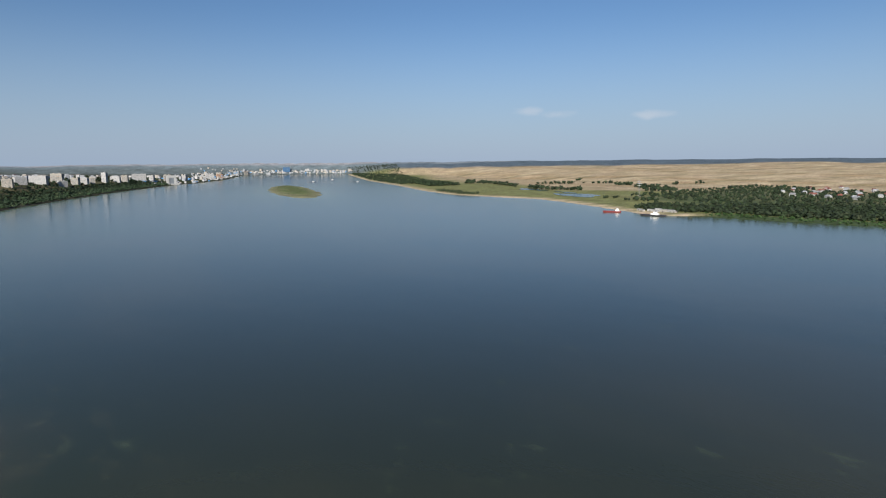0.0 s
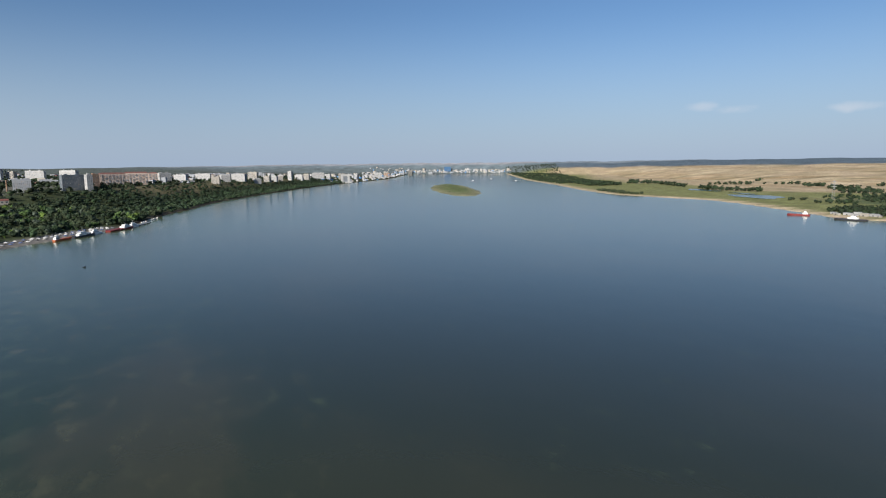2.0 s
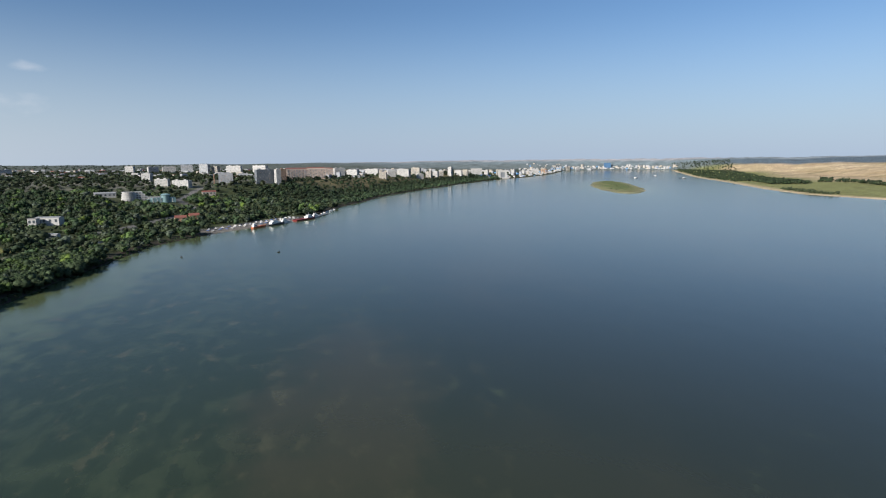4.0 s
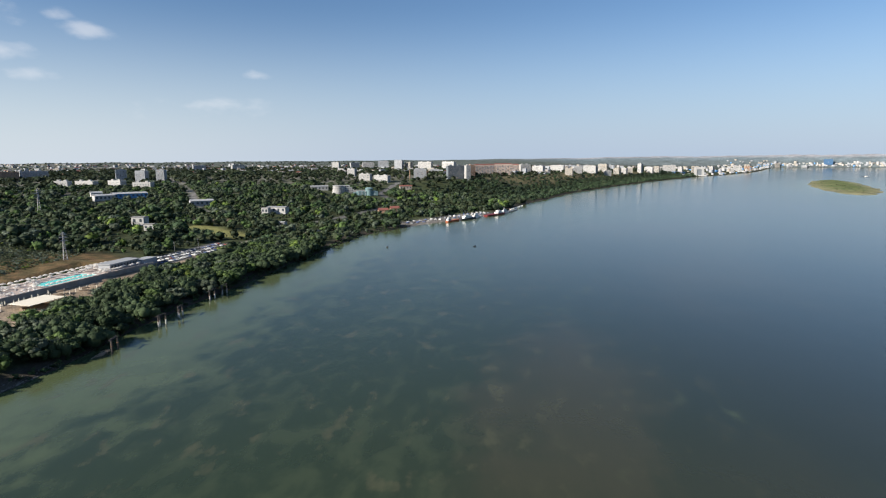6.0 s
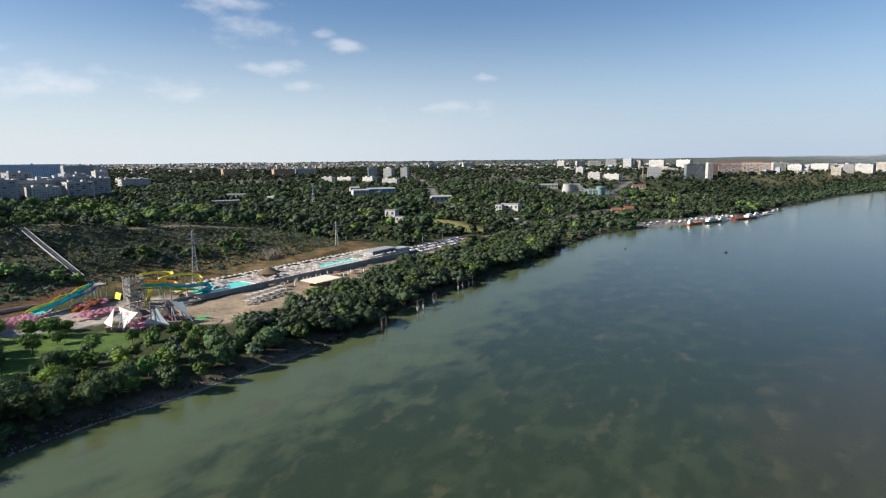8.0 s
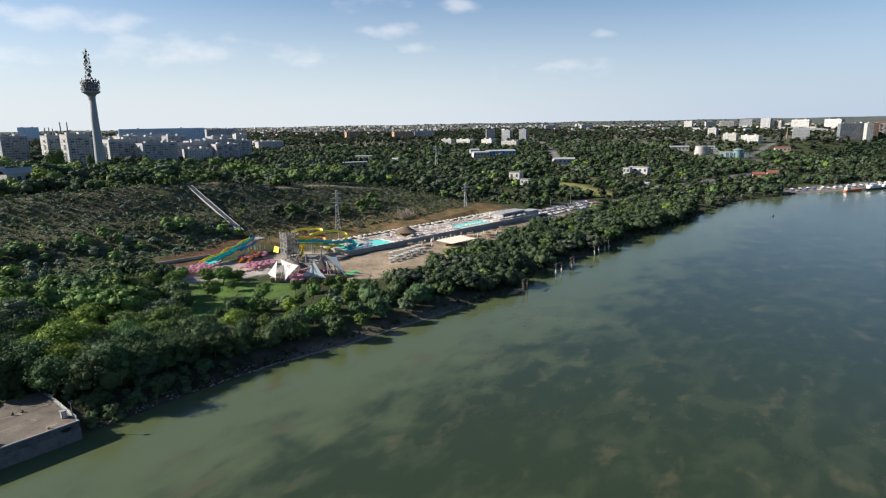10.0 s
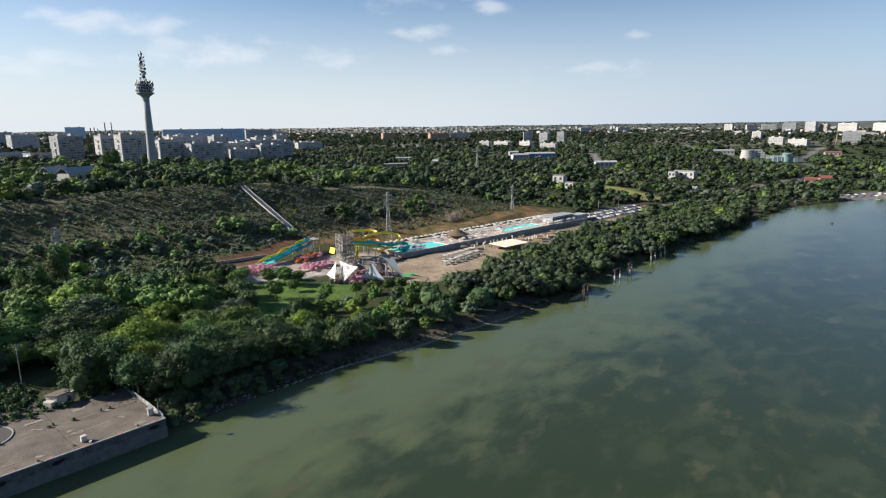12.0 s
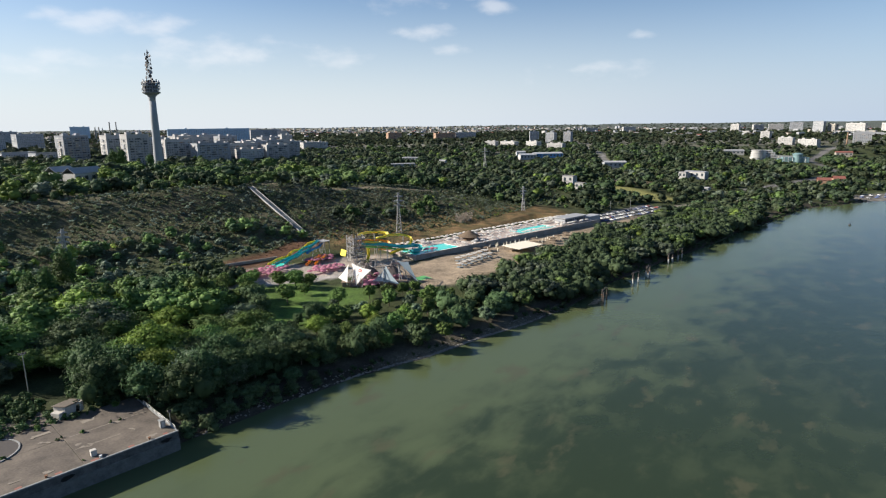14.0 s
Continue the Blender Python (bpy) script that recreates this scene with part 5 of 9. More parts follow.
def bank_bushes():
    """Low bushes by the quay and on the open bank."""
    rng = np.random.RandomState(41)
    ob = make_tree("bush", 9, "round green bush on the river bank")
    tagged(ob, "", "bush", "bushes on the bank")
    firsts = []
    rows = [(-203, 49, 5.5), (-198, 52, 4.6), (-193, 49, 4.2), (-186, 51, 5.0), (-204, 62, 5.0), (-207, 70, 4.4), (-214, 74, 3.4), (-232, 79, 3.6), (-238, 81, 4.2), (-244, 80, 3.8), (-250, 83, 4.4), (-258, 85, 4.0),
            (-206, 44, 5.0), (-200, 43, 6.0), (-192, 45, 5.2), (-184, 44, 4.6), (-176, 43, 5.0), (-168, 43, 4.2), (-160, 42, 4.8), (-58, 31, 5.2), (-48, 25, 3.4), (-109, 39, 4.6), (-122, 41, 3.0), (-140, 48, 3.6), (-152, 50, 4.0), (-97, 36, 2.6), (-171, 50, 4.2)]
    # trees by the quay corner: the shade on them is put into dark leaves
    for k, (x, y, h) in enumerate(((-207, 66, 15), (-199, 57, 15.5), (-191, 60, 14.5), (-182, 57, 13), (-174, 56, 11.5), (-165, 55, 10.5), (-205, 82, 16), (-215, 78, 15), (-178, 70, 14), (-156, 53, 10), (-147, 51, 9.5), (-212, 92, 16))):
        o = make_tree("willow" if k % 3 else "round", 50 + k % 3, "leafy tree leaning over the bank, crown darkened for shade") if k < 3 else copy_thing(firsts[k % 3], Matrix())
        if k < 3:
            firsts.append(o)
            me = next(c for c in o.children if c.name.startswith("crown")).data
            me.attributes["tint"].data.foreach_set("color", np.tile(np.array([*TINTS["dark"], 1], np.float32), (len(me.vertices), 1)).ravel())
        o.matrix_world = pose(x, y, gz(x, y), 0, 0, k * 47) @ Matrix.Diagonal((h * 1.1, h * 1.1, h, 1))
    first = make_tree("poplar", 61, "tall slim dark green poplar in the wood")
    for k, (x, y, h) in enumerate(POPLARS):
        o = first if k == 0 else copy_thing(first, Matrix())
        o.matrix_world = pose(x, y, gz(x, y), 0, 0, k * 70) @ Matrix.Diagonal((h * 1.15, h * 1.15, h, 1))
    for k, (x, y, h) in enumerate(rows):
        o = ob if k == 0 else copy_thing(ob, Matrix())
        o.matrix_world = pose(x, y, gz(x, y) - 0.2, 0, 0, rng.uniform(0, 360)) @ Matrix.Diagonal((h * 1.05, h * 1.05, h, 1))
    # pale dead bush above the pools
    thorn = empty("dead_bush", pose(122, 181, gz(122, 181)), "large bare grey-brown thorn bush in dry grass", "bush")
    twigs = worn("dead_twigs", (0.36, 0.31, 0.25), (0.25, 0.2, 0.16), 0.9, size=0.8)
    for k in range(96):
        bm = bmesh.new()
        a, e = rng.uniform(0, 6.28), rng.uniform(0.6, 1.45)
        l = rng.uniform(4, 9.5)
        x, y = rng.uniform(-9, 9), rng.uniform(-4, 4)
        d = Vector((math.cos(a) * math.cos(e), math.sin(a) * math.cos(e), math.sin(e)))
        fork = Vector((x, y, 0)) + d * l * 0.6
        tube(bm, [Vector((x, y, -0.2)), fork, Vector((x, y, 0.4)) + d * l], [0.2, 0.14, 0.05], 4, False)
        tube(bm, [fork, fork + (d + Vector((math.sin(a), -math.cos(a), 0.4)) * 0.7) * l * 0.35], [0.09, 0.03], 3, False)
        part("branch", bm, twigs, thorn)


STAIR_LINE = [(-17, 223), (-3, 306)]


def clear_of_houses(x, y):
    ok = np.ones(len(x), bool)
    for hx, hy, rad in HOUSE_SPOTS:
        ok &= np.hypot(x - hx, y - hy) > rad
    return ok


# ---- television tower ----
HOUSE_SPOTS = []


TOWER_CONCRETE = worn("pale_tower_concrete", (0.27, 0.288, 0.305), (0.19, 0.198, 0.207), 0.8, size=5.0, fine=0.6)


POD_GLASS = worn("pod_glass", (0.07, 0.08, 0.09), (0.04, 0.045, 0.05), 0.4, size=2.0, fine=0.3)


def tv_tower(x, y):
    z = gz(x, y) - 0.5
    ob = empty("television_tower", pose(x, y, z), "tall grey concrete television tower with antenna mast", "tower")
    bm = bmesh.new()
    lathe(bm, [(5.6, 0), (5.0, 10), (4.3, 30), (3.7, 55), (3.4, 74)], 28)
    part("shaft", bm, TOWER_CONCRETE, ob, "tapering grey concrete shaft", True)
    bm = bmesh.new()
    lathe(bm, [(3.4, 74), (3.7, 78.0), (5.0, 80.0), (8.8, 82.4), (9.2, 82.8), (9.2, 83.4)], 32)
    part("pod_base", bm, TOWER_CONCRETE, ob)
    for z0, z1 in ((83.4, 86.0), (86.6, 89.2), (89.8, 92.0)):
        bm = bmesh.new()
        lathe(bm, [(7.4, z0), (7.4, z1)], 32)
        part("window_band", bm, POD_GLASS, ob, "dark recessed window band")
        bm = bmesh.new()
        lathe(bm, [(7.4, z1), (8.9, z1 + 0.04), (8.9, z1 + 0.56), (7.4, z1 + 0.6)], 32)
        part("pod_floor", bm, TOWER_CONCRETE, ob)
        for k in range(20):
            a = k * math.pi / 10
            bm = bmesh.new()
            tube(bm, [(8.6 * math.cos(a), 8.6 * math.sin(a), z0), (8.6 * math.cos(a), 8.6 * math.sin(a), z1)], 0.16, 5)
            part("gallery_post", bm, DULL_STEEL, ob)
    panels = random.Random(14)
    for k in range(30):
        a, z0 = k * 0.21 + panels.uniform(-0.06, 0.06), panels.uniform(83.2, 92.5)
        bm = boxes((-0.45, -0.25, 0, 0.45, 0.25, panels.uniform(1.2, 2.8)))
        bmesh.ops.transform(bm, matrix=pose(9.1 * math.cos(a), 9.1 * math.sin(a), z0, 0, 0, math.degrees(a) + 90), verts=bm.verts)
        part("panel_antenna", bm, panels.choice((WHITE_PAINT, STEEL, DARK_METAL, DULL_STEEL)), ob)
    for zz in (92.6, 94.0):
        bm = bmesh.new()
        bmesh.ops.create_circle(bm, segments=32, radius=8.6)
        ring = [v.co.copy() + Vector((0, 0, zz)) for v in bm.verts]
        bm.clear()
        tube(bm, ring + [ring[0]], 0.12, 5, False)
        part("railing", bm, DARK_METAL, ob)
    bm = bmesh.new()
    lathe(bm, [(5.5, 92.2), (5.5, 95.2), (3.0, 95.8)], 20)
    part("roof_room", bm, DARK_METAL, ob)
    rng = random.Random(4)
    for k in range(14):
        a, h = k * 0.45 + rng.uniform(0, 0.2), rng.uniform(2.0, 5.0)
        bm = bmesh.new()
        tube(bm, [(8.0 * math.cos(a), 8.0 * math.sin(a), 92), (8.0 * math.cos(a), 8.0 * math.sin(a), 92 + h)], 0.22, 5)
        box(bm, 8.0 * math.cos(a) - 0.5, 8.0 * math.sin(a) - 0.5, 91 + h * 0.6, 8.0 * math.cos(a) + 0.5, 8.0 * math.sin(a) + 0.5, 92 + h * 0.95)
        part("antenna", bm, STEEL, ob)
    # lattice mast
    bm = bmesh.new()
    for sx, sy in ((-1, -1), (1, -1), (1, 1), (-1, 1)):
        tube(bm, [(1.5 * sx, 1.5 * sy, 95), (0.8 * sx, 0.8 * sy, 118), (0.25 * sx, 0.25 * sy, 127)], 0.16, 5)
    for k in range(14):
        z0, w0 = 95 + k * 2.2, 1.5 - k * 0.085
        for a in range(4):
            p = [(-w0, -w0), (w0, -w0), (w0, w0), (-w0, w0)]
            tube(bm, [(*p[a], z0), (*[c * 0.93 for c in p[(a + 1) % 4]], z0 + 2.2)], 0.07, 4)
    part("mast", bm, DULL_STEEL, ob)
    for k in range(20):
        a, h = k * 2.2 + rng.uniform(0, 0.8), 97 + k * 1.42
        r, s = 2.6 - k * 0.05 + rng.uniform(0, 0.8), rng.uniform(1.1, 2.0)
        bm = bmesh.new()
        lathe(bm, [(0.25, -0.35), (s, 0.0), (s, 0.55), (s * 0.92, 0.6)], 14)
        bmesh.ops.transform(bm, matrix=pose(r * math.cos(a), r * math.sin(a), h, 90, 0, math.degrees(a) + 90), verts=bm.verts)
        part("dish", bm, rng.choice((DARK_METAL, DARK_METAL, DARK_METAL, DULL_STEEL)), ob)
    return ob


# ---- town: blocks of flats, halls and houses ----
PANEL = [worn("cream_panels", (0.347, 0.32, 0.275), (0.227, 0.206, 0.178), 0.85, size=7.0, fine=0.8, vary=0.12),
         worn("white_render", (0.4, 0.396, 0.385), (0.275, 0.268, 0.258), 0.85, size=8.0, fine=0.8, vary=0.08),
         worn("grey_panels", (0.31, 0.325, 0.345), (0.215, 0.218, 0.225), 0.85, size=7.0, fine=0.8, vary=0.15),
         worn("brown_render", (0.36, 0.23, 0.15), (0.24, 0.16, 0.11), 0.85, size=7.0, fine=0.8, vary=0.1),
         worn("orange_render", (0.442, 0.348, 0.289), (0.34, 0.264, 0.221), 0.85, size=8.0, fine=0.8, vary=0.06),
         worn("dark_cladding", (0.16, 0.18, 0.2), (0.1, 0.11, 0.12), 0.5, size=7.0, fine=0.8, vary=0.1),
         worn("teal_cladding", (0.15, 0.23, 0.24), (0.1, 0.17, 0.18), 0.5, size=6.0, fine=0.8),
         worn("blue_cladding", (0.1, 0.26, 0.5), (0.07, 0.18, 0.34), 0.5, size=6.0, fine=0.8),
         worn("pale_blue_panels", (0.37, 0.48, 0.59), (0.27, 0.37, 0.46), 0.7, size=8.0, fine=0.8)]
DOCK_BLUE = worn("dull_blue_sheeting", (0.05, 0.12, 0.23), (0.04, 0.09, 0.17), 0.6, size=8.0, fine=0.8)
PANEL.append(DOCK_BLUE)
ROOF_TAR = worn("roof_felt", (0.22, 0.21, 0.2), (0.12, 0.12, 0.12), 0.95, size=5.0, fine=0.5)
ROOF_RED = worn("red_roof_tiles", (0.19, 0.07, 0.052), (0.13, 0.055, 0.045), 0.8, size=3.0, fine=0.3, vary=0.2)
ROOF_GREY = worn("grey_sheet_roof", (0.315, 0.322, 0.329), (0.224, 0.224, 0.224), 0.6, size=4.0, fine=0.4, vary=0.2)


def face_yaw(x, y, extra=0.0):
    """The turn that brings a house's long front towards the river bend, and a little off it."""
    return math.degrees(math.atan2(HUB[1] - y, HUB[0] - x)) + 90 + extra


def facade_windows(w, dep, h, storey, pitch, wide, tall, proud=0.05):
    """Window panes in frames on all four fronts, one joined body; each stands in a shallow frame."""
    V, F = [], []

    def pane(cx, cy, z, ux, uy, nx, ny):
        i = len(V)
        hw = wide / 2
        for s, zz, o in ((-1, z, proud), (1, z, proud), (1, z + tall, proud), (-1, z + tall, proud), (-1, z, -0.1), (1, z, -0.1), (1, z + tall, -0.1), (-1, z + tall, -0.1)):
            V.append((cx + ux * s * hw + nx * o, cy + uy * s * hw + ny * o, zz))
        F.extend(((i, i + 1, i + 2, i + 3), (i + 3, i + 2, i + 6, i + 7), (i, i + 4, i + 5, i + 1)))
    floors = max(1, int((h - 1.0) / storey))
    for k in range(floors):
        z = 1.0 + k * storey
        for length, off, ux, uy, nx, ny in ((w, dep / 2, 1, 0, 0, -1), (w, dep / 2, -1, 0, 0, 1), (dep, w / 2, 0, 1, 1, 0), (dep, w / 2, 0, -1, -1, 0)):
            n = max(1, int((length - 1.2) / pitch))
            for j in range(n):
                s = (j - (n - 1) / 2) * pitch
                pane(ux * s + nx * off, uy * s + ny * off, z, ux, uy, nx, ny)
    return V, F


def block(x, y, w, dep, h, style, yaw, name="apartment_block", label="", roof=None, balconies=False, pitch=3.2, storey=2.9, wide=1.45, tall=1.4):
    HOUSE_SPOTS.append((x, y, max(w, dep) * 0.45 + 3))
    if math.hypot(x - HUB[0], y - HUB[1]) < 1000:
        HOUSE_SPOTS.append((x + (HUB[0] - x) * 14 / math.hypot(x - HUB[0], y - HUB[1]), y + (HUB[1] - y) * 14 / math.hypot(x - HUB[0], y - HUB[1]), max(w, dep) * 0.5))
    z = min(gz(x, y), gz(x + 10, y), gz(x, y + 10), gz(x - 10, y), gz(x, y - 10)) - 0.5
    h = h + 0.5
    ob = empty(name, pose(x, y, z, 0, 0, yaw), label, "building", "buildings of the town")
    part("wall", boxes((-w / 2, -dep / 2, 0, w / 2, dep / 2, h)), PANEL[style], ob)
    V, F = facade_windows(w, dep, h, storey, pitch, wide, tall)
    win = new("glazing", mesh_from("glazing", V, F, GLASS_DARK))
    win.parent = ob
    tagged(win, "", "", "", "stuff")
    if roof == "red":
        bm = bmesh.new()
        a = [bm.verts.new(p) for p in ((-w / 2 - 0.6, -dep / 2 - 0.6, h), (w / 2 + 0.6, -dep / 2 - 0.6, h), (w / 2 + 0.6, dep / 2 + 0.6, h), (-w / 2 - 0.6, dep / 2 + 0.6, h), (-w / 2 + dep * 0.35, 0, h + 2.6), (w / 2 - dep * 0.35, 0, h + 2.6))]
        for q in ((0, 1, 5, 4), (1, 2, 5), (2, 3, 4, 5), (3, 0, 4), (3, 2, 1, 0)):
            bm.faces.new([a[i] for i in q])
        part("roof", bm, ROOF_RED, ob, "red tiled hipped roof")
    else:
        e = 0.25
        part("parapet", boxes((-w / 2 - e, -dep / 2 - e, h, w / 2 + e, -dep / 2 + 0.3, h + 0.9), (-w / 2 - e, dep / 2 - 0.3, h, w / 2 + e, dep / 2 + e, h + 0.9),
                              (-w / 2 - e, -dep / 2 + 0.3, h, -w / 2 + 0.3, dep / 2 - 0.3, h + 0.9), (w / 2 - 0.3, -dep / 2 + 0.3, h, w / 2 + e, dep / 2 - 0.3, h + 0.9)), PANEL[style], ob)
        part("roof", boxes((-w / 2 + 0.3, -dep / 2 + 0.3, h + 0.004, w / 2 - 0.3, dep / 2 - 0.3, h + 0.3)), ROOF_TAR, ob)
        if h > 12:
            for s in ((-0.28, 0.22) if w > 24 else (0.05,)):
                part("roof_room", boxes((w * s - 2.6, -2.4, h + 0.3, w * s + 2.6, 2.4, h + 3.2)), PANEL[style], ob)
    if balconies:
        bm = bmesh.new()
        floors = int((h - 1) / storey)
        n = int(w / 8)
        for k in range(1, floors):
            for j in range(n):
                s = (j - (n - 1) / 2) * 8.0
                if (k * 7 + j * 5 + int(w)) % 11 < 3:
                    continue
                box(bm, s - 1.9, -dep / 2 - 1.2, k * storey + 0.1, s + 1.9, -dep / 2 + 0.02, k * storey + 1.15)
                box(bm, -w / 2 - 1.2, -1.8, k * storey + 0.1, -w / 2 + 0.02, 1.8, k * storey + 1.15) if j == 0 else None
        cb = bmesh.new()
        for k in range(1, floors):
            for j in range(n):
                s = (j - (n - 1) / 2) * 8.0
                if (k * 5 + j * 3 + int(w)) % 7 < 3:
                    box(cb, s - 1.85, -dep / 2 - 1.15, k * storey + 1.16, s + 1.85, -dep / 2 + 0.02, k * storey + 2.6)
        tagged(part("loggia_glazing", cb, GLASS_DARK, ob), "", "", "", "stuff")
        b = part("balcony_front", bm, PANEL[(style + 1) % 3], ob, "rows of closed balconies")
        tagged(b, "", "", "", "stuff")
    return ob


# x, y, width, height, style
RIVERFRONT = [
    (1228, -119, 44, 33, 5), (1331, -155, 21, 31, 3), (1445, -193, 60, 31, 4), (1550, -250, 58, 32, 4), (1722, -299, 25, 28, 4), (1718, -330, 36, 29, 1), (1774, -381, 43, 23, 1),
    (1191, -34, 31, 26, 2), (2009, -475, 52, 22, 1), (1800, -488, 26, 24, 0), (1938, -538, 32, 23, 1), (2013, -598, 55, 27, 1), (2168, -679, 40, 31, 0), (2034, -667, 27, 20, 1),
    (2136, -727, 26, 28, 0), (2217, -773, 24, 25, 1), (2260, -808, 20, 26, 0), (2374, -879, 18, 41, 1),
]
FAR_FRONT = [
    (2454, -939, 37, 26, 1), (2506, -989, 27, 31, 0), (2688, -1100, 58, 34, 1), (2767, -1181, 21, 27, 1), (2829, -1273, 33, 33, 0), (2981, -1415, 22, 30, 1), (3137, -1555, 67, 19, 1),
    (3219, -1646, 45, 28, 1), (3426, -1791, 34, 28, 0), (3300, -1740, 35, 24, 3), (3700, -2030, 37, 26, 2), (3840, -2165, 28, 28, 0), (3807, -2229, 31, 18, 2), (3781, -2314, 38, 18, 2),
]
UPPER_TOWN = [
    (2382, 463, 35, 31, 1), (2485, 400, 42, 28, 1), (2455, 330, 52, 29, 1), (2396, 250, 45, 36, 2), (2177, 150, 37, 40, 2), (2185, 110, 32, 31, 0), (2218, 45, 63, 34, 1), (2199, -55, 73, 35, 1),
    (1317, 162, 20, 19, 1), (1144, 93, 28, 15, 1), (1121, 49, 38, 15, 1), (2161, 989, 51, 22, 2), (2156, 821, 54, 24, 1), (1014, 1087, 44, 24, 3), (1060, 934, 64, 22, 3), (1139, 918, 59, 20, 2),
]
VALLEY_BLOCKS = [
    (834, 624, 26, 13, 1), (858, 593, 42, 13, 1), (868, 537, 33, 13, 1), (852, 474, 36, 13, 1), (1030, 628, 22, 28, 2), (1046, 589, 22, 26, 2), (1057, 549, 18, 28, 2),
    (707, 1201, 28, 36, 2), (670, 1074, 30, 13, 1), (688, 1047, 38, 12, 1),
]
ESTATE = [
    (64, 705, 26, 35, 1), (45, 604, 26, 35, 1), (112, 640, 34, 31, 1), (146, 612, 46, 27, 2), (203, 640, 54, 28, 1), (296, 705, 60, 33, 1), (236, 720, 30, 36, 2), (170, 690, 30, 35, 1), (560, 1000, 25, 34, 1),
    (95, 668, 30, 33, 2), (136, 668, 26, 36, 1), (196, 600, 34, 22, 1), (246, 668, 44, 30, 2), (268, 640, 36, 27, 1), (330, 742, 34, 36, 2), (352, 716, 30, 30, 1), (212, 760, 60, 38, 2), (10, 690, 30, 33, 2),
    (115, 1180, 48, 33, 2), (161, 1114, 44, 29, 2), (593, 941, 60, 18, 1), (-20, 797, 43, 10, 2), (8, 752, 51, 10, 2), (648, 1633, 60, 38, 2), (274, 1850, 47, 37, 2), (872, 1514, 108, 36, 2), (20, 1050, 40, 28, 2),
]


def town():
    rng = random.Random(12)
    say = {0: "weathered cream panel block of flats", 1: "white-rendered block of flats", 2: "grey concrete panel block of flats", 3: "brown-rendered block of flats", 4: "orange-rendered block of flats with a red roof", 5: "dark glazed tower block with an added sunlit side"}
    for rows, turn in ((RIVERFRONT, -24), (FAR_FRONT, -24), (UPPER_TOWN, -26), (VALLEY_BLOCKS, -30)):
        for x, y, w, h, s in rows:
            block(x, y, w, 14 if w > 24 else w * 0.85, h, s, face_yaw(x, y, (14 if s == 4 else 24 if s > 2 else rng.choice((turn, turn, 26, turn - 14, 6))) + rng.uniform(-9, 9)), label=say[s] + " above the trees", roof="red" if s == 4 else None, balconies=h > 25 and s in (0, 4))
    for x, y, w, h, s in ESTATE:
        block(x, y, w, 17 if w > 24 else w * 0.9, h, s, face_yaw(x, y, 27 + rng.uniform(-4, 4)), label=say[s] + " behind the trees", balconies=h > 25 and math.hypot(x, y) < 900)
    # sunlit left side of the dark tower, added as a white block
    block(1219, -150, 12, 12, 36, 1, face_yaw(1228, -119, 24), label="white block standing for the sunlit side of dark flats")
    # long pale blue slab behind the estate
    block(622, 1416, 212, 15, 46, 8, face_yaw(622, 1416, 6), label="very long pale grey-blue slab of flats", pitch=4.5)
    # the riverside hotel: two legs and a bridge
    x, y = 2664, -1235
    ob = empty("hotel_tower", pose(x, y, gz(x, y) - 0.5, 0, 0, face_yaw(x, y, 12)), "pale concrete hotel tower with a framed opening", "building")
    for side in (-1, 1):
        part("leg", boxes((side * 16 - 5, -8, 0, side * 16 + 5, 8, 44)), PANEL[1], ob)
    part("bridge", boxes((-11, -7, 33, 11, 7, 44)), PANEL[1], ob)
    part("glazing", boxes((-11, -4, 3, 11, 4, 33)), PANEL[5], ob, "dark glazed middle")
    part("podium", boxes((-30, -16, 0, 30, -8.1, 6)), PANEL[1], ob)
    # villa complex and the teal hall
    ob = empty("villa_complex", pose(865, 93, gz(865, 93) - 0.8, 0, 0, face_yaw(865, 93, 8)), "large white terraced villa with round corner", "building")
    for k in range(4):
        bm = bmesh.new()
        lathe(bm, [(11.5 - k * 0.6, k * 4.0), (11.5 - k * 0.6, k * 4.0 + 2.6), (12.3 - k * 0.6, k * 4.0 + 2.7), (12.3 - k * 0.6, k * 4.0 + 3.9)], 28)
        part("storey", bm, PANEL[1], ob)
        part("storey", boxes((6, -7 + k * 0.5, k * 4.0, 34 - k * 4, 8, k * 4.0 + 3.8)), PANEL[1], ob)
        bm = bmesh.new()
        for j in range(5 - k):
            box(bm, 12 + j * 4.2, -7.12 + k * 0.5, k * 4.0 + 0.9, 14.8 + j * 4.2, -6.9 + k * 0.5, k * 4.0 + 2.7)
        tagged(part("glazing", bm, GLASS_DARK, ob), "", "", "", "stuff")
    part("side_wall", boxes((30, -12, 0, 62, -10, 7)), PANEL[1], ob)
    HOUSE_SPOTS.append((865, 93, 34))
    HOUSE_SPOTS.append((840, 84, 26))
    x, y = 856, 34
    ob = empty("glass_hall", pose(x, y, gz(x, y) - 0.8, 0, 0, face_yaw(x, y, 10)), "teal metal and glass hall with a round turret", "building")
    part("hall", boxes((-20, -9, 0, 18, 9, 8.5)), PANEL[6], ob)
    part("side_hall", boxes((-26, -5, 0, -20.01, 10, 6)), PANEL[6], ob)
    bm = bmesh.new()
    lathe(bm, [(7, 0), (7, 12.5), (8, 12.6), (8, 13.6), (4, 15.5)], 20)
    bmesh.ops.translate(bm, verts=bm.verts, vec=(2, -4, 0))
    part("turret", bm, PANEL[6], ob)
    for k in range(6):
        part("rib", boxes((-19 + k * 6.2, -9.25, 0.5, -18.4 + k * 6.2, -8.9, 9.0)), WHITE_PAINT, ob)
    HOUSE_SPOTS.append((x, y, 32))
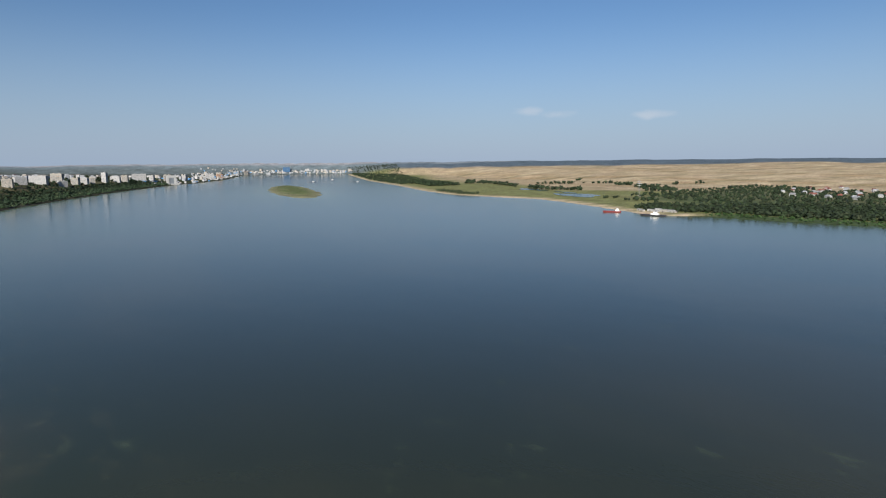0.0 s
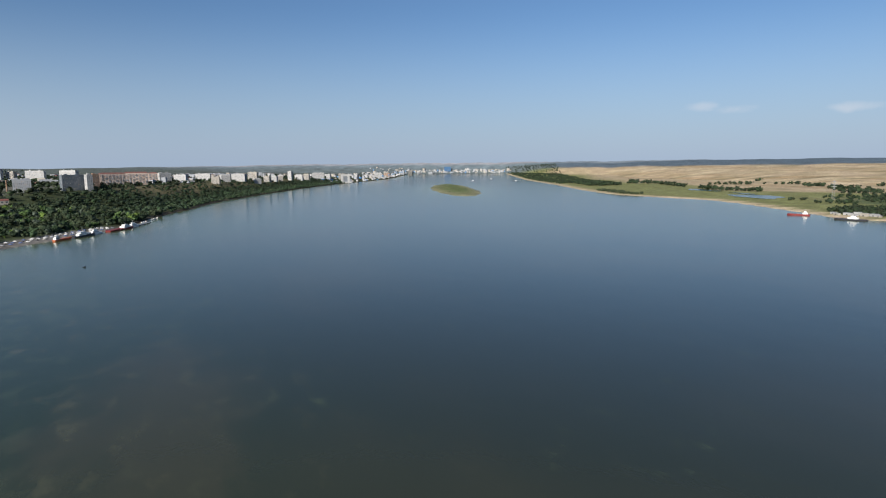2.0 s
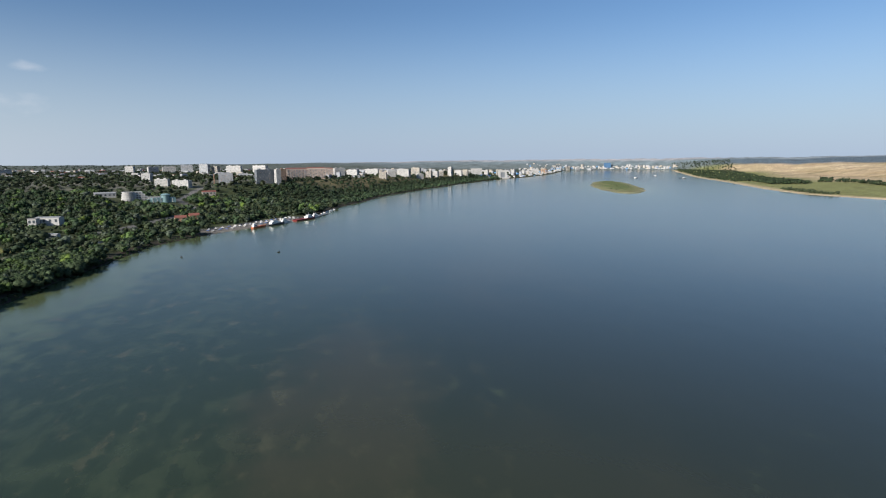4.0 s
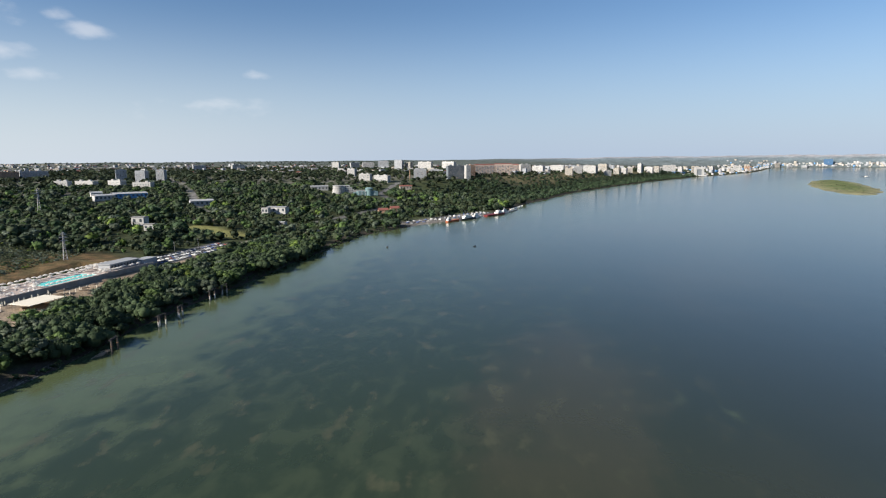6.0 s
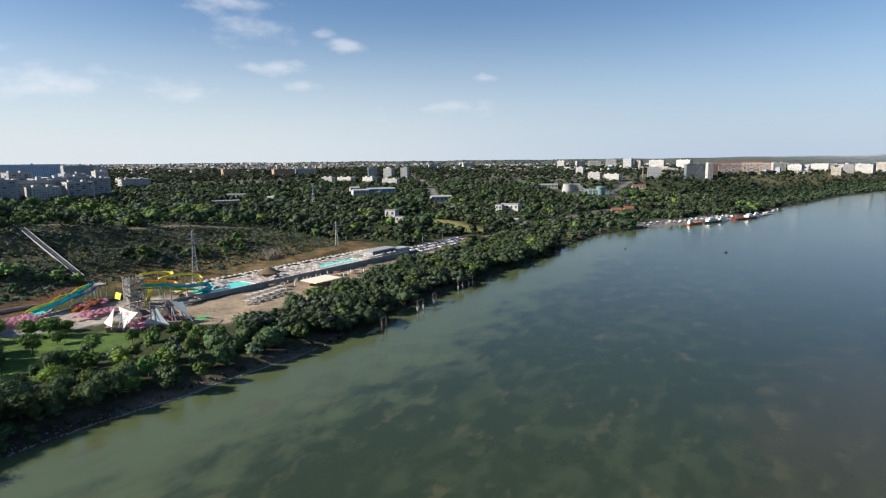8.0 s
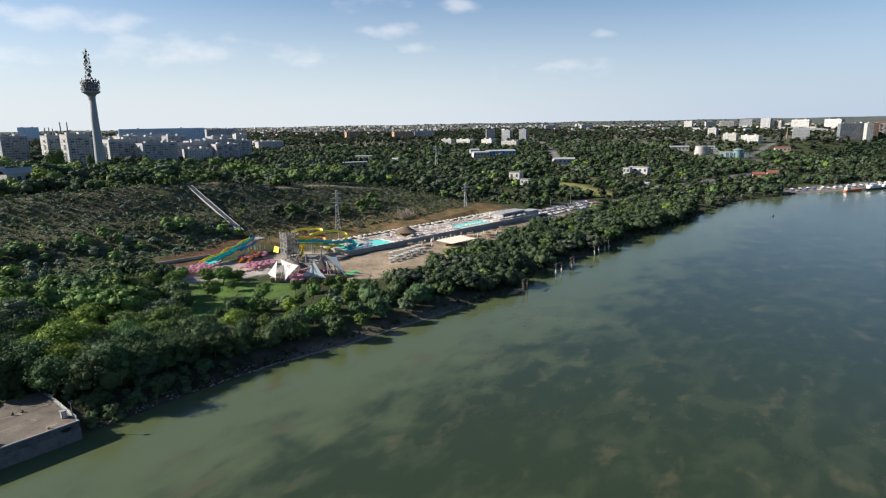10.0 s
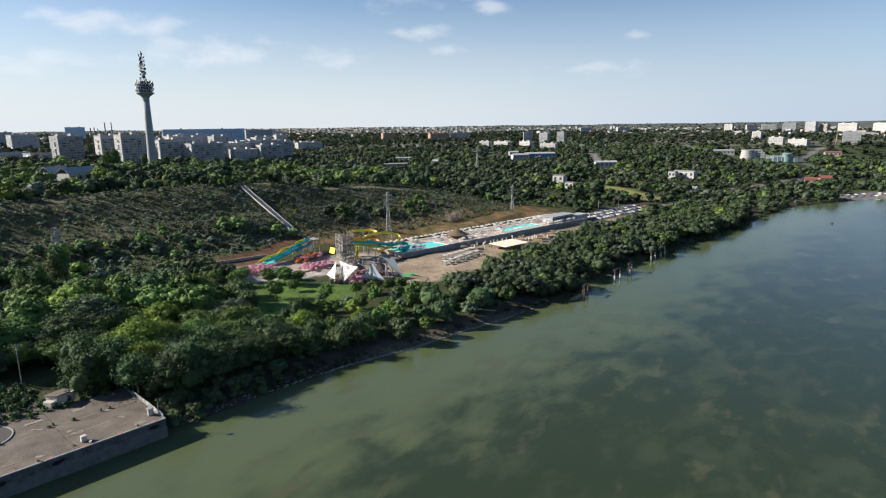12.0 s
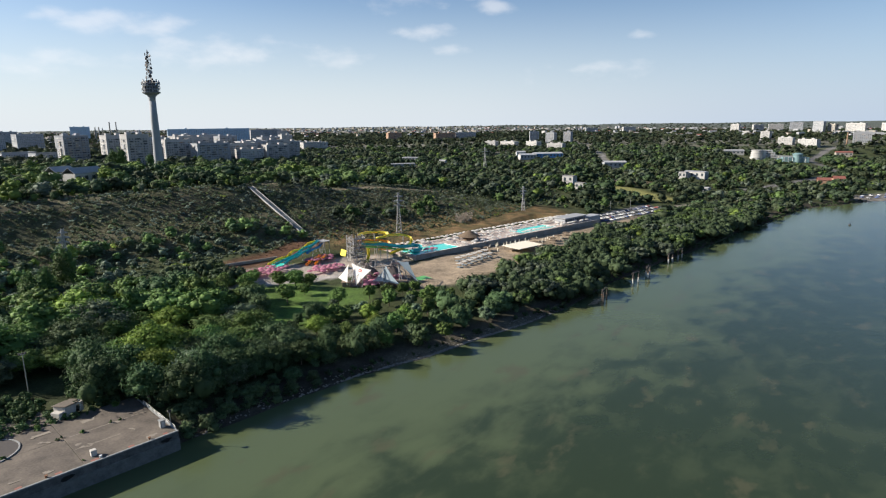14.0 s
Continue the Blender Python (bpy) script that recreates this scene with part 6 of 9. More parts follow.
    HOUSE_SPOTS.append((830, 28, 24))


def hall(x, y, w, dep, h, wall, roof_mat, label, turn=0.0, ridge=2.0):
    """A low gabled hall."""
    HOUSE_SPOTS.append((x, y, max(w, dep) * 0.5 + 4))
    r = math.hypot(x - HUB[0], y - HUB[1])
    HOUSE_SPOTS.append((x + (HUB[0] - x) * 22 / r, y + (HUB[1] - y) * 22 / r, max(w, dep) * 0.5))
    ob = empty("hall", pose(x, y, gz(x, y) - 0.6, 0, 0, face_yaw(x, y, turn)), label, "building")
    part("wall", boxes((-w / 2, -dep / 2, 0, w / 2, dep / 2, h)), wall, ob)
    bm = bmesh.new()
    for s in (-1, 1):
        v = [bm.verts.new(p) for p in ((-w / 2 - 0.5, s * (dep / 2 + 0.5), h), (w / 2 + 0.5, s * (dep / 2 + 0.5), h), (w / 2 + 0.5, 0, h + ridge), (-w / 2 - 0.5, 0, h + ridge),
                                      (-w / 2 - 0.5, s * (dep / 2 + 0.5), h + 0.3), (w / 2 + 0.5, s * (dep / 2 + 0.5), h + 0.3), (w / 2 + 0.5, 0, h + ridge + 0.3), (-w / 2 - 0.5, 0, h + ridge + 0.3))]
        for q in ((0, 1, 5, 4), (1, 2, 6, 5), (3, 0, 4, 7), (4, 5, 6, 7), (0, 3, 2, 1)):
            bm.faces.new([v[i] for i in q])
    part("roof", bm, roof_mat, ob)
    n = max(2, int(w / 6))
    for j in range(n):
        s = (j - (n - 1) / 2) * w / n
        part("window", boxes((s - 1.5, -dep / 2 - 0.06, h * 0.45, s + 1.5, -dep / 2 + 0.1, h * 0.8)), GLASS_DARK, ob)
    return ob


def halls():
    hall(705, 415, 52, 26, 8, PANEL[7], ROOF_GREY, "blue-walled warehouse with a pale sheet roof", 14)
    hall(668, 436, 30, 18, 9, PANEL[1], ROOF_GREY, "white-walled warehouse with a pale roof", 14)
    hall(693, 465, 17, 12, 10, PANEL[1], ROOF_GREY, "small white industrial house", 10)
    hall(641, 259, 34, 20, 9, PANEL[2], ROOF_GREY, "grey depot with a long window band", 8)
    hall(399, 218, 15, 11, 10, PANEL[1], ROOF_TAR, "white flat-roofed house on the hillside", -30, 0.4)
    hall(368, 188, 11, 9, 8, PANEL[1], ROOF_TAR, "small white house with flat roof", -30, 0.4)
    hall(580, 115, 28, 14, 10, PANEL[1], ROOF_GREY, "long low white restaurant among trees", -24, 0.8)
    hall(566, 128, 10, 10, 10, PANEL[1], ROOF_TAR, "white stair block of a restaurant", -24, 0.4)
    hall(478, 78, 15, 9, 5, PANEL[1], ROOF_GREY, "low white pavilion among trees", -24, 0.8)
    hall(479, 484, 11, 9, 8, PANEL[1], ROOF_GREY, "white house above the bluff", -26)
    hall(503, 574, 42, 12, 6, PANEL[1], ROOF_GREY, "long low pale-roofed shed", -20, 1.0)
    hall(393, 497, 40, 12, 4.5, PANEL[2], ROOF_GREY, "long low grey-roofed shed", 10, 1.0)
    hall(-84, 420, 26, 15, 9, PANEL[1], ROOF_GREY, "white two-storey house with a grey sheet roof", 34, 4.6)
    hall(-92, 446, 18, 13, 9, PANEL[1], ROOF_GREY, "white house with a grey sheet roof", 34, 4.4)
    hall(900, 140, 34, 14, 8, PANEL[1], ROOF_GREY, "white-walled building on the slope", 8)
    hall(1010, -20, 26, 14, 8, PANEL[0], ROOF_RED, "cream house with a red roof", 8)
    hall(640, -30, 15, 11, 6, PANEL[3], ROOF_RED, "riverside restaurant with a red roof", 8, 3.0)
    hall(668, -44, 14, 10, 6, PANEL[3], ROOF_RED, "small house with a steep red roof", 12, 3.4)


def small_houses():
    """Roofs of the old town and of the villages, too small and many to count."""
    rng = np.random.RandomState(31)
    V, F, mats, n = [], [], [], 0
    spots = scatter(rng, -900, 3400, -1700, 3900, 52, lambda x, y: (inland(x, y) > 330) & (np.hypot(x - HUB[0], y - HUB[1]) > 1900) & (np.hypot(x - HUB[0], y - HUB[1]) < 4600) & (rng.rand(len(x)) < 0.27) & (bearing(x, y) > np.where(np.hypot(x - HUB[0], y - HUB[1]) > 3300, -98, -112)))
    # terraces and mid-rise houses close behind the riverfront blocks
    behind = scatter(rng, 1550, 2750, -1250, 500, 40, lambda x, y: (inland(x, y) > 215) & (inland(x, y) < 520) & clear_of_houses(x, y) & (rng.rand(len(x)) < 0.55))
    zs = ground_height(*np.concatenate([spots, behind]).T)
    for k, ((x, y), z) in enumerate(zip(np.concatenate([spots, behind]), zs)):
        w, d, h = rng.uniform(9, 26), rng.uniform(8, 13), rng.choice([4.5, 6.5, 9.0, 13.0], p=[0.35, 0.3, 0.2, 0.15])
        if k >= len(spots):
            w, h = rng.uniform(10, 30), rng.choice([6.0, 8.0, 11.0, 15.0, 18.0])
        r = rng.uniform(1.5, 3.5) if h < 8 else 0.5
        a = rng.uniform(0, 3.14)
        p = np.array([(-w, -d, -3), (w, -d, -3), (w, d, -3), (-w, d, -3), (-w, -d, 2 * h), (w, -d, 2 * h), (w, d, 2 * h), (-w, d, 2 * h), (-w * 0.7, 0, 2 * (h + r)), (w * 0.7, 0, 2 * (h + r))]) / 2
        V.append(np.stack([p[:, 0] * math.cos(a) - p[:, 1] * math.sin(a) + x, p[:, 0] * math.sin(a) + p[:, 1] * math.cos(a) + y, p[:, 2] + z], 1))
        wall, roof = rng.choice(3, p=[0.14, 0.3, 0.56]), 3 + rng.choice(3, p=[0.4, 0.35, 0.25])
        for q, m in (((0, 1, 5, 4), wall), ((1, 2, 6, 5), wall), ((2, 3, 7, 6), wall), ((3, 0, 4, 7), wall), ((4, 5, 9, 8), roof), ((6, 7, 8, 9), roof), ((5, 6, 9, 9), roof), ((7, 4, 8, 8), roof)):
            F.append([i + n for i in q])
            mats.append(m)
        n += 10
    me = bpy.data.meshes.new("town_houses")
    me.from_pydata(np.concatenate(V).tolist(), [], [f if f[2] != f[3] else f[:3] for f in F])
    for m in (PANEL[1], PANEL[0], PANEL[2], ROOF_RED, ROOF_GREY, ROOF_TAR):
        me.materials.append(m)
    me.polygons.foreach_set("material_index", np.array(mats, np.int32))
    me.update()
    tagged(new("town_houses", me), "small pale houses with red and grey roofs", "houses", "", "stuff")


def waterfront_houses():
    """Pale harbour sheds and houses along the far waterfront, too small to count."""
    rng = np.random.RandomState(37)
    V, F, mats, n = [], [], [], 0
    spots = scatter(rng, 2600, 4300, -2700, -900, 34, lambda x, y: (inland(x, y) > 12) & (inland(x, y) < 300) & (np.hypot(x - HUB[0], y - HUB[1]) < 4700) & (rng.rand(len(x)) < 0.42))
    # the port round the river's far bend
    turn, away = np.radians(rng.uniform(-126.5, -112, 420)), rng.uniform(4608, 4690, 420)
    port = np.stack([HUB[0] - np.sin(turn) * away, HUB[1] + np.cos(turn) * away], 1)
    spots = np.concatenate([spots, port[(ground_height(port[:, 0], port[:, 1]) > 0.8 + far_reach(port[:, 0], port[:, 1])) & (ground_height(port[:, 0], port[:, 1]) < 48)]])
    for (x, y), z in zip(spots, ground_height(spots[:, 0], spots[:, 1])):
        w, d, h, a = rng.uniform(7, 22), rng.uniform(7, 13), rng.choice([4.0, 6.5, 9.5, 15.0], p=[0.45, 0.3, 0.17, 0.08]), rng.uniform(0, 3.14)
        p = np.array([(-w, -d, -6), (w, -d, -6), (w, d, -6), (-w, d, -6), (-w, -d, 2 * h), (w, -d, 2 * h), (w, d, 2 * h), (-w, d, 2 * h)]) / 2
        V.append(np.stack([p[:, 0] * math.cos(a) - p[:, 1] * math.sin(a) + x, p[:, 0] * math.sin(a) + p[:, 1] * math.cos(a) + y, p[:, 2] + z], 1))
        wall = rng.choice(4, p=[0.2, 0.34, 0.4, 0.06])
        for q, m in (((0, 1, 5, 4), wall), ((1, 2, 6, 5), wall), ((2, 3, 7, 6), wall), ((3, 0, 4, 7), wall), ((4, 5, 6, 7), 4 + rng.choice(2))):
            F.append([i + n for i in q])
            mats.append(m)
        n += 8
    me = mesh_from("waterfront_houses", np.concatenate(V), F, PANEL[1])
    for m in (PANEL[0], PANEL[2], PANEL[7], ROOF_RED, ROOF_GREY):
        me.materials.append(m)
    me.polygons.foreach_set("material_index", np.array(mats, np.int32))
    tagged(new("waterfront_houses", me), "pale harbour sheds and houses on the far waterfront", "houses", "", "stuff")


def village_house(seed, label):
    rng = random.Random(seed)
    ob = empty("village_house", Matrix(), label, "house", "houses of the far village")
    w, d, h = rng.uniform(9, 13), 8.0, rng.uniform(3.6, 4.6)
    part("wall", boxes((-w / 2, -d / 2, -0.4, w / 2, d / 2, h)), PANEL[1 if seed % 3 else 0], ob)
    bm = bmesh.new()
    v = [bm.verts.new(p) for p in ((-w / 2 - 0.6, -d / 2 - 0.6, h), (w / 2 + 0.6, -d / 2 - 0.6, h), (w / 2 + 0.6, d / 2 + 0.6, h), (-w / 2 - 0.6, d / 2 + 0.6, h), (-w / 2 + 1.5, 0, h + 3.6), (w / 2 - 1.5, 0, h + 3.6))]
    for q in ((0, 1, 5, 4), (1, 2, 5), (2, 3, 4, 5), (3, 0, 4), (3, 2, 1, 0)):
        bm.faces.new([v[i] for i in q])
    part("roof", bm, ROOF_RED if seed % 2 else ROOF_GREY, ob)
    for s in (-0.25, 0.25):
        part("window", boxes((w * s - 0.7, -d / 2 - 0.05, 1.2, w * s + 0.7, -d / 2 + 0.1, 2.6)), GLASS_DARK, ob)
    return ob


def far_village():
    rng = np.random.RandomState(5)
    kinds = [village_house(1, "white village house with a red tiled roof"), village_house(2, "white village house with a grey roof"), village_house(3, "cream village house with a red tiled roof"), village_house(4, "white village house with a pale grey roof")]
    spots = scatter(rng, -520, 300, -2560, -1840, 58, lambda x, y: (rng.rand(len(x)) < 0.6) & (inland_right(x, y) > 560 + 0.6 * np.clip(x, 0, 400)))
    for k, (x, y) in enumerate(spots):
        m = pose(x, y, gz(x, y) + 0.2, 0, 0, rng.uniform(-40, 40) + 180) @ Matrix.Diagonal((1.1, 1.1, 1.1, 1))
        ob = kinds[k] if k < 4 else copy_thing(kinds[rng.randint(4)], Matrix())
        ob.matrix_world = m


def chimneys_and_cranes():
    for x, y, h in ((858, 2590, 70), (884, 2588, 70), (812, 2585, 52), (795, 2580, 50), (828, 2590, 46)):
        bm = bmesh.new()
        lathe(bm, [(3.4, -2), (2.6, h * 0.5), (2.1, h), (2.1, h + 0.3)], 12)
        whole("chimney", bm, CONCRETE, pose(x, y, gz(x, y)), "tall thin concrete factory chimney", "chimney", "factory chimneys", smooth_shade=True)
    block(740, 2590, 70, 40, 52, 8, face_yaw(730, 2590, 0), "factory", "large blue factory hall on the horizon", pitch=8, storey=9)
    bm = bmesh.new()
    lathe(bm, [(1.5, 0), (1.2, 12), (1.0, 24), (1.2, 24.2), (1.2, 25)], 12)
    whole("chimney", bm, PANEL[3], pose(1180, -10, gz(1180, -10)), "brown brick chimney beside flats", "chimney", smooth_shade=True)
    turn = radians(-119.4)
    x, y = HUB[0] - math.sin(turn) * 4635, HUB[1] + math.cos(turn) * 4635
    block(x, y, 50, 26, 34, 9, face_yaw(x, y, 8), "dock_hall", "tall blue ship-building hall at the port", pitch=9, storey=8)
    rng = random.Random(3)
    for k in range(9):
        x = 3120 + k * 88 + rng.uniform(-20, 20)
        y = float(shore_left(x)) + 20
        ob = empty("port_crane", pose(x, y, max(0.5, gz(x, y)) - 0.5, 0, 0, rng.uniform(0, 360)), "grey harbour crane with a raised jib", "crane", "harbour cranes")
        bm = bmesh.new()
        for sx in (-4, 4):
            for sy in (-4, 4):
                tube(bm, [(sx, sy, 0), (sx * 0.4, sy * 0.4, 18)], 0.6, 5)
        part("portal", bm, STEEL, ob)
        part("cab", boxes((-3, -4, 18, 3, 3, 24)), PANEL[7], ob)
        bm = bmesh.new()
        tube(bm, [(0, -2, 22), (0, -24, 46)], [1.0, 0.5], 5)
        tube(bm, [(0, 2, 24), (0, 0, 34), (0, -24, 46)], 0.35, 4)
        part("jib", bm, STEEL, ob)


# ---- waterpark on the bank ----
PARK = pose(5, 134, 0, 0, 0, -10)
DECK = 8.4
PAVING = worn("pale_paving", (0.396, 0.333, 0.293), (0.285, 0.23, 0.198), 0.8, size=3.0, fine=0.4)
PLASTIC_YELLOW = worn("yellow_fibreglass", (0.62, 0.52, 0.05), (0.5, 0.4, 0.05), 0.35, size=2.0, amount=0.4)
PLASTIC_TEAL = worn("teal_fibreglass", (0.03, 0.36, 0.38), (0.03, 0.26, 0.28), 0.35, size=2.0, amount=0.4)
PLASTIC_ORANGE = worn("orange_fibreglass", (0.7, 0.3, 0.03), (0.5, 0.22, 0.03), 0.35, size=2.0, amount=0.4)
PLASTIC_GREEN = worn("green_fibreglass", (0.12, 0.4, 0.1), (0.08, 0.3, 0.08), 0.35, size=2.0, amount=0.4)
PLASTIC_BLUE = worn("blue_fibreglass", (0.06, 0.3, 0.5), (0.05, 0.22, 0.38), 0.35, size=2.0, amount=0.4)
FABRIC_WHITE = worn("white_canvas", (0.731, 0.714, 0.68), (0.612, 0.595, 0.561), 0.8, size=1.5, fine=0.2, amount=0.4)
FABRIC_GREY = worn("grey_canvas", (0.36, 0.42, 0.46), (0.26, 0.31, 0.34), 0.8, size=1.5, fine=0.2, amount=0.4)
FABRIC_PINK = worn("pink_canvas", (0.58, 0.26, 0.35), (0.42, 0.17, 0.25), 0.8, size=1.5, fine=0.2, amount=0.5, vary=0.25)
FABRIC_CREAM = worn("cream_canvas", (0.8, 0.74, 0.6), (0.66, 0.6, 0.5), 0.8, size=1.5, fine=0.2, amount=0.4)
SAIL_WHITE = worn("white_sailcloth", (0.792, 0.774, 0.748), (0.704, 0.686, 0.66), 0.7, size=2.5, fine=0.3, amount=0.4)
SAIL_GREY = worn("slate_sailcloth", (0.42, 0.5, 0.55), (0.34, 0.42, 0.46), 0.7, size=2.5, fine=0.3, amount=0.4)
SHADE_NET = worn("brown_shade_net", (0.24, 0.2, 0.185), (0.17, 0.145, 0.135), 0.9, size=1.5, fine=0.2)
for cloth, share in ((FABRIC_WHITE, 0.55), (FABRIC_GREY, 0.5), (FABRIC_PINK, 0.5), (FABRIC_CREAM, 0.15), (SAIL_WHITE, 0.45), (SAIL_GREY, 0.45), (SHADE_NET, 0.5)):
    canvas_light(cloth, share)
THATCH = worn("reed_thatch", (0.14, 0.1, 0.065), (0.07, 0.05, 0.035), 0.95, size=0.8, fine=0.08, bump=0.05)
DARK_WOOD = worn("dark_stained_wood", (0.09, 0.07, 0.055), (0.05, 0.04, 0.03), 0.7, size=1.0, fine=0.1)
WOOD = worn("weathered_wood", (0.26, 0.19, 0.13), (0.14, 0.1, 0.07), 0.8, size=1.0, fine=0.1)
POOL_WATER = material("pool_water", (0.08, 0.6, 0.5), 0.06, 0, 0.5)
POOL_TILE = worn("pool_tile", (0.35, 0.62, 0.62), (0.28, 0.52, 0.54), 0.4, size=1.5)
DARK_RED = worn("red_paint", (0.5, 0.06, 0.04), (0.3, 0.05, 0.04), 0.55, size=2.0)
ASPHALT = worn("asphalt", (0.07, 0.07, 0.07), (0.045, 0.045, 0.045), 0.9, size=5.0, fine=0.3)


def at_park(x, y, z=None, turn=0.0):
    p = PARK @ Vector((x, y, 0))
    return pose(p.x, p.y, gz(p.x, p.y) if z is None else z, 0, 0, -10 + turn)


def umbrella(canvas, label, group, seed=0, r=1.7, h=2.5):
    ob = empty("parasol", Matrix(), label, "parasol", group)
    bm = bmesh.new()
    tube(bm, [(0, 0, 0), (0, 0, h + 0.35)], 0.05, 6)
    part("pole", bm, STEEL, ob)
    bm = bmesh.new()
    tip, low = bm.verts.new((0, 0, h + 0.55)), []
    for k in range(8):
        a = k * math.pi / 4 + 0.2
        low.append((bm.verts.new((r * math.cos(a), r * math.sin(a), h - 0.1)), bm.verts.new((r * math.cos(a), r * math.sin(a), h - 0.38))))
    for k in range(8):
        a, b = low[k], low[(k + 1) % 8]
        bm.faces.new((a[0], b[0], tip))
        bm.faces.new((a[1], b[1], b[0], a[0]))
    part("canopy", bm, canvas, ob)
    bm = bmesh.new()
    lathe(bm, [(0.4, 0), (0.4, 0.12), (0.1, 0.2)], 10)
    part("foot", bm, CONCRETE, ob)
    return ob


def lounger():
    ob = empty("sun_lounger", Matrix(), "white sun lounger on the pool terrace", "lounger", "loungers on the terrace")
    part("frame", boxes((-0.32, -0.95, 0.28, 0.32, 0.4, 0.36)), WHITE_PAINT, ob)
    bm = boxes((-0.32, 0.0, 0.0, 0.32, 0.7, 0.08))
    bmesh.ops.transform(bm, matrix=pose(0, 0.4, 0.3, 38), verts=bm.verts)
    part("backrest", bm, WHITE_PAINT, ob)
    for sx in (-0.28, 0.28):
        for sy in (-0.8, 0.3):
            part("leg", boxes((sx - 0.03, sy - 0.03, 0, sx + 0.03, sy + 0.03, 0.28)), WHITE_PAINT, ob)
    return ob


def put(ob, m, used):
    """The first placing moves the thing itself, later ones copy it."""
    if ob in used:
        ob = copy_thing(ob, m)
    used.add(ob)
    ob.matrix_world = m
    return ob


def trough(points, r, walls=0.6, sides=9, closed=False):
    """A water slide: a thick half pipe (or whole pipe) swept along a smooth line."""
    pts = [Vector(p) for p in points]
    dense = []
    for i in range(len(pts) - 1):
        p0, p1, p2, p3 = pts[max(i - 1, 0)], pts[i], pts[i + 1], pts[min(i + 2, len(pts) - 1)]
        for k in range(5):
            t = k / 5
            dense.append(0.5 * ((2 * p1) + (p2 - p0) * t + (2 * p0 - 5 * p1 + 4 * p2 - p3) * t * t + (3 * p1 - p0 - 3 * p2 + p3) * t ** 3))
    dense.append(pts[-1])
    bm = bmesh.new()
    rings = []
    for i, p in enumerate(dense):
        way = (dense[min(i + 1, len(dense) - 1)] - dense[max(i - 1, 0)]).normalized()
        side = way.cross(Vector((0, 0, 1))).normalized()
        up = side.cross(way)
        span = math.pi * (1 + walls * 0.5) if not closed else 2 * math.pi
        angles = [math.pi * 1.5 - span / 2 + span * k / (sides - 1) for k in range(sides)]
        ring = [p + (side * math.cos(a) + up * math.sin(a)) * r for a in angles] + [p + (side * math.cos(a) + up * math.sin(a)) * (r - 0.09) for a in reversed(angles)]
        rings.append([bm.verts.new(q) for q in ring])
    for a, b in zip(rings, rings[1:]):
        n = len(a)
        for k in range(n):
            bm.faces.new((a[k], a[(k + 1) % n], b[(k + 1) % n], b[k]))
    return bm


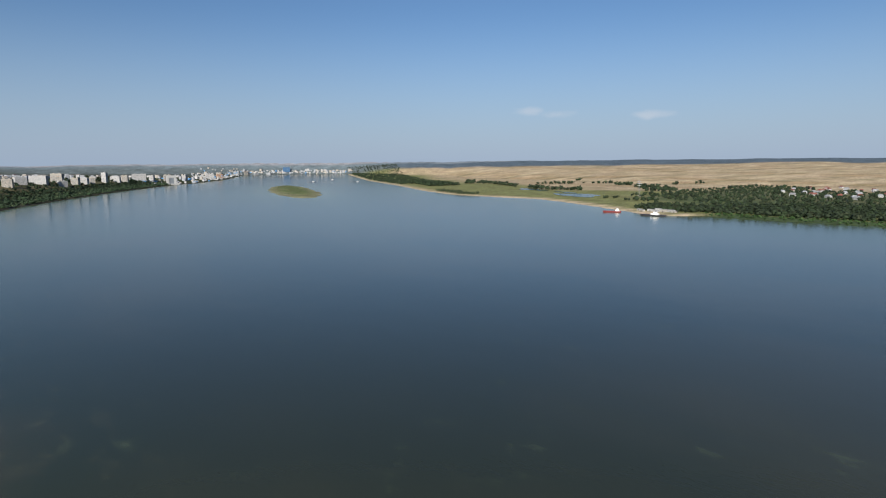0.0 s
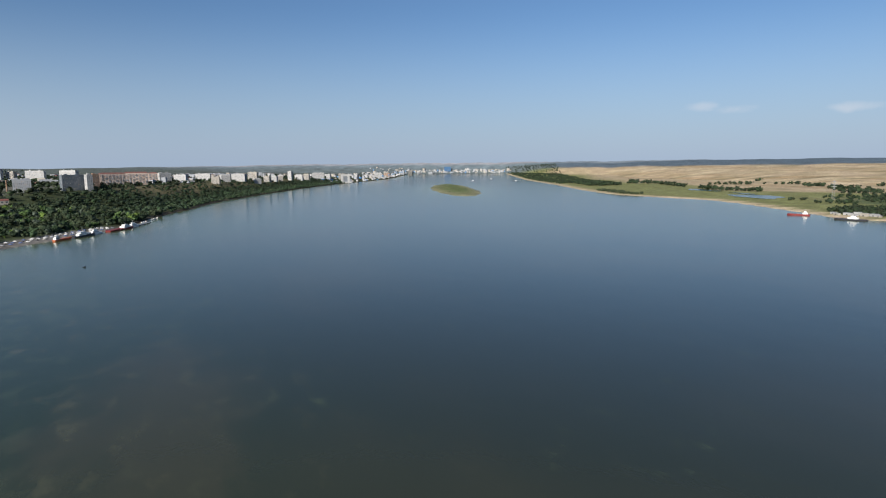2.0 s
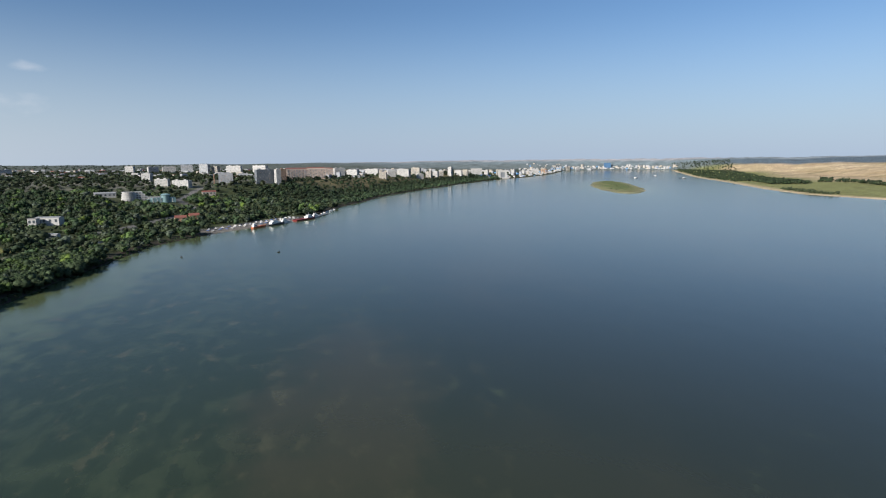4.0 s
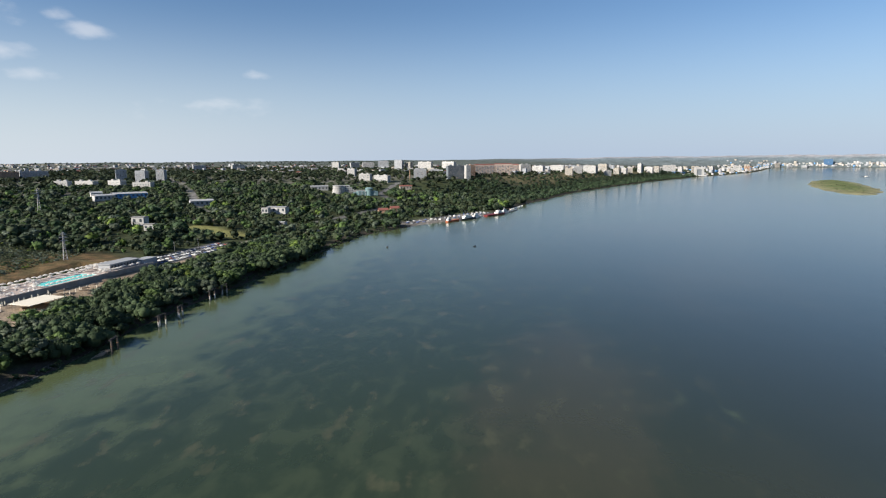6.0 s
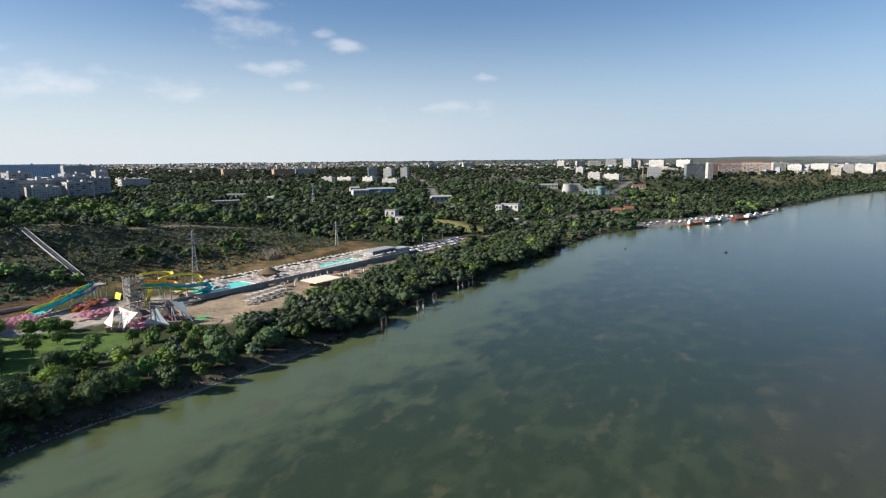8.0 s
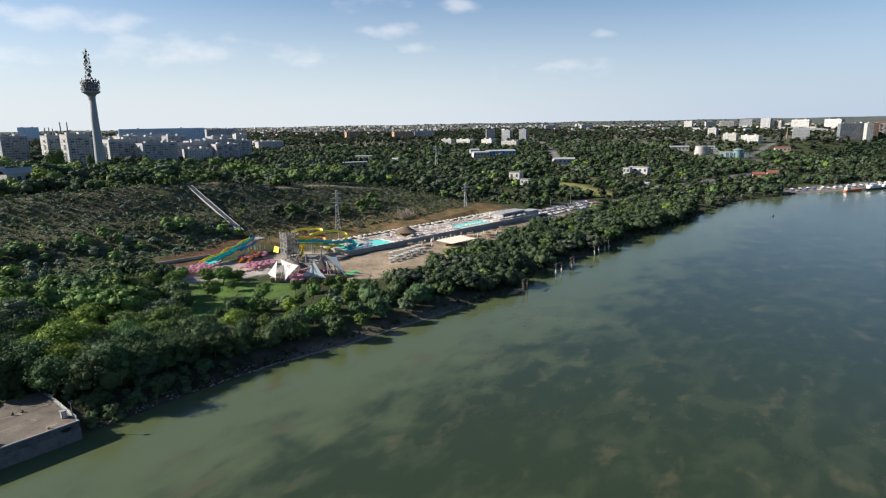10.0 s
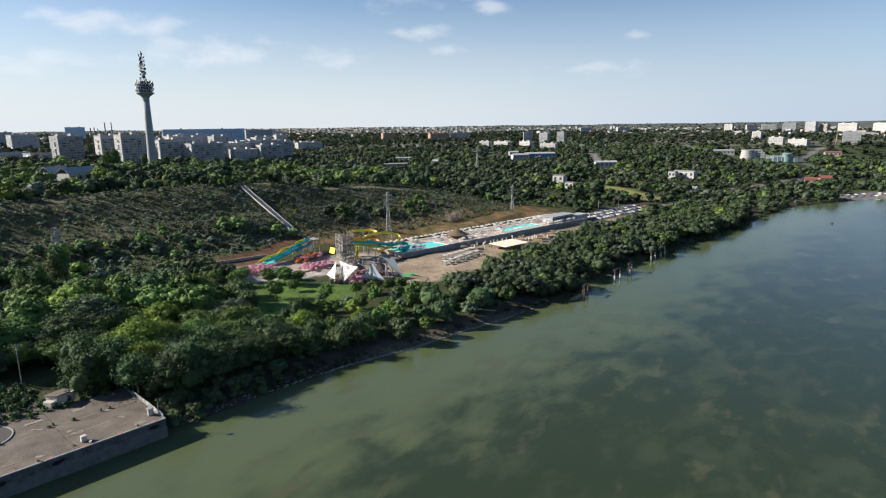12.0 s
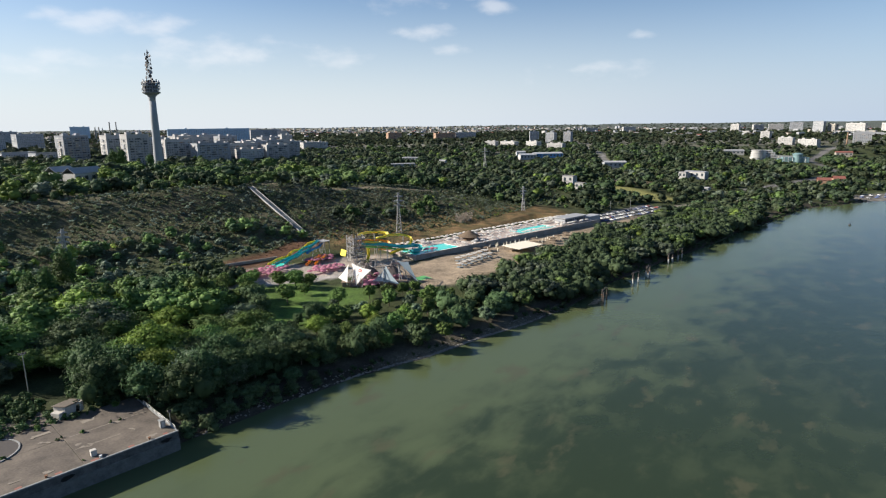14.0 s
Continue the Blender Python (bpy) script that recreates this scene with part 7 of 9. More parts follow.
def slide_complex():
    """Steel stair tower with four slides that wind off it into the pools."""
    m = at_park(-41, 10)
    z0 = m.translation.z
    ob = empty("slide_tower", m, "tall steel stair tower with coloured water slides", "water slide")
    for sx in (-4.2, 0, 4.2):
        for sy in (-4.0, 0, 4.0):
            bm = bmesh.new()
            tube(bm, [(sx, sy, -0.3), (sx, sy, 17.2 if abs(sx) < 1 or sy > -1 else 15.8)], 0.2, 6)
            part("post", bm, DULL_STEEL, ob)
    for k in range(1, 6):
        z = k * 3.0
        part("platform", boxes((-3.0, -4.2, z, 4.4, 1.2, z + 0.12) if k % 2 else (-4.4, -2.2, z, 1.0, 4.2, z + 0.12)), DARK_METAL, ob)
        bm = bmesh.new()
        for j in range(9):
            s = -4 + j * 0.9
            box(bm, s, -5.6 if k % 2 else 4.2, z - 3 + j * 0.33, s + 0.5, -4.2 if k % 2 else 5.6, z - 2.92 + j * 0.33)
        part("stair", bm, DARK_METAL, ob)
        for sy in (-4.2, 4.2):
            bm = bmesh.new()
            tube(bm, [(-4.3, sy, z - 3), (4.3, sy, z)], 0.09, 4)
            tube(bm, [(4.3, sy, z - 3), (-4.3, sy, z)], 0.09, 4)
            part("brace", bm, DULL_STEEL, ob)
        for sx in (-4.4, 4.4):
            bm = bmesh.new()
            tube(bm, [(sx, -4.2, z + 1.1), (sx, 4.2, z + 1.1)], 0.06, 4)
            tube(bm, [(sx, -4.2, z - 3), (sx, 4.2, z)], 0.09, 4)
            part("rail", bm, DULL_STEEL, ob)
    for k in range(10):
        z = k * 1.7
        for a, c in (((-4.2, -4.0), (0, -4.0)), ((0, -4.0), (4.2, -4.0)), ((-4.2, 4.0), (0, 4.0)), ((-4.2, -4.0), (-4.2, 0)), ((-4.2, 0), (-4.2, 4.0)), ((4.2, -4.0), (4.2, 0))):
            bm = bmesh.new()
            tube(bm, [(*a, z), (*c, z + 1.7)], 0.07, 4)
            tube(bm, [(*a, z + 1.7), (*c, z + 1.7)], 0.07, 4)
            part("brace", bm, DULL_STEEL, ob)
    runs = [("yellow_slide", PLASTIC_YELLOW, 0.95, [(4, 2, 16.6), (10, 6, 16.4), (20, 8, 15.8), (26, 3, 15.0), (22, -2, 14.2), (16, -1, 13.6), (21, 2, 12.9), (32, 5, 12.6), (41, 4, 11.6), (44, 0, 9.5), (40, -5, 7.0), (30, -7, 4.8), (22, -6, 3.0)]),
            ("yellow_slide", PLASTIC_YELLOW, 0.9, [(3, -3, 13.4), (10, -5, 12.0), (17, -2, 10.8), (20, 3, 9.6), (15, 6, 8.2), (10, 1, 6.0), (6, -5, 3.6), (2, -9, 1.4), (-1, -14, 0.9)]),
            ("teal_slide", PLASTIC_TEAL, 1.35, [(4, -1, 11.4), (11, -4, 10.6), (19, -7, 9.6), (25, -11, 8.2), (33, -11, 7.2), (40, -7, 6.4), (44, -9, 5.4), (41, -14, 4.4), (36, -12, 3.4), (40, -8, 2.6), (46, -6, 2.0)]),
            ("orange_slide", PLASTIC_ORANGE, 0.8, [(4, 3, 12.2), (12, 8, 11.2), (22, 9, 9.8), (29, 6, 8.4), (27, 1, 6.8), (20, 2, 5.2), (26, 6, 3.6), (34, 8, 2.2)]),
            ("green_slide", PLASTIC_GREEN, 0.8, [(4, 0, 9.0), (14, 2, 7.4), (24, -1, 5.6), (32, -3, 3.8), (40, -2, 2.2)])]
    for name, mat, r, line in runs:
        s = part(name, trough(line, r), mat, ob, smooth_shade=True)
        for k in range(2, len(line), 3):
            bm = bmesh.new()
            x, y, z = line[k]
            tube(bm, [(x, y, -0.5), (x, y, z - r)], 0.22, 6)
            part("support", bm, DULL_STEEL, ob)
    bm = boxes((-8.5, -3.0, 0, -4.6, 3.0, 0.25))
    bmesh.ops.transform(bm, matrix=pose(-7.5, 0, 13.5, 0, -74, 0), verts=bm.verts)
    part("start_ramp", bm, PLASTIC_YELLOW, ob, "steep yellow ramp")
    # the lower run on the slope behind
    m = at_park(-50, 44)
    ob = empty("slide_bank", m, "pair of long slides running down the slope to a splash pool", "water slide")
    for mat, name, line in ((PLASTIC_YELLOW, "yellow_slide", [(0, 0, 7.6), (-7, -2, 6.9), (-13, -5, 5.0), (-20, -6, 4.6), (-26, -10, 2.9), (-34, -12, 2.4), (-42, -16, 1.0)]),
                            (PLASTIC_TEAL, "teal_slide", [(1, -2, 8.4), (-6, -6, 6.6), (-12, -6, 5.4), (-20, -11, 3.6), (-28, -14, 2.4), (-38, -18, 1.1)]),
                            (PLASTIC_BLUE, "blue_slide", [(2, -4, 6.4), (-3, -8, 5.0), (-8, -9, 4.2), (-14, -13, 3.4)]),
                            (PLASTIC_ORANGE, "orange_slide", [(-6, -15, 1.6), (-9, -18, 1.0), (-14, -19, 0.2), (-18, -22, -0.5), (-21, -24, -1.2)]),
                            (PLASTIC_ORANGE, "orange_slide", [(-3, -18, 1.4), (-7, -21, 0.8), (-11, -22, 0.0), (-16, -26, -1.3)]),
                            (PLASTIC_TEAL, "teal_slide", [(-4, -3, 6.2), (-12, -10, 4.6), (-17, -12, 4.0), (-22, -15, 2.8), (-27, -16, 2.2), (-33, -20, 1.2)])):
        part(name, trough(line, 0.85), mat, ob, smooth_shade=True)
        for x, y, z in line[::2]:
            bm = bmesh.new()
            tube(bm, [(x, y, -4.5), (x, y, z - 0.85)], 0.16, 5)
            part("support", bm, DULL_STEEL, ob)
    part("platform", boxes((-0.5, -6, 7.2, 7, 2, 7.45)), DULL_STEEL, ob)
    for sx in (0, 3.2, 6.6):
        for sy in (-5.7, 1.7):
            bm = bmesh.new()
            tube(bm, [(sx, sy, -1.5), (sx, sy, 8.6)], 0.15, 5)
            part("post", bm, DULL_STEEL, ob)


def splash_pool():
    """Oval run-out pool below the bank of slides, and the low wall behind it."""
    z = gz(-72, 180) + 0.25
    ob = empty("splash_pool", pose(-72, 180.5, z, 0, 0, 25), "small turquoise run-out pool below the slides", "pool", "pools of the waterpark")
    bm = bmesh.new()
    lathe(bm, [(1.0, -0.6), (1.0, 0.0)], 28)
    bmesh.ops.scale(bm, verts=bm.verts, vec=(10.0, 4.2, 1))
    part("water", bm, POOL_WATER, ob)
    bm = bmesh.new()
    lathe(bm, [(1.0, -0.6), (1.0, 0.22), (1.08, 0.22), (1.08, -0.6)], 28)
    bmesh.ops.delete(bm, geom=[f for f in bm.faces if len(f.verts) > 4], context="FACES_ONLY")
    bmesh.ops.scale(bm, verts=bm.verts, vec=(10.0, 4.2, 1))
    part("rim", bm, WHITE_PAINT, ob)
    wall = empty("garden_wall", pose(-88, 196.5, gz(-88, 196.5), 0, 0, -14), "low grey concrete wall below the bluff", "wall", "", "structure")
    part("panel", boxes((-26, -0.2, -1.5, 24, 0.2, 1.5), bevel=0.04), CONCRETE, wall)
    part("coping", boxes((-26.1, -0.3, 1.51, 24.1, 0.3, 1.66)), CONCRETE, wall)


def water_terrace():
    m = at_park(0, 0, 0)
    deck = empty("pool_terrace", m, "pale paved pool terrace with a grey retaining wall", "terrace", "", "structure")
    # paving left open where the pools lie
    rows = [(-9, -10.4, 3.5, 196, -8.4, DECK), (-9, 16.5, 3.5, 196, 25, DECK), (-9, -8.4, 3.5, -6, 16.5, DECK), (34, -8.4, 3.5, 103, 16.5, DECK), (146, -8.4, 3.5, 196, 16.5, DECK),
            (-6, 11, 3.5, 34, 16.5, DECK), (103, 11.5, 3.5, 146, 16.5, DECK), (103, -8.4, 3.5, 146, -3.5, DECK), (14, -8.4, 3.5, 34, -6.4, DECK)]
    part("paving", boxes(*rows), PAVING, deck)
    part("retaining_wall", boxes((-9.5, -10.8, 3.0, 197, -10.42, DECK + 0.95)), CONCRETE, deck, "long grey concrete wall")
    part("coping", boxes((-9.7, -10.95, DECK + 0.95, 197.2, -10.3, DECK + 1.12)), CONCRETE, deck)
    for k in range(23):
        part("buttress", boxes((-6 + k * 9.0, -11.15, 3.0, -5.3 + k * 9.0, -10.81, DECK + 0.4)), CONCRETE, deck)
    for name, x0, x1, y0, y1 in (("pool", -6, 34, -6.4, 11), ("pool", 103, 146, -3.5, 11.5)):
        ob = empty(name, m, "bright turquoise swimming pool set in the terrace", "pool", "pools of the waterpark")
        part("basin", boxes((x0, y0, 3.5, x1, y1, DECK - 1.4)), POOL_TILE, ob)
        part("water", boxes((x0 + 0.01, y0 + 0.01, DECK - 1.39, x1 - 0.01, y1 - 0.01, DECK - 0.12)), POOL_WATER, ob)
        for a, b, c, d in ((x0, y0 - 0.02, x1, y0 + 0.5), (x0, y1 - 0.5, x1, y1 + 0.02), (x0, y0 + 0.5, x0 + 0.5, y1 - 0.5), (x1 - 0.5, y0 + 0.5, x1, y1 - 0.5)):
            part("rim", boxes((a, b, DECK - 0.2, c, d, DECK + 0.06)), WHITE_PAINT, ob)
    whole("pool_step", boxes((2, 1.5, DECK - 0.11, 8, 4, DECK + 0.1)), WHITE_PAINT, m, "white stepped island in the pool", "pool step")
    whole("pool_step", boxes((118, 3, DECK - 0.11, 128, 4.4, DECK + 0.1)), WHITE_PAINT, m, "white walkway across the pool", "pool step")
    # thatched bar between the pools
    bar = empty("thatched_bar", at_park(56, 7, DECK), "round bar with a dark reed roof", "bar")
    bm = bmesh.new()
    lathe(bm, [(8.2, 2.6), (8.4, 2.9), (5.0, 4.6), (2.0, 6.4), (0.3, 7.0)], 20)
    part("roof", bm, THATCH, bar)
    for k in range(8):
        a = k * math.pi / 4
        bm = bmesh.new()
        tube(bm, [(7.2 * math.cos(a), 7.2 * math.sin(a), 0), (7.2 * math.cos(a), 7.2 * math.sin(a), 2.9)], 0.15, 6)
        part("post", bm, WOOD, bar)
    bm = bmesh.new()
    lathe(bm, [(4.2, 0), (4.2, 1.1), (4.6, 1.12), (4.6, 1.2)], 20)
    part("counter", bm, WOOD, bar)
    # long changing house at the far end
    b = empty("changing_house", at_park(176, 4, DECK), "long low grey pool building with a flat roof", "building")
    part("wall", boxes((-15, -5, 0, 15, 6, 4.4)), PANEL[2], b)
    part("roof", boxes((-16, -6, 4.41, 16, 7, 4.9)), ROOF_GREY, b)
    for k in range(9):
        part("window", boxes((-14 + k * 3.2, -5.08, 1.0, -12 + k * 3.2, -4.9, 3.4)), GLASS_DARK, b)
    part("annex", boxes((16.02, -7, -3, 34, 3, 3.0)), PANEL[2], b)
    c = empty("kitchen_house", at_park(203, 16), "small white flat-roofed service house", "building")
    part("wall", boxes((-4, -3, -1, 5, 3, 3.4)), PANEL[1], c)
    part("roof", boxes((-4.4, -3.4, 3.41, 5.4, 3.4, 3.8)), ROOF_TAR, c)


def beach():
    m = at_park(67, -35)
    t = empty("canopy_tent", m, "large cream flat canopy on posts over the sand", "canopy")
    for k in range(3):
        for j in (-1, 1):
            bm = bmesh.new()
            tube(bm, [(-11 + k * 11, j * 7, -0.2), (-11 + k * 11, j * 7, 3.6)], 0.12, 6)
            part("post", bm, WOOD, t)
    bm = bmesh.new()
    a = [bm.verts.new(p) for p in ((-12.5, -8, 3.5), (12.5, -8, 3.5), (12.5, 8, 3.9), (-12.5, 8, 3.9), (-12.5, -8, 3.75), (12.5, -8, 3.75), (12.5, 8, 4.15), (-12.5, 8, 4.15))]
    for q in ((3, 2, 1, 0), (4, 5, 6, 7), (0, 1, 5, 4), (1, 2, 6, 5), (2, 3, 7, 6), (3, 0, 4, 7)):
        bm.faces.new([a[i] for i in q])
    part("roof", bm, FABRIC_CREAM, t)
    part("counter", boxes((-9, 2, 0, 6, 4, 1.1)), WOOD, t)
    cabana = empty("cabana", Matrix(), "white curtained cabana with wooden posts on sand", "cabana", "cabanas on the beach")
    for sx in (-1.7, 1.7):
        for sy in (-1.7, 1.7):
            part("post", boxes((sx - 0.1, sy - 0.1, 0, sx + 0.1, sy + 0.1, 2.7)), WOOD, cabana)
    part("roof", boxes((-1.9, -1.9, 2.7, 1.9, 1.9, 2.82)), FABRIC_WHITE, cabana)
    part("bed", boxes((-1.5, -1.5, 0.25, 1.5, 1.5, 0.6)), FABRIC_GREY, cabana)
    used = set()
    for k in range(7):
        put(cabana, at_park(0 + k * 5.6, -42 + k * 1.2 + (k % 2) * 0.6), used)
        if k < 6:
            put(cabana, at_park(10 + k * 5.6, -30 + k * 0.7), used)
    reed = umbrella(THATCH, "dark reed parasol on the sand", "reed parasols on the beach", r=3.0, h=2.6)
    used = set()
    for x, y in ((38, -19), (46, -21), (108, -29), (118, -27), (124, -30), (96, -22), (132, -24), (88, -30), (102, -34)):
        put(reed, at_park(x, y, None, x * 7), used)
    folded = empty("folded_parasol", Matrix(), "tall closed cream parasol standing in the sand", "parasol", "closed parasols on the beach")
    bm = bmesh.new()
    tube(bm, [(0, 0, 0), (0, 0, 3.2)], 0.05, 6)
    part("pole", bm, WOOD, folded)
    bm = bmesh.new()
    lathe(bm, [(0.3, 1.0), (0.34, 1.6), (0.2, 3.1), (0.05, 3.5)], 8)
    part("canopy", bm, FABRIC_CREAM, folded)
    used = set()
    spots = random.Random(33)
    for k in range(22):
        put(folded, at_park(44 + k * 3.4 + spots.uniform(-1, 1), spots.uniform(-34, -17) if abs(44 + k * 3.4 - 67) > 13 else spots.uniform(-22, -17)), used)
    bed = lounger()
    used = used_beds = set()
    rng = random.Random(6)
    for k in range(90):
        x = rng.uniform(36, 102) if k % 3 else rng.uniform(148, 194)
        put(bed, at_park(x, rng.choice((-7.2, -5.0, 13.5, 15.2, 18, 20)) + rng.uniform(-0.5, 0.5), DECK, rng.uniform(-25, 25)), used)
    white = umbrella(FABRIC_WHITE, "white canvas parasol on the pool terrace", "white parasols round the pools")
    used = set()
    for k in range(40):
        put(white, at_park(2 + k * 4.6, 22.6 + rng.uniform(-0.6, 0.6), DECK, rng.uniform(0, 40)), used)
    for k in range(34):
        put(white, at_park(38 + k * 4.4 + rng.uniform(-0.8, 0.8), (-7.4 if (38 + k * 4.4) % 9 < 5 or 100 < 38 + k * 4.4 < 150 else 14) + rng.uniform(-0.5, 0.5), DECK, rng.uniform(0, 40)), used)
    for k in range(44):
        x, y = rng.uniform(150, 194), rng.uniform(-7, 18)
        put(white, at_park(x, y if not (158 < x < 194 and -3 < y < 12) else 14 + rng.uniform(0, 7), DECK, rng.uniform(0, 40)), used)
    for k in range(70):
        x, y = rng.uniform(36, 101), rng.uniform(-7, 21)
        if math.hypot(x - 56, y - 7) > 10:
            put(bed, at_park(x, y, DECK, rng.uniform(-30, 30)), used_beds)
        if k % 2 == 0 and math.hypot(x - 56, y - 7) > 11:
            put(white, at_park(x + 1.5, y, DECK, rng.uniform(0, 40)), used)
    for k in range(60):
        x = rng.uniform(-8, 34) if k % 2 else rng.uniform(103, 148)
        put(bed, at_park(x, rng.uniform(12.5, 21), DECK, rng.uniform(-30, 30)), used_beds)
        if k % 3 == 0:
            put(white, at_park(x + 1.4, rng.uniform(13, 20), DECK, rng.uniform(0, 40)), used)
    pink = umbrella(FABRIC_PINK, "pink canvas parasol beside the slides", "pink parasols of the waterpark", r=1.75, h=2.3)
    used = set()
    for cx, cy, rx, ry, n in ((-97, 20, 12, 9, 38), (-58, 26, 9, 5, 26), (-66, 4, 12, 6, 30), (9, -4, 6, 2, 7), (-60, -42, 10, 5, 30), (-52, -38, 10, 6, 26), (-58, -34, 12, 8, 18)):
        for k in range(n):
            a, r = k * 2.4 + rng.uniform(-0.35, 0.35), math.sqrt((k + 0.5) / n) * rng.uniform(0.9, 1.15)
            zz = DECK if cx > 0 else None
            put(pink, at_park(cx + rx * r * math.cos(a), cy + ry * r * math.sin(a), zz, k * 17), used)


def sail_pavilion():
    """Restaurant terrace under tensioned sails on a ring of masts."""
    m = at_park(-57, -37, None, -42)
    ob = empty("sail_pavilion", m, "open restaurant terrace under white and grey tensioned sails", "pavilion")
    part("floor", boxes((-16, -11, -0.6, 17, 13, 0.25)), DARK_WOOD, ob, "dark stained timber floor")
    masts = []
    for k in range(8):
        a = k * math.pi / 4 + 0.25
        foot, top = Vector((16 * math.cos(a), 13.5 * math.sin(a), 0)), Vector((13 * math.cos(a), 11 * math.sin(a), 10.5))
        masts.append(top)
        bm = bmesh.new()
        tube(bm, [foot, top], 0.3, 6)
        part("mast", bm, DULL_STEEL, ob)
        bm = bmesh.new()
        tube(bm, [top, Vector((5 * math.cos(a + 0.4), 4 * math.sin(a + 0.4), 9.0))], 0.09, 5)
        part("beam", bm, DARK_METAL, ob)
    bm = bmesh.new()
    ring = [Vector((5 * math.cos(k * math.pi / 4), 4 * math.sin(k * math.pi / 4), 9.0)) for k in range(9)]
    tube(bm, ring, 0.12, 5, False)
    part("ring", bm, DULL_STEEL, ob)

    def sail(a, b, c, mat, label):
        a, b, c = Vector(a), Vector(b), Vector(c)
        bm = bmesh.new()
        n, rows = 7, []
        mid = (a + b + c) / 3
        for i in range(n + 1):
            row = []
            for j in range(n + 1 - i):
                u, v = i / n, j / n
                w = 1 - u - v
                p = a * w + b * u + c * v
                pull = 1.6 * (u * v + v * w + w * u)
                p = p + (mid - p) * (0.2 * (u * v * (1 - w) ** 3 + v * w * (1 - u) ** 3 + w * u * (1 - v) ** 3) * 2.2)
                p.z -= pull * 0.5
                row.append(bm.verts.new(p))
            rows.append(row)
        for i in range(n):
            for j in range(n - i):
                bm.faces.new((rows[i][j], rows[i + 1][j], rows[i][j + 1]))
                if j < n - i - 1:
                    bm.faces.new((rows[i + 1][j], rows[i + 1][j + 1], rows[i][j + 1]))
        return part("sail", bm, mat, ob, label, True)
    sail((-16, -6, 11.5), (-22.5, -3, 3.2), (-16.0, -13, 1.6), SAIL_WHITE, "narrow white sail")
    big = sail((-14.8, -3, 11.4), (-2.4, -16, 10.6), (-11.6, -11, 0.8), SAIL_WHITE, "large white triangular sail")
    sail((5, -11, 11.4), (-3, -8, 2.4), (12.5, -17, 2.8), SAIL_GREY, "grey triangular sail")
    sail((10, -4, 13.0), (16.5, -5, 12.4), (22.5, -10, 1.6), SAIL_GREY, "grey sail pulled to the ground")
    sail((-6, 4, 9.6), (2, -2, 9.2), (7, 7, 6.0), SHADE_NET, "brown shade net over the middle")
    sail((4, 10, 9.0), (11, 5, 9.6), (14, 13, 5.0), SHADE_NET, "brown shade net over the terrace")
    sail((-12, 6, 9.0), (-5, 9, 9.4), (-4, -1, 6.5), SHADE_NET, "brown shade net over the terrace")
    # two ridged canopies and guy ropes hold the masts
    for x0, y0 in ((-7, 3), (7, 1)):
        bm = bmesh.new()
        lathe(bm, [(6.2, 5.0), (6.0, 5.3), (1.4, 8.6), (0.3, 10.4)], 6)
        bmesh.ops.translate(bm, verts=bm.verts, vec=(x0, y0, 0))
        part("canopy", bm, SHADE_NET, ob, "pointed brown canopy")
        bm = bmesh.new()
        tube(bm, [(x0, y0, 0.2), (x0, y0, 11.5)], 0.22, 6)
        part("mast", bm, DULL_STEEL, ob)
    for k in range(16):
        a = k * math.pi / 8 + 0.25
        bm = bmesh.new()
        tube(bm, [(21 * math.cos(a), 17 * math.sin(a), 0), (13 * math.cos(a + (0.39 if k % 2 else 0)), 11 * math.sin(a + (0.39 if k % 2 else 0)), 10.5)], 0.13, 4)
        part("guy_rope", bm, DULL_STEEL, ob)
    for k in range(8):
        a, c = k * math.pi / 4 + 0.25, (k + 1) * math.pi / 4 + 0.25
        bm = bmesh.new()
        tube(bm, [(13 * math.cos(a), 11 * math.sin(a), 10.5), (13 * math.cos(c), 11 * math.sin(c), 10.5)], 0.2, 4)
        part("ring_beam", bm, DARK_METAL, ob)
    for k, (bx, by, bw) in enumerate(((-17, -10, 4), (15, -11, 5), (3, -11, 3))):
        part("kiosk", boxes((bx - bw / 2, by - 1.6, 0.0, bx + bw / 2, by + 1.6, 2.6), (bx - bw / 2 - 0.5, by - 2.2, 2.61, bx + bw / 2 + 0.5, by + 2.0, 2.85), bevel=0.05), DARK_WOOD if k % 2 else WOOD, ob)
    # faded red band of unreadable writing on the large sail
    for k, (w, dz) in enumerate(((2.6, 0.0), (3.4, -0.9))):
        bm = boxes((-w / 2, -0.05, 0, w / 2, 0.05, 0.5))
        bmesh.ops.transform(bm, matrix=pose(-9.0 - 0.3 * k, -9.9, 8.9 + dz, -4, 0, -46), verts=bm.verts)
        part("sail_print", bm, DARK_RED, big)
    bar = part("bar_counter", boxes((-4, -3, 0.25, 4, 0, 1.4)), WOOD, ob)
    part("bar_roof", boxes((6, -14, 3.0, 16, -9, 3.25)), WOOD, ob)
    for sx in (6.4, 15.6):
        for sy in (-13.6, -9.4):
            part("bar_post", boxes((sx - 0.12, sy - 0.12, 0.25, sx + 0.12, sy + 0.12, 3.0)), WOOD, ob)
    rng = random.Random(9)
    table = empty("cafe_table", Matrix(), "dark square cafe table on the terrace", "table", "tables under the sails")
    part("tabletop", boxes((-0.45, -0.45, 0.72, 0.45, 0.45, 0.76)), WOOD, table)
    part("leg", boxes((-0.05, -0.05, 0, 0.05, 0.05, 0.72)), DARK_METAL, table)
    part("foot", boxes((-0.25, -0.25, 0, 0.25, 0.25, 0.03)), DARK_METAL, table)
    used = set()
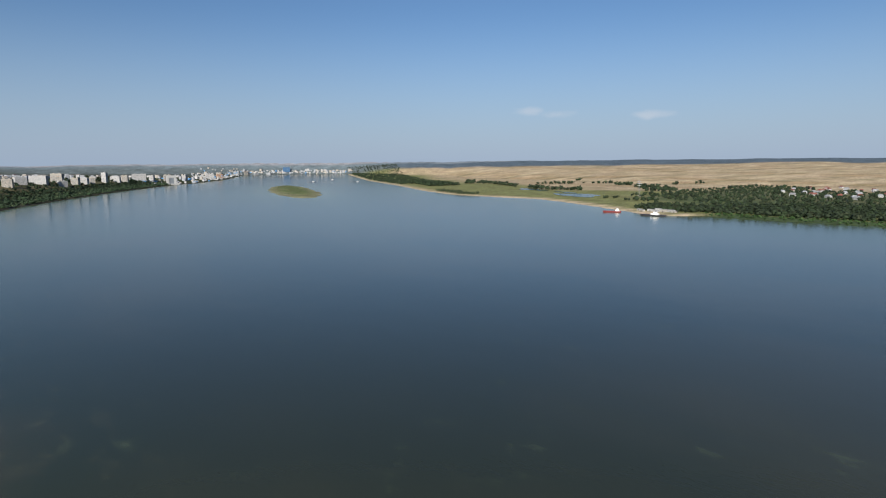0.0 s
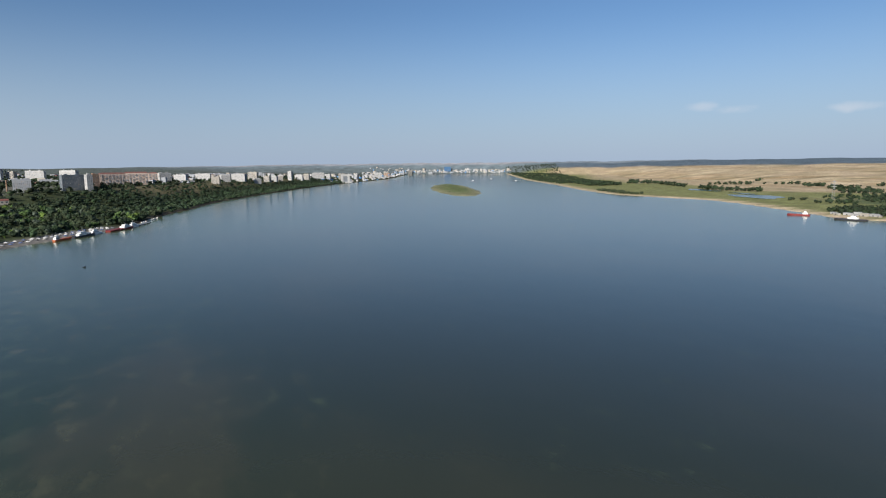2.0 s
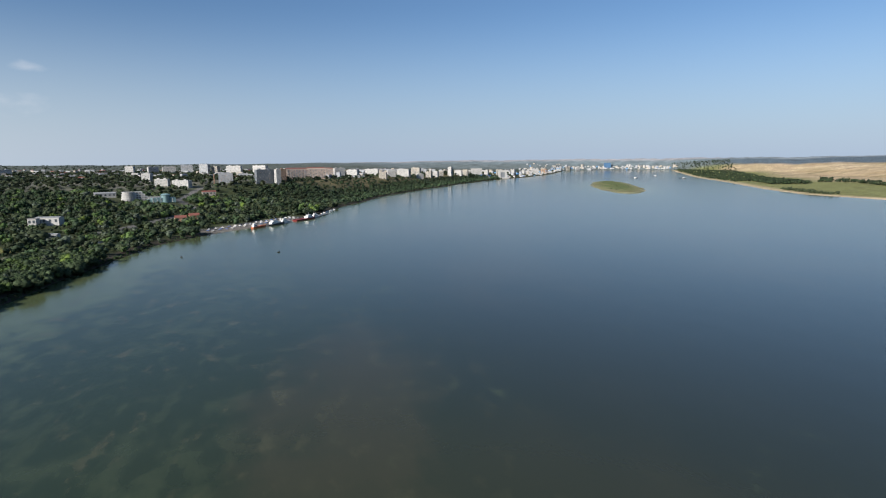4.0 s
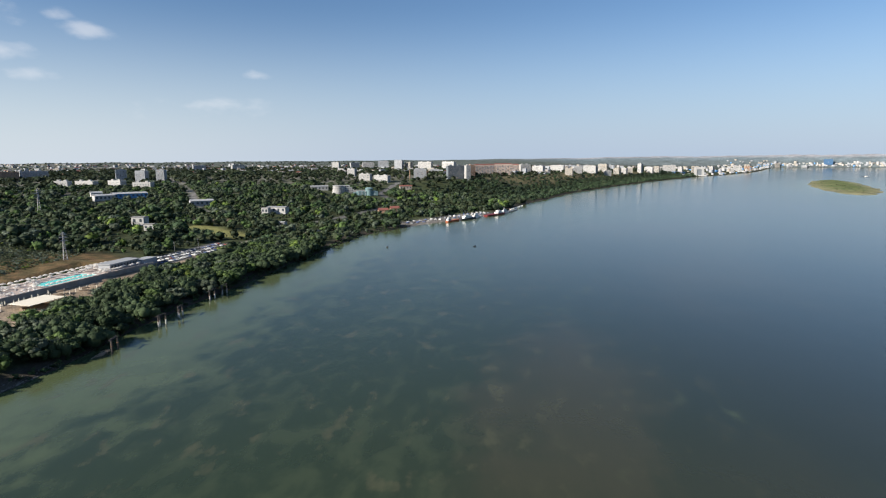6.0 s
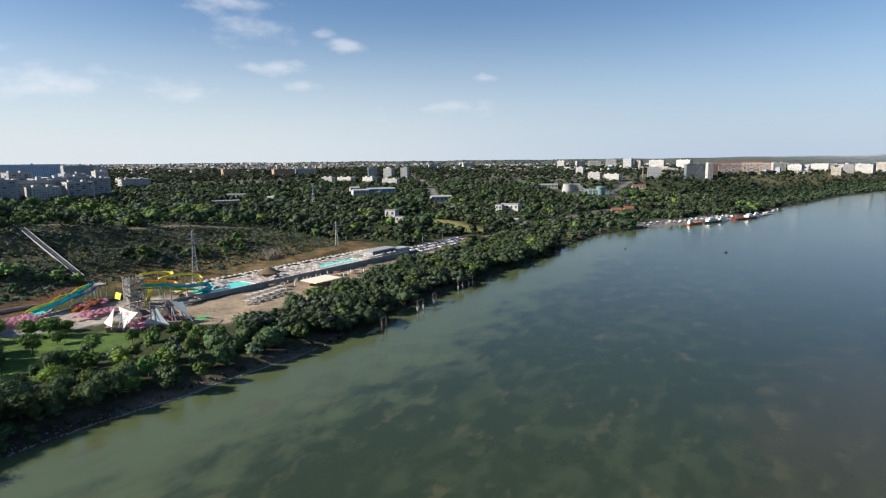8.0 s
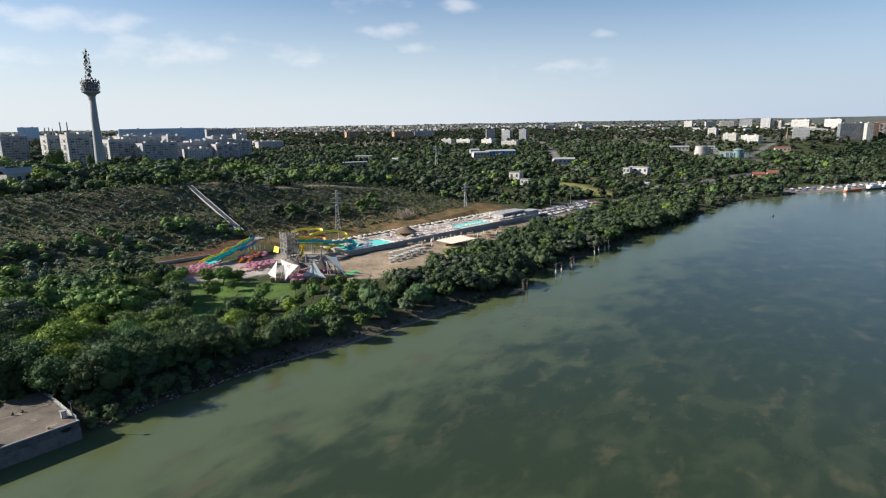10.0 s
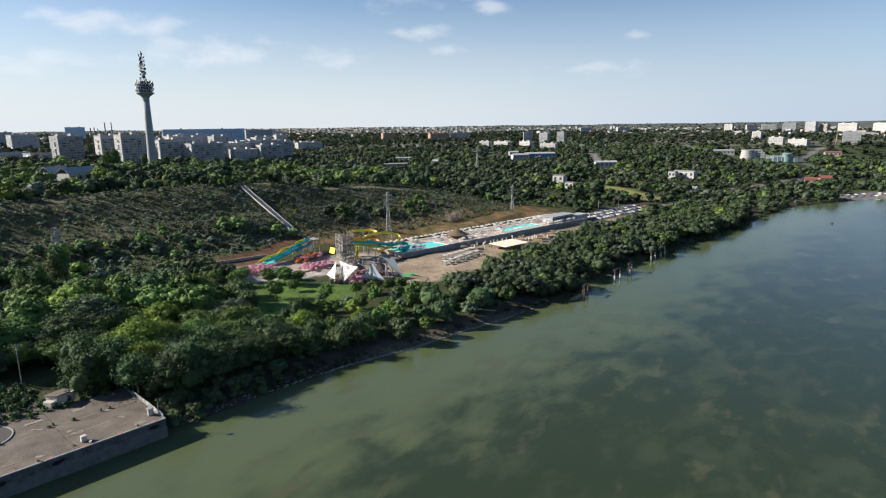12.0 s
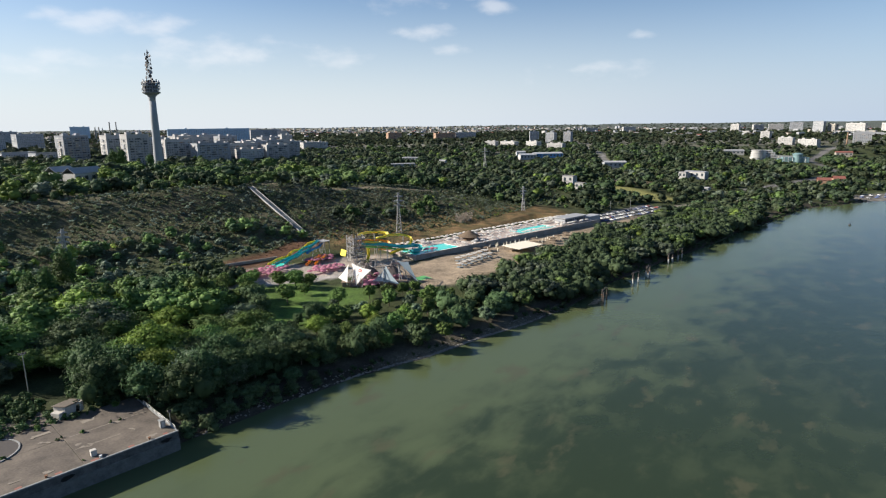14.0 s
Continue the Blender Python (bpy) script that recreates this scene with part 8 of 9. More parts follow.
    for k in range(56):
        x, y = rng.uniform(-15, 15), rng.uniform(-10.5, 12.5)
        if abs(x) > 5 or abs(y + 1.5) > 3:
            p = m @ Vector((x, y, 0.25))
            put(table, pose(p.x, p.y, p.z, 0, 0, rng.uniform(0, 90)), used)
    deck_green = whole("green_mat", boxes((-4, -5, 0, 4, 5, 0.06)), PLASTIC_GREEN, at_park(-33, -47), "green artificial turf mat by the terrace", "mat")


def parked_cars():
    paint = bpy.data.materials.new("car_paint")
    paint.use_nodes = True
    t = paint.node_tree
    b = t.nodes["Principled BSDF"]
    info, ramp = nd(t, "ShaderNodeObjectInfo"), nd(t, "ShaderNodeValToRGB")
    ramp.color_ramp.interpolation = "CONSTANT"
    for pos, col in ((0.0, (0.62, 0.62, 0.61)), (0.42, (0.36, 0.37, 0.39)), (0.56, (0.05, 0.05, 0.06)), (0.7, (0.13, 0.14, 0.17)), (0.82, (0.06, 0.1, 0.25)), (0.97, (0.3, 0.05, 0.04))):
        e = ramp.color_ramp.elements[0] if pos == 0.0 else ramp.color_ramp.elements.new(pos)
        e.color = (*col, 1)
    t.links.new(info.outputs["Random"], ramp.inputs[0])
    t.links.new(ramp.outputs[0], b.inputs["Base Color"])
    b.inputs["Roughness"].default_value, b.inputs["Specular IOR Level"].default_value = 0.6, 0.2
    rubber = material("rubber", (0.02, 0.02, 0.02), 0.9)
    car = empty("car", Matrix(), "parked passenger car in the gravel car park", "car", "cars in the car park")
    bm = bmesh.new()
    prof = [(-2.1, 0.35), (-2.15, 0.75), (-1.9, 0.95), (-1.0, 1.0), (1.5, 1.0), (2.05, 0.9), (2.1, 0.35)]
    left, right = [bm.verts.new((x, -0.85, z)) for x, z in prof], [bm.verts.new((x, 0.85, z)) for x, z in prof]
    for k in range(len(prof)):
        j = (k + 1) % len(prof)
        bm.faces.new((left[k], left[j], right[j], right[k]))
    bm.faces.new(left[::-1])
    bm.faces.new(right)
    box(bm, -0.52, -0.64, 1.42, 1.27, 0.64, 1.47)
    part("body", bm, paint, car)
    bm = bmesh.new()
    lo, hi = [(-1.15, -0.78), (1.75, -0.78), (1.75, 0.78), (-1.15, 0.78)], [(-0.5, -0.62), (1.25, -0.62), (1.25, 0.62), (-0.5, 0.62)]
    a, c = [bm.verts.new((*p, 1.0)) for p in lo], [bm.verts.new((*p, 1.42)) for p in hi]
    for k in range(4):
        bm.faces.new((a[k], a[(k + 1) % 4], c[(k + 1) % 4], c[k]))
    part("window_band", bm, material("car_glass", (0.03, 0.035, 0.04), 0.45, 0, 0.15), car)
    for sx in (-1.35, 1.35):
        for sy in (-0.78, 0.78):
            bm = bmesh.new()
            tube(bm, [(sx, sy - 0.1, 0.32), (sx, sy + 0.1, 0.32)], 0.32, 10)
            part("wheel", bm, rubber, car)
    used, rng = set(), random.Random(17)
    for row in range(3):
        for k in range(36):
            if rng.random() < 0.86:
                put(car, at_park(206 + k * 3.3, 12 - row * 9.5 - k * 0.06 + rng.uniform(-0.4, 0.4), None, 90 + rng.choice((0, 180)) + rng.uniform(-4, 4)), used)
    # by the landing stage
    for k in range(51):
        x = 556 + (k % 17) * 10.2 + rng.uniform(-1, 1)
        y = float(shore_left(x)) + 10 + (k // 17) * 6.5
        put(car, pose(x, y, gz(x, y), 0, 0, 60 + rng.uniform(-8, 8)), used)
    for x, y in ((-32, 372), (-62, 114 + 40), (-18, 375)):
        put(car, pose(x, y, gz(x, y), 0, 0, 30), used)
    lot = bmesh.new()
    V = []
    for k in range(14):
        for j in range(5):
            p = PARK @ Vector((200 + k * 9.5, -14 + j * 8.5, 0))
            V.append(lot.verts.new((p.x, p.y, gz(p.x, p.y) + 0.05)))
    for k in range(13):
        for j in range(4):
            lot.faces.new((V[k * 5 + j], V[k * 5 + 5 + j], V[k * 5 + 6 + j], V[k * 5 + 1 + j]))
    whole("car_park", lot, ASPHALT, None, "grey asphalt car park by the pools", "car park", "", "structure")


# ---- river bank: quay, piles, masts, stairs, boats ----
QUAY = pose(-211.8, 38.5, 0, 0, 0, -5.2)
QUAY_TOP = 6.0
DECK_CONCRETE = worn("stained_deck_concrete", (0.145, 0.12, 0.096), (0.05, 0.042, 0.035), 0.9, size=7.0, fine=0.6, bump=0.03, amount=0.95, vary=0.1)
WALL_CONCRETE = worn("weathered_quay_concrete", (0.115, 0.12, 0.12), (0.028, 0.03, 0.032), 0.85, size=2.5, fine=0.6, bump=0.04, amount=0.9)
LEDGE_CONCRETE = worn("pale_ledge_concrete", (0.27, 0.275, 0.27), (0.13, 0.13, 0.13), 0.85, size=3.0, fine=0.5)
# near-black, painted for the shade within holes of the quay wall
HOLE_SHADE = worn("hole_shade", (0.012, 0.012, 0.013), (0.006, 0.006, 0.006), 0.95, size=1.0, fine=0.2)
# stained, and darker than the ledge concrete: its shadow is in the colour
FOOT_CONCRETE = worn("shaded_foot_concrete", (0.13, 0.138, 0.136), (0.055, 0.06, 0.058), 0.8, size=2.2, fine=0.4, bump=0.03, amount=0.85)
PLASTER = worn("flaking_plaster", (0.5, 0.48, 0.44), (0.25, 0.22, 0.19), 0.85, size=1.5, fine=0.3)
MORTAR = worn("pale_mortar", (0.225, 0.195, 0.158), (0.145, 0.122, 0.098), 0.9, size=1.0, fine=0.2)
FADED_RED = worn("faded_red_paint", (0.3, 0.1, 0.075), (0.16, 0.09, 0.07), 0.8, size=0.6, fine=0.1, amount=0.9)
RUST = worn("rusty_steel", (0.22, 0.11, 0.06), (0.1, 0.06, 0.04), 0.85, 0.3, size=1.0, fine=0.1)
PILE_PALE = worn("pale_pile", (0.55, 0.53, 0.5), (0.25, 0.22, 0.2), 0.8, size=1.0, fine=0.15)
PILE_DARK = worn("dark_wet_pile", (0.06, 0.05, 0.045), (0.03, 0.028, 0.025), 0.7, size=1.0, fine=0.15)
DRIFTWOOD = worn("driftwood", (0.34, 0.27, 0.2), (0.2, 0.15, 0.11), 0.9, size=0.6, fine=0.1)
STONE = worn("bank_stone", (0.2, 0.184, 0.16), (0.096, 0.088, 0.076), 0.9, size=1.0, fine=0.2, vary=0.25)


def quay():
    q = empty("quay", QUAY, "old stained concrete quay with a weathered wall", "quay", "", "structure")
    # deck slabs, with open joints between them
    rng = random.Random(2)
    slab_meshes = {}
    xs = [0, -24, -52, -76, -104, -129]
    ys = [0.45, 19.5, 33.0, 44.0]
    for i in range(len(xs) - 1):
        for j in range(len(ys) - 1):
            if i < 1 and j > 1:
                continue
            x0, x1, y0, y1 = xs[i + 1] + 0.06, xs[i] - (0.5 if i == 0 else 0.04), ys[j] + 0.04, ys[j + 1] - 0.04
            part("slab", boxes((x0, y0, 4.6, x1, y1, QUAY_TOP + rng.uniform(-0.03, 0.03)), bevel=0.04), DECK_CONCRETE, q)
    for x0, x1, y in ((-22.5, -9.0, 19.5), (-8.0, -1.5, 19.5), (-50.0, -38.0, 19.5), (-23.5, -12.0, 10.6)):
        part("joint_filling", boxes((x0, y - 0.16, QUAY_TOP - 0.1, x1, y + 0.16, QUAY_TOP + 0.045)), MORTAR, q)
    part("fill", boxes((-129, 0.5, -2, -0.6, 30, 4.59)), WALL_CONCRETE, q)
    part("cap", boxes((-129, -0.15, QUAY_TOP - 0.22, 0.1, 0.44, QUAY_TOP + 0.1), (-0.46, 0.44, QUAY_TOP - 0.22, 0.1, 30, QUAY_TOP + 0.1), bevel=0.05), LEDGE_CONCRETE, q, "pale concrete edge beam")
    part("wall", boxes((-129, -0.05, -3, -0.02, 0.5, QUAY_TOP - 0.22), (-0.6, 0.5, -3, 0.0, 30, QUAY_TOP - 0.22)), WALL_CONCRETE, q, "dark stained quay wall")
    part("ledge", boxes((-129, -0.3, -3, 0.12, -0.06, 3.7), bevel=0.08), FOOT_CONCRETE, q, "grey stained lower ledge, shadow put into its colour")
    for k in range(10):
        x = -3.5 - k * 12.5
        if k % 3 != 1:
            # near-black plate: painted shade of a ragged hole where the facing broke away
            bm, wide, high, top = bmesh.new(), rng.uniform(0.8, 2.2), rng.uniform(0.4, 0.75), rng.uniform(3.8, 4.6)
            rim = [(x + wide * math.cos(0.63 * j) * rng.uniform(0.3, 1.2), top + high * math.sin(0.63 * j) * rng.uniform(0.5, 1.15) + 0.25 * wide * math.cos(0.63 * j) * 0.4) for j in range(10)]
            face = bm.faces.new([bm.verts.new((u, -0.34, v)) for u, v in rim])
            back = bmesh.ops.extrude_face_region(bm, geom=[face])
            bmesh.ops.translate(bm, verts=[v for v in back["geom"] if isinstance(v, bmesh.types.BMVert)], vec=(0, 0.3, 0))
            part("recess", bm, HOLE_SHADE, q)
        bm = bmesh.new()
        lathe(bm, [(0.28, 0), (0.24, 0.4), (0.4, 0.5), (0.4, 0.62)], 10)
        b = whole("bollard", bm, WHITE_PAINT if k % 3 == 1 else RUST, QUAY @ pose(x - 4, 1.2, QUAY_TOP + 0.02), "short iron mooring bollard on the quay edge", "bollard", "bollards of the quay")
    for k in range(14):
        x = -2.0 - k * 9.0 + rng.uniform(-1, 1)
        part("edge_mark", boxes((x - rng.uniform(1.2, 2.4), 0.6, QUAY_TOP + 0.03, x, 1.5, QUAY_TOP + 0.05)), FADED_RED, q, "faded red paint mark")
    # pale patches and cracks filled with mortar
    for k in range(34):
        bm = bmesh.new()
        x, y = -5 - k * 3.4 + rng.uniform(-2, 2), rng.uniform(3, 27)
        pts = [(x, y, QUAY_TOP + 0.04 + 0.03 * (k % 4) / 4)]
        for j in range(4):
            pts.append((pts[-1][0] + rng.uniform(-2.6, 1.2), pts[-1][1] + rng.uniform(-1.2, 1.2), pts[0][2]))
        for n, (a, c) in enumerate(zip(pts, pts[1:])):
            a, c = (a[0], a[1], a[2] + 0.006 * n), (c[0], c[1], c[2] + 0.006 * n)
            w = rng.uniform(0.1, 0.55) if k % 3 else rng.uniform(0.4, 1.1)
            d = (Vector(c) - Vector(a)).normalized().cross(Vector((0, 0, 1))) * w
            v = [bm.verts.new(Vector(p) + o) for p, o in ((a, -d), (c, -d), (c, d), (a, d))]
            bm.faces.new(v)
            low = [bm.verts.new(u.co - Vector((0, 0, 0.05))) for u in v]
            for e in range(4):
                bm.faces.new((v[e], low[e], low[(e + 1) % 4], v[(e + 1) % 4]))
        part("mortar_patch", bm, MORTAR, q)
    # round sunken basin with a pale ring
    ring = empty("round_basin", QUAY @ pose(-41.0, 26.0, QUAY_TOP), "round sunken basin with a pale concrete ring", "basin")
    bm = bmesh.new()
    lathe(bm, [(7.6, -0.2), (7.6, 0.24), (8.0, 0.24), (8.0, -0.2)], 40)
    bmesh.ops.delete(bm, geom=[f for f in bm.faces if len(f.verts) > 4], context="FACES_ONLY")
    part("ring", bm, LEDGE_CONCRETE, ring)
    bm = bmesh.new()
    lathe(bm, [(7.58, 0.0), (7.58, 0.06)], 40)
    part("bed", bm, PILE_DARK, ring)
    whole("white_box", boxes((-0.7, -0.65, 0, 0.7, 0.65, 1.7), bevel=0.05), PLASTER, QUAY @ pose(-21.0, 3.6, QUAY_TOP + 0.02), "white painted metal box on the quay", "box")
    # corner post house, railing, lamp
    k = empty("corner_kiosk", QUAY @ pose(-2.2, 5.6, QUAY_TOP + 0.02), "small grey concrete kiosk at the quay corner", "kiosk")
    part("body", boxes((-0.7, -0.7, 0, 0.7, 0.7, 2.1), bevel=0.04), LEDGE_CONCRETE, k)
    part("roof", boxes((-0.9, -0.9, 2.11, 0.9, 0.9, 2.3), bevel=0.05), LEDGE_CONCRETE, k)
    part("door", boxes((-0.4, -0.76, 0.1, 0.3, -0.69, 1.9)), PLASTER, k)
    r = empty("railing", QUAY @ pose(0, 0, QUAY_TOP), "pale steel railing along the quay's end", "railing")
    for j in range(9):
        part("post", boxes((-0.35, 1 + j * 3.0, 0.1, -0.25, 1.1 + j * 3.0, 1.25)), WHITE_PAINT, r)
    for z in (0.65, 1.2):
        part("rail", boxes((-0.34, 1, z, -0.26, 25.1, z + 0.08)), WHITE_PAINT, r)
    h = empty("hut", QUAY @ pose(-18.0, 36.5, QUAY_TOP - 0.3, 0, 0, 28) @ Matrix.Scale(1.25, 4), "derelict pale hut with a brown flat roof", "hut")
    # walls of uneven height round a sheet coloured dark for the shade indoors; the roof slab has slipped and lost a
    # corner
    part("wall", boxes((-2.6, -1.8, 0, 0.4, -1.5, 2.8), (1.5, -1.8, 0, 2.6, -1.5, 2.5), (0.4, -1.8, 2.1, 1.5, -1.5, 2.6), bevel=0.03), PLASTER, h, "front wall with an empty doorway")
    part("wall", boxes((2.3, -1.49, 0, 2.6, -0.5, 2.6), (2.3, 0.5, 0, 2.6, 1.8, 2.2), (2.3, -0.5, 0, 2.6, 0.5, 0.9), bevel=0.03), PLASTER, h, "side wall with a broken window")
    part("wall", boxes((-2.6, -1.49, 0, -2.3, 1.8, 2.85), (-2.29, 1.5, 0, 2.29, 1.8, 2.4), bevel=0.03), PLASTER, h)
    part("wall", boxes((-4.0, -1.4, 0, -2.61, 1.2, 1.9), bevel=0.04), PLASTER, h, "low lean-to")
    bm = boxes((-2.9, -2.1, 0, 1.2, 2.1, 0.22), (1.1, -0.6, 0.02, 2.5, 1.9, 0.2), bevel=0.05)
    bmesh.ops.transform(bm, matrix=pose(0, 0, 2.72, -4, 5, 2), verts=bm.verts)
    part("roof", bm, DECK_CONCRETE, h, "slipped brown roof slab")
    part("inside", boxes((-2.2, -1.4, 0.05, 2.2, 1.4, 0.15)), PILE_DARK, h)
    for x, y, hh in ((-0.4, 4.0, 4.6), (-13.5, 20.0, 0.0)):
        if hh:
            lamp_mast(QUAY @ pose(x, y, QUAY_TOP), hh, "short pale lamp post at the quay corner")


def quay_weeds():
    """Weeds in the joints and along the back of the quay."""
    rng = np.random.RandomState(52)
    rows = [(-24 - 28 * (k % 2) + rng.uniform(-0.3, 0.3), rng.uniform(2, 32)) for k in range(4)] + [(rng.uniform(-56, -8), 19.5 + rng.uniform(-0.3, 0.3)) for k in range(7)] + [(rng.uniform(-80, -4), rng.uniform(31, 34)) for k in range(60)] + [(rng.uniform(-64, -23), rng.uniform(34, 60)) for k in range(110)] + [(rng.uniform(-14, 0), rng.uniform(36, 60)) for k in range(40)]
    P = [QUAY @ Vector((x, y, QUAY_TOP)) for x, y in rows]
    h = np.where(np.arange(len(P)) < 11, rng.uniform(0.5, 1.4, len(P)), np.where(np.arange(len(P)) < 71, rng.uniform(0.8, 2.4, len(P)), rng.uniform(2.2, 4.6, len(P))))
    # the scrub at the back takes darker tints, for the deep shade there
    wood("quay_weeds", "tufts of weeds and low scrub on the quay", np.array([(p.x, p.y) for p in P]), h, ["bush"] * len(P), [TINTS["round"] if k % 3 == 0 and k < 71 else TINTS["willow" if k % 2 else "dark"] for k in range(len(P))], 4, 70, 0.13, 1, 53, zs=np.where(np.arange(len(P)) < 71, QUAY_TOP, ground_height(np.array([p.x for p in P]), np.array([p.y for p in P]))))


def lamp_mast(m, h, label):
    ob = empty("lamp_mast", m, label, "lamp post", "lamp masts")
    bm = bmesh.new()
    tube(bm, [(0, 0, -0.3), (0, 0, h)], [0.06 + h * 0.011, 0.06 + h * 0.004], 8)
    part("pole", bm, STEEL, ob)
    part("bracket", boxes((-0.09 * h * 0.8, -0.1, h - 0.1, 0.09 * h * 0.8, 0.1, h + 0.08)), STEEL, ob)
    for s in (-0.06 * h, 0, 0.06 * h):
        part("floodlight", boxes((s - 0.28, -0.35, h + 0.08, s + 0.28, 0.15, h + 0.6), bevel=0.05), DARK_METAL, ob)
    return ob


def mooring_piles(x, y, dark, count, seed):
    rng = random.Random(seed)
    ob = empty("mooring_dolphin", pose(x, y, 0, 0, 0, rng.uniform(-12, 12)), ("dark rotten" if dark else "pale weathered") + " mooring piles standing in the river", "piles", "piles of the old landing")
    h = 6.6
    for k in range(count):
        px, py = (k - (count - 1) / 2) * 3.1, (0.9 if k % 2 else -0.7)
        bm = bmesh.new()
        tube(bm, [(px, py, -4), (px, py, h * 0.5)], 0.44, 9)
        pile = part("post", bm, PILE_DARK if dark else PILE_PALE, ob)
        bm = bmesh.new()
        tube(bm, [(px, py, h * 0.5), (px + rng.uniform(-0.1, 0.1), py, h * rng.uniform(0.86, 1.0))], [0.4, 0.34], 8)
        part("post_head", bm, PILE_DARK, pile, "" if dark else "rust-black steel upper half")
        bm = bmesh.new()
        tube(bm, [(px, py, h * 0.46), (px, py, h * 0.5)], 0.55, 9)
        part("band", bm, RUST, pile)
    bm = bmesh.new()
    tube(bm, [(-(count - 1) * 1.55 - 0.6, 0, h * 0.92), ((count - 1) * 1.55 + 0.6, 0.2, h * 0.94)], 0.34, 6)
    part("crossbeam", bm, PILE_DARK, ob)


def driftwood():
    rng = random.Random(8)
    ob = empty("driftwood_heap", pose(-5.5, 1.5, 0), "tangled heap of pale driftwood stranded by the piles", "driftwood")
    for k in range(26):
        a, l = rng.uniform(-0.7, 0.7), rng.uniform(1.5, 6.0)
        x, y, z = rng.uniform(-4, 3), rng.uniform(-1.6, 1.6), rng.uniform(-0.1, 1.0)
        bm = bmesh.new()
        tube(bm, [(x - l / 2 * math.cos(a), y - l / 2 * math.sin(a), z), (x, y, z + rng.uniform(0.0, 0.4)), (x + l / 2 * math.cos(a), y + l / 2 * math.sin(a), z + rng.uniform(-0.3, 0.8))], [0.16, 0.13, 0.05], 6)
        part("log", bm, DRIFTWOOD, ob)
    stones = []
    for k in range(1900):
        x = rng.uniform(-205, -20) if k % 3 == 0 else rng.gauss(-105, 34)
        d = rng.uniform(0.0, 1.0) if k % 3 else rng.uniform(0.2, 4.5)
        stones.append((x, float(shore_left(x)) + d, rng.uniform(0.18, 0.6) if k % 3 else rng.uniform(0.12, 0.4)))
    v0, f0 = ICO[1]
    V, F = [], []
    r2 = np.random.RandomState(3)
    for k, (x, y, s) in enumerate(stones):
        V.append(v0 * s * r2.uniform(0.6, 1.3, (1, 3)) * (1 + r2.uniform(-0.2, 0.2, (len(v0), 1))) * (1, 1, 0.55) + (x, y, gz(x, y)))
        F.append(f0 + k * len(v0))
    tagged(new("bank_stones", mesh_from("bank_stones", np.concatenate(V), np.concatenate(F), STONE)), "grey stones and rubble along the muddy bank", "stones", "", "stuff")


def pylon(x, y, h, yaw, label):
    """Lattice power pylon with three cross-arms."""
    ob = empty("power_pylon", pose(x, y, gz(x, y) - 0.3, 0, 0, yaw), label, "pylon", "power pylons")
    w0, w1 = h * 0.062, h * 0.02
    bar = 1.0 if h < 40 else 0.5
    at = lambda z: w0 + (w1 - w0) * min(1, z / (h * 0.72))
    corners = ((-1, -1), (1, -1), (1, 1), (-1, 1))
    for sx, sy in corners:
        bm = bmesh.new()
        tube(bm, [(sx * at(z), sy * at(z), z) for z in (0, h * 0.36, h * 0.72, h)], 0.2 * bar, 4)
        part("leg", bm, DULL_STEEL, ob)
    bm = bmesh.new()
    z = 0.0
    while z < h * 0.97:
        dz = max(1.4, at(z) * 1.7)
        for k in range(4):
            a, b = corners[k], corners[(k + 1) % 4]
            tube(bm, [(a[0] * at(z), a[1] * at(z), z), (b[0] * at(z + dz), b[1] * at(z + dz), min(h, z + dz))], 0.1 * bar, 3, False)
            tube(bm, [(b[0] * at(z), b[1] * at(z), z), (a[0] * at(z + dz), a[1] * at(z + dz), min(h, z + dz))], 0.1 * bar, 3, False)
        z += dz
    part("lattice", bm, DULL_STEEL, ob)
    for f, l in ((0.68, 0.12), (0.79, 0.15), (0.9, 0.11)):
        for s in (-1, 1):
            bm = bmesh.new()
            v = [bm.verts.new(p) for p in ((0, -0.4, h * f), (0, 0.4, h * f), (0, 0.4, h * f + 1.4), (0, -0.4, h * f + 1.4))]
            w = [bm.verts.new(p) for p in ((s * h * l, -0.12, h * f + 0.1), (s * h * l, 0.12, h * f + 0.1), (s * h * l, 0.12, h * f + 0.45), (s * h * l, -0.12, h * f + 0.45))]
            for k in range(4):
                bm.faces.new((v[k], v[(k + 1) % 4], w[(k + 1) % 4], w[k]))
            bm.faces.new(w)
            arm = part("cross_arm", bm, DULL_STEEL, ob)
            bm = bmesh.new()
            tube(bm, [(s * h * l * 0.96, 0, h * f + 0.1), (s * h * l * 0.96, 0, h * f - 1.5)], 0.16, 6)
            part("insulator", bm, PILE_DARK, arm)
    return ob


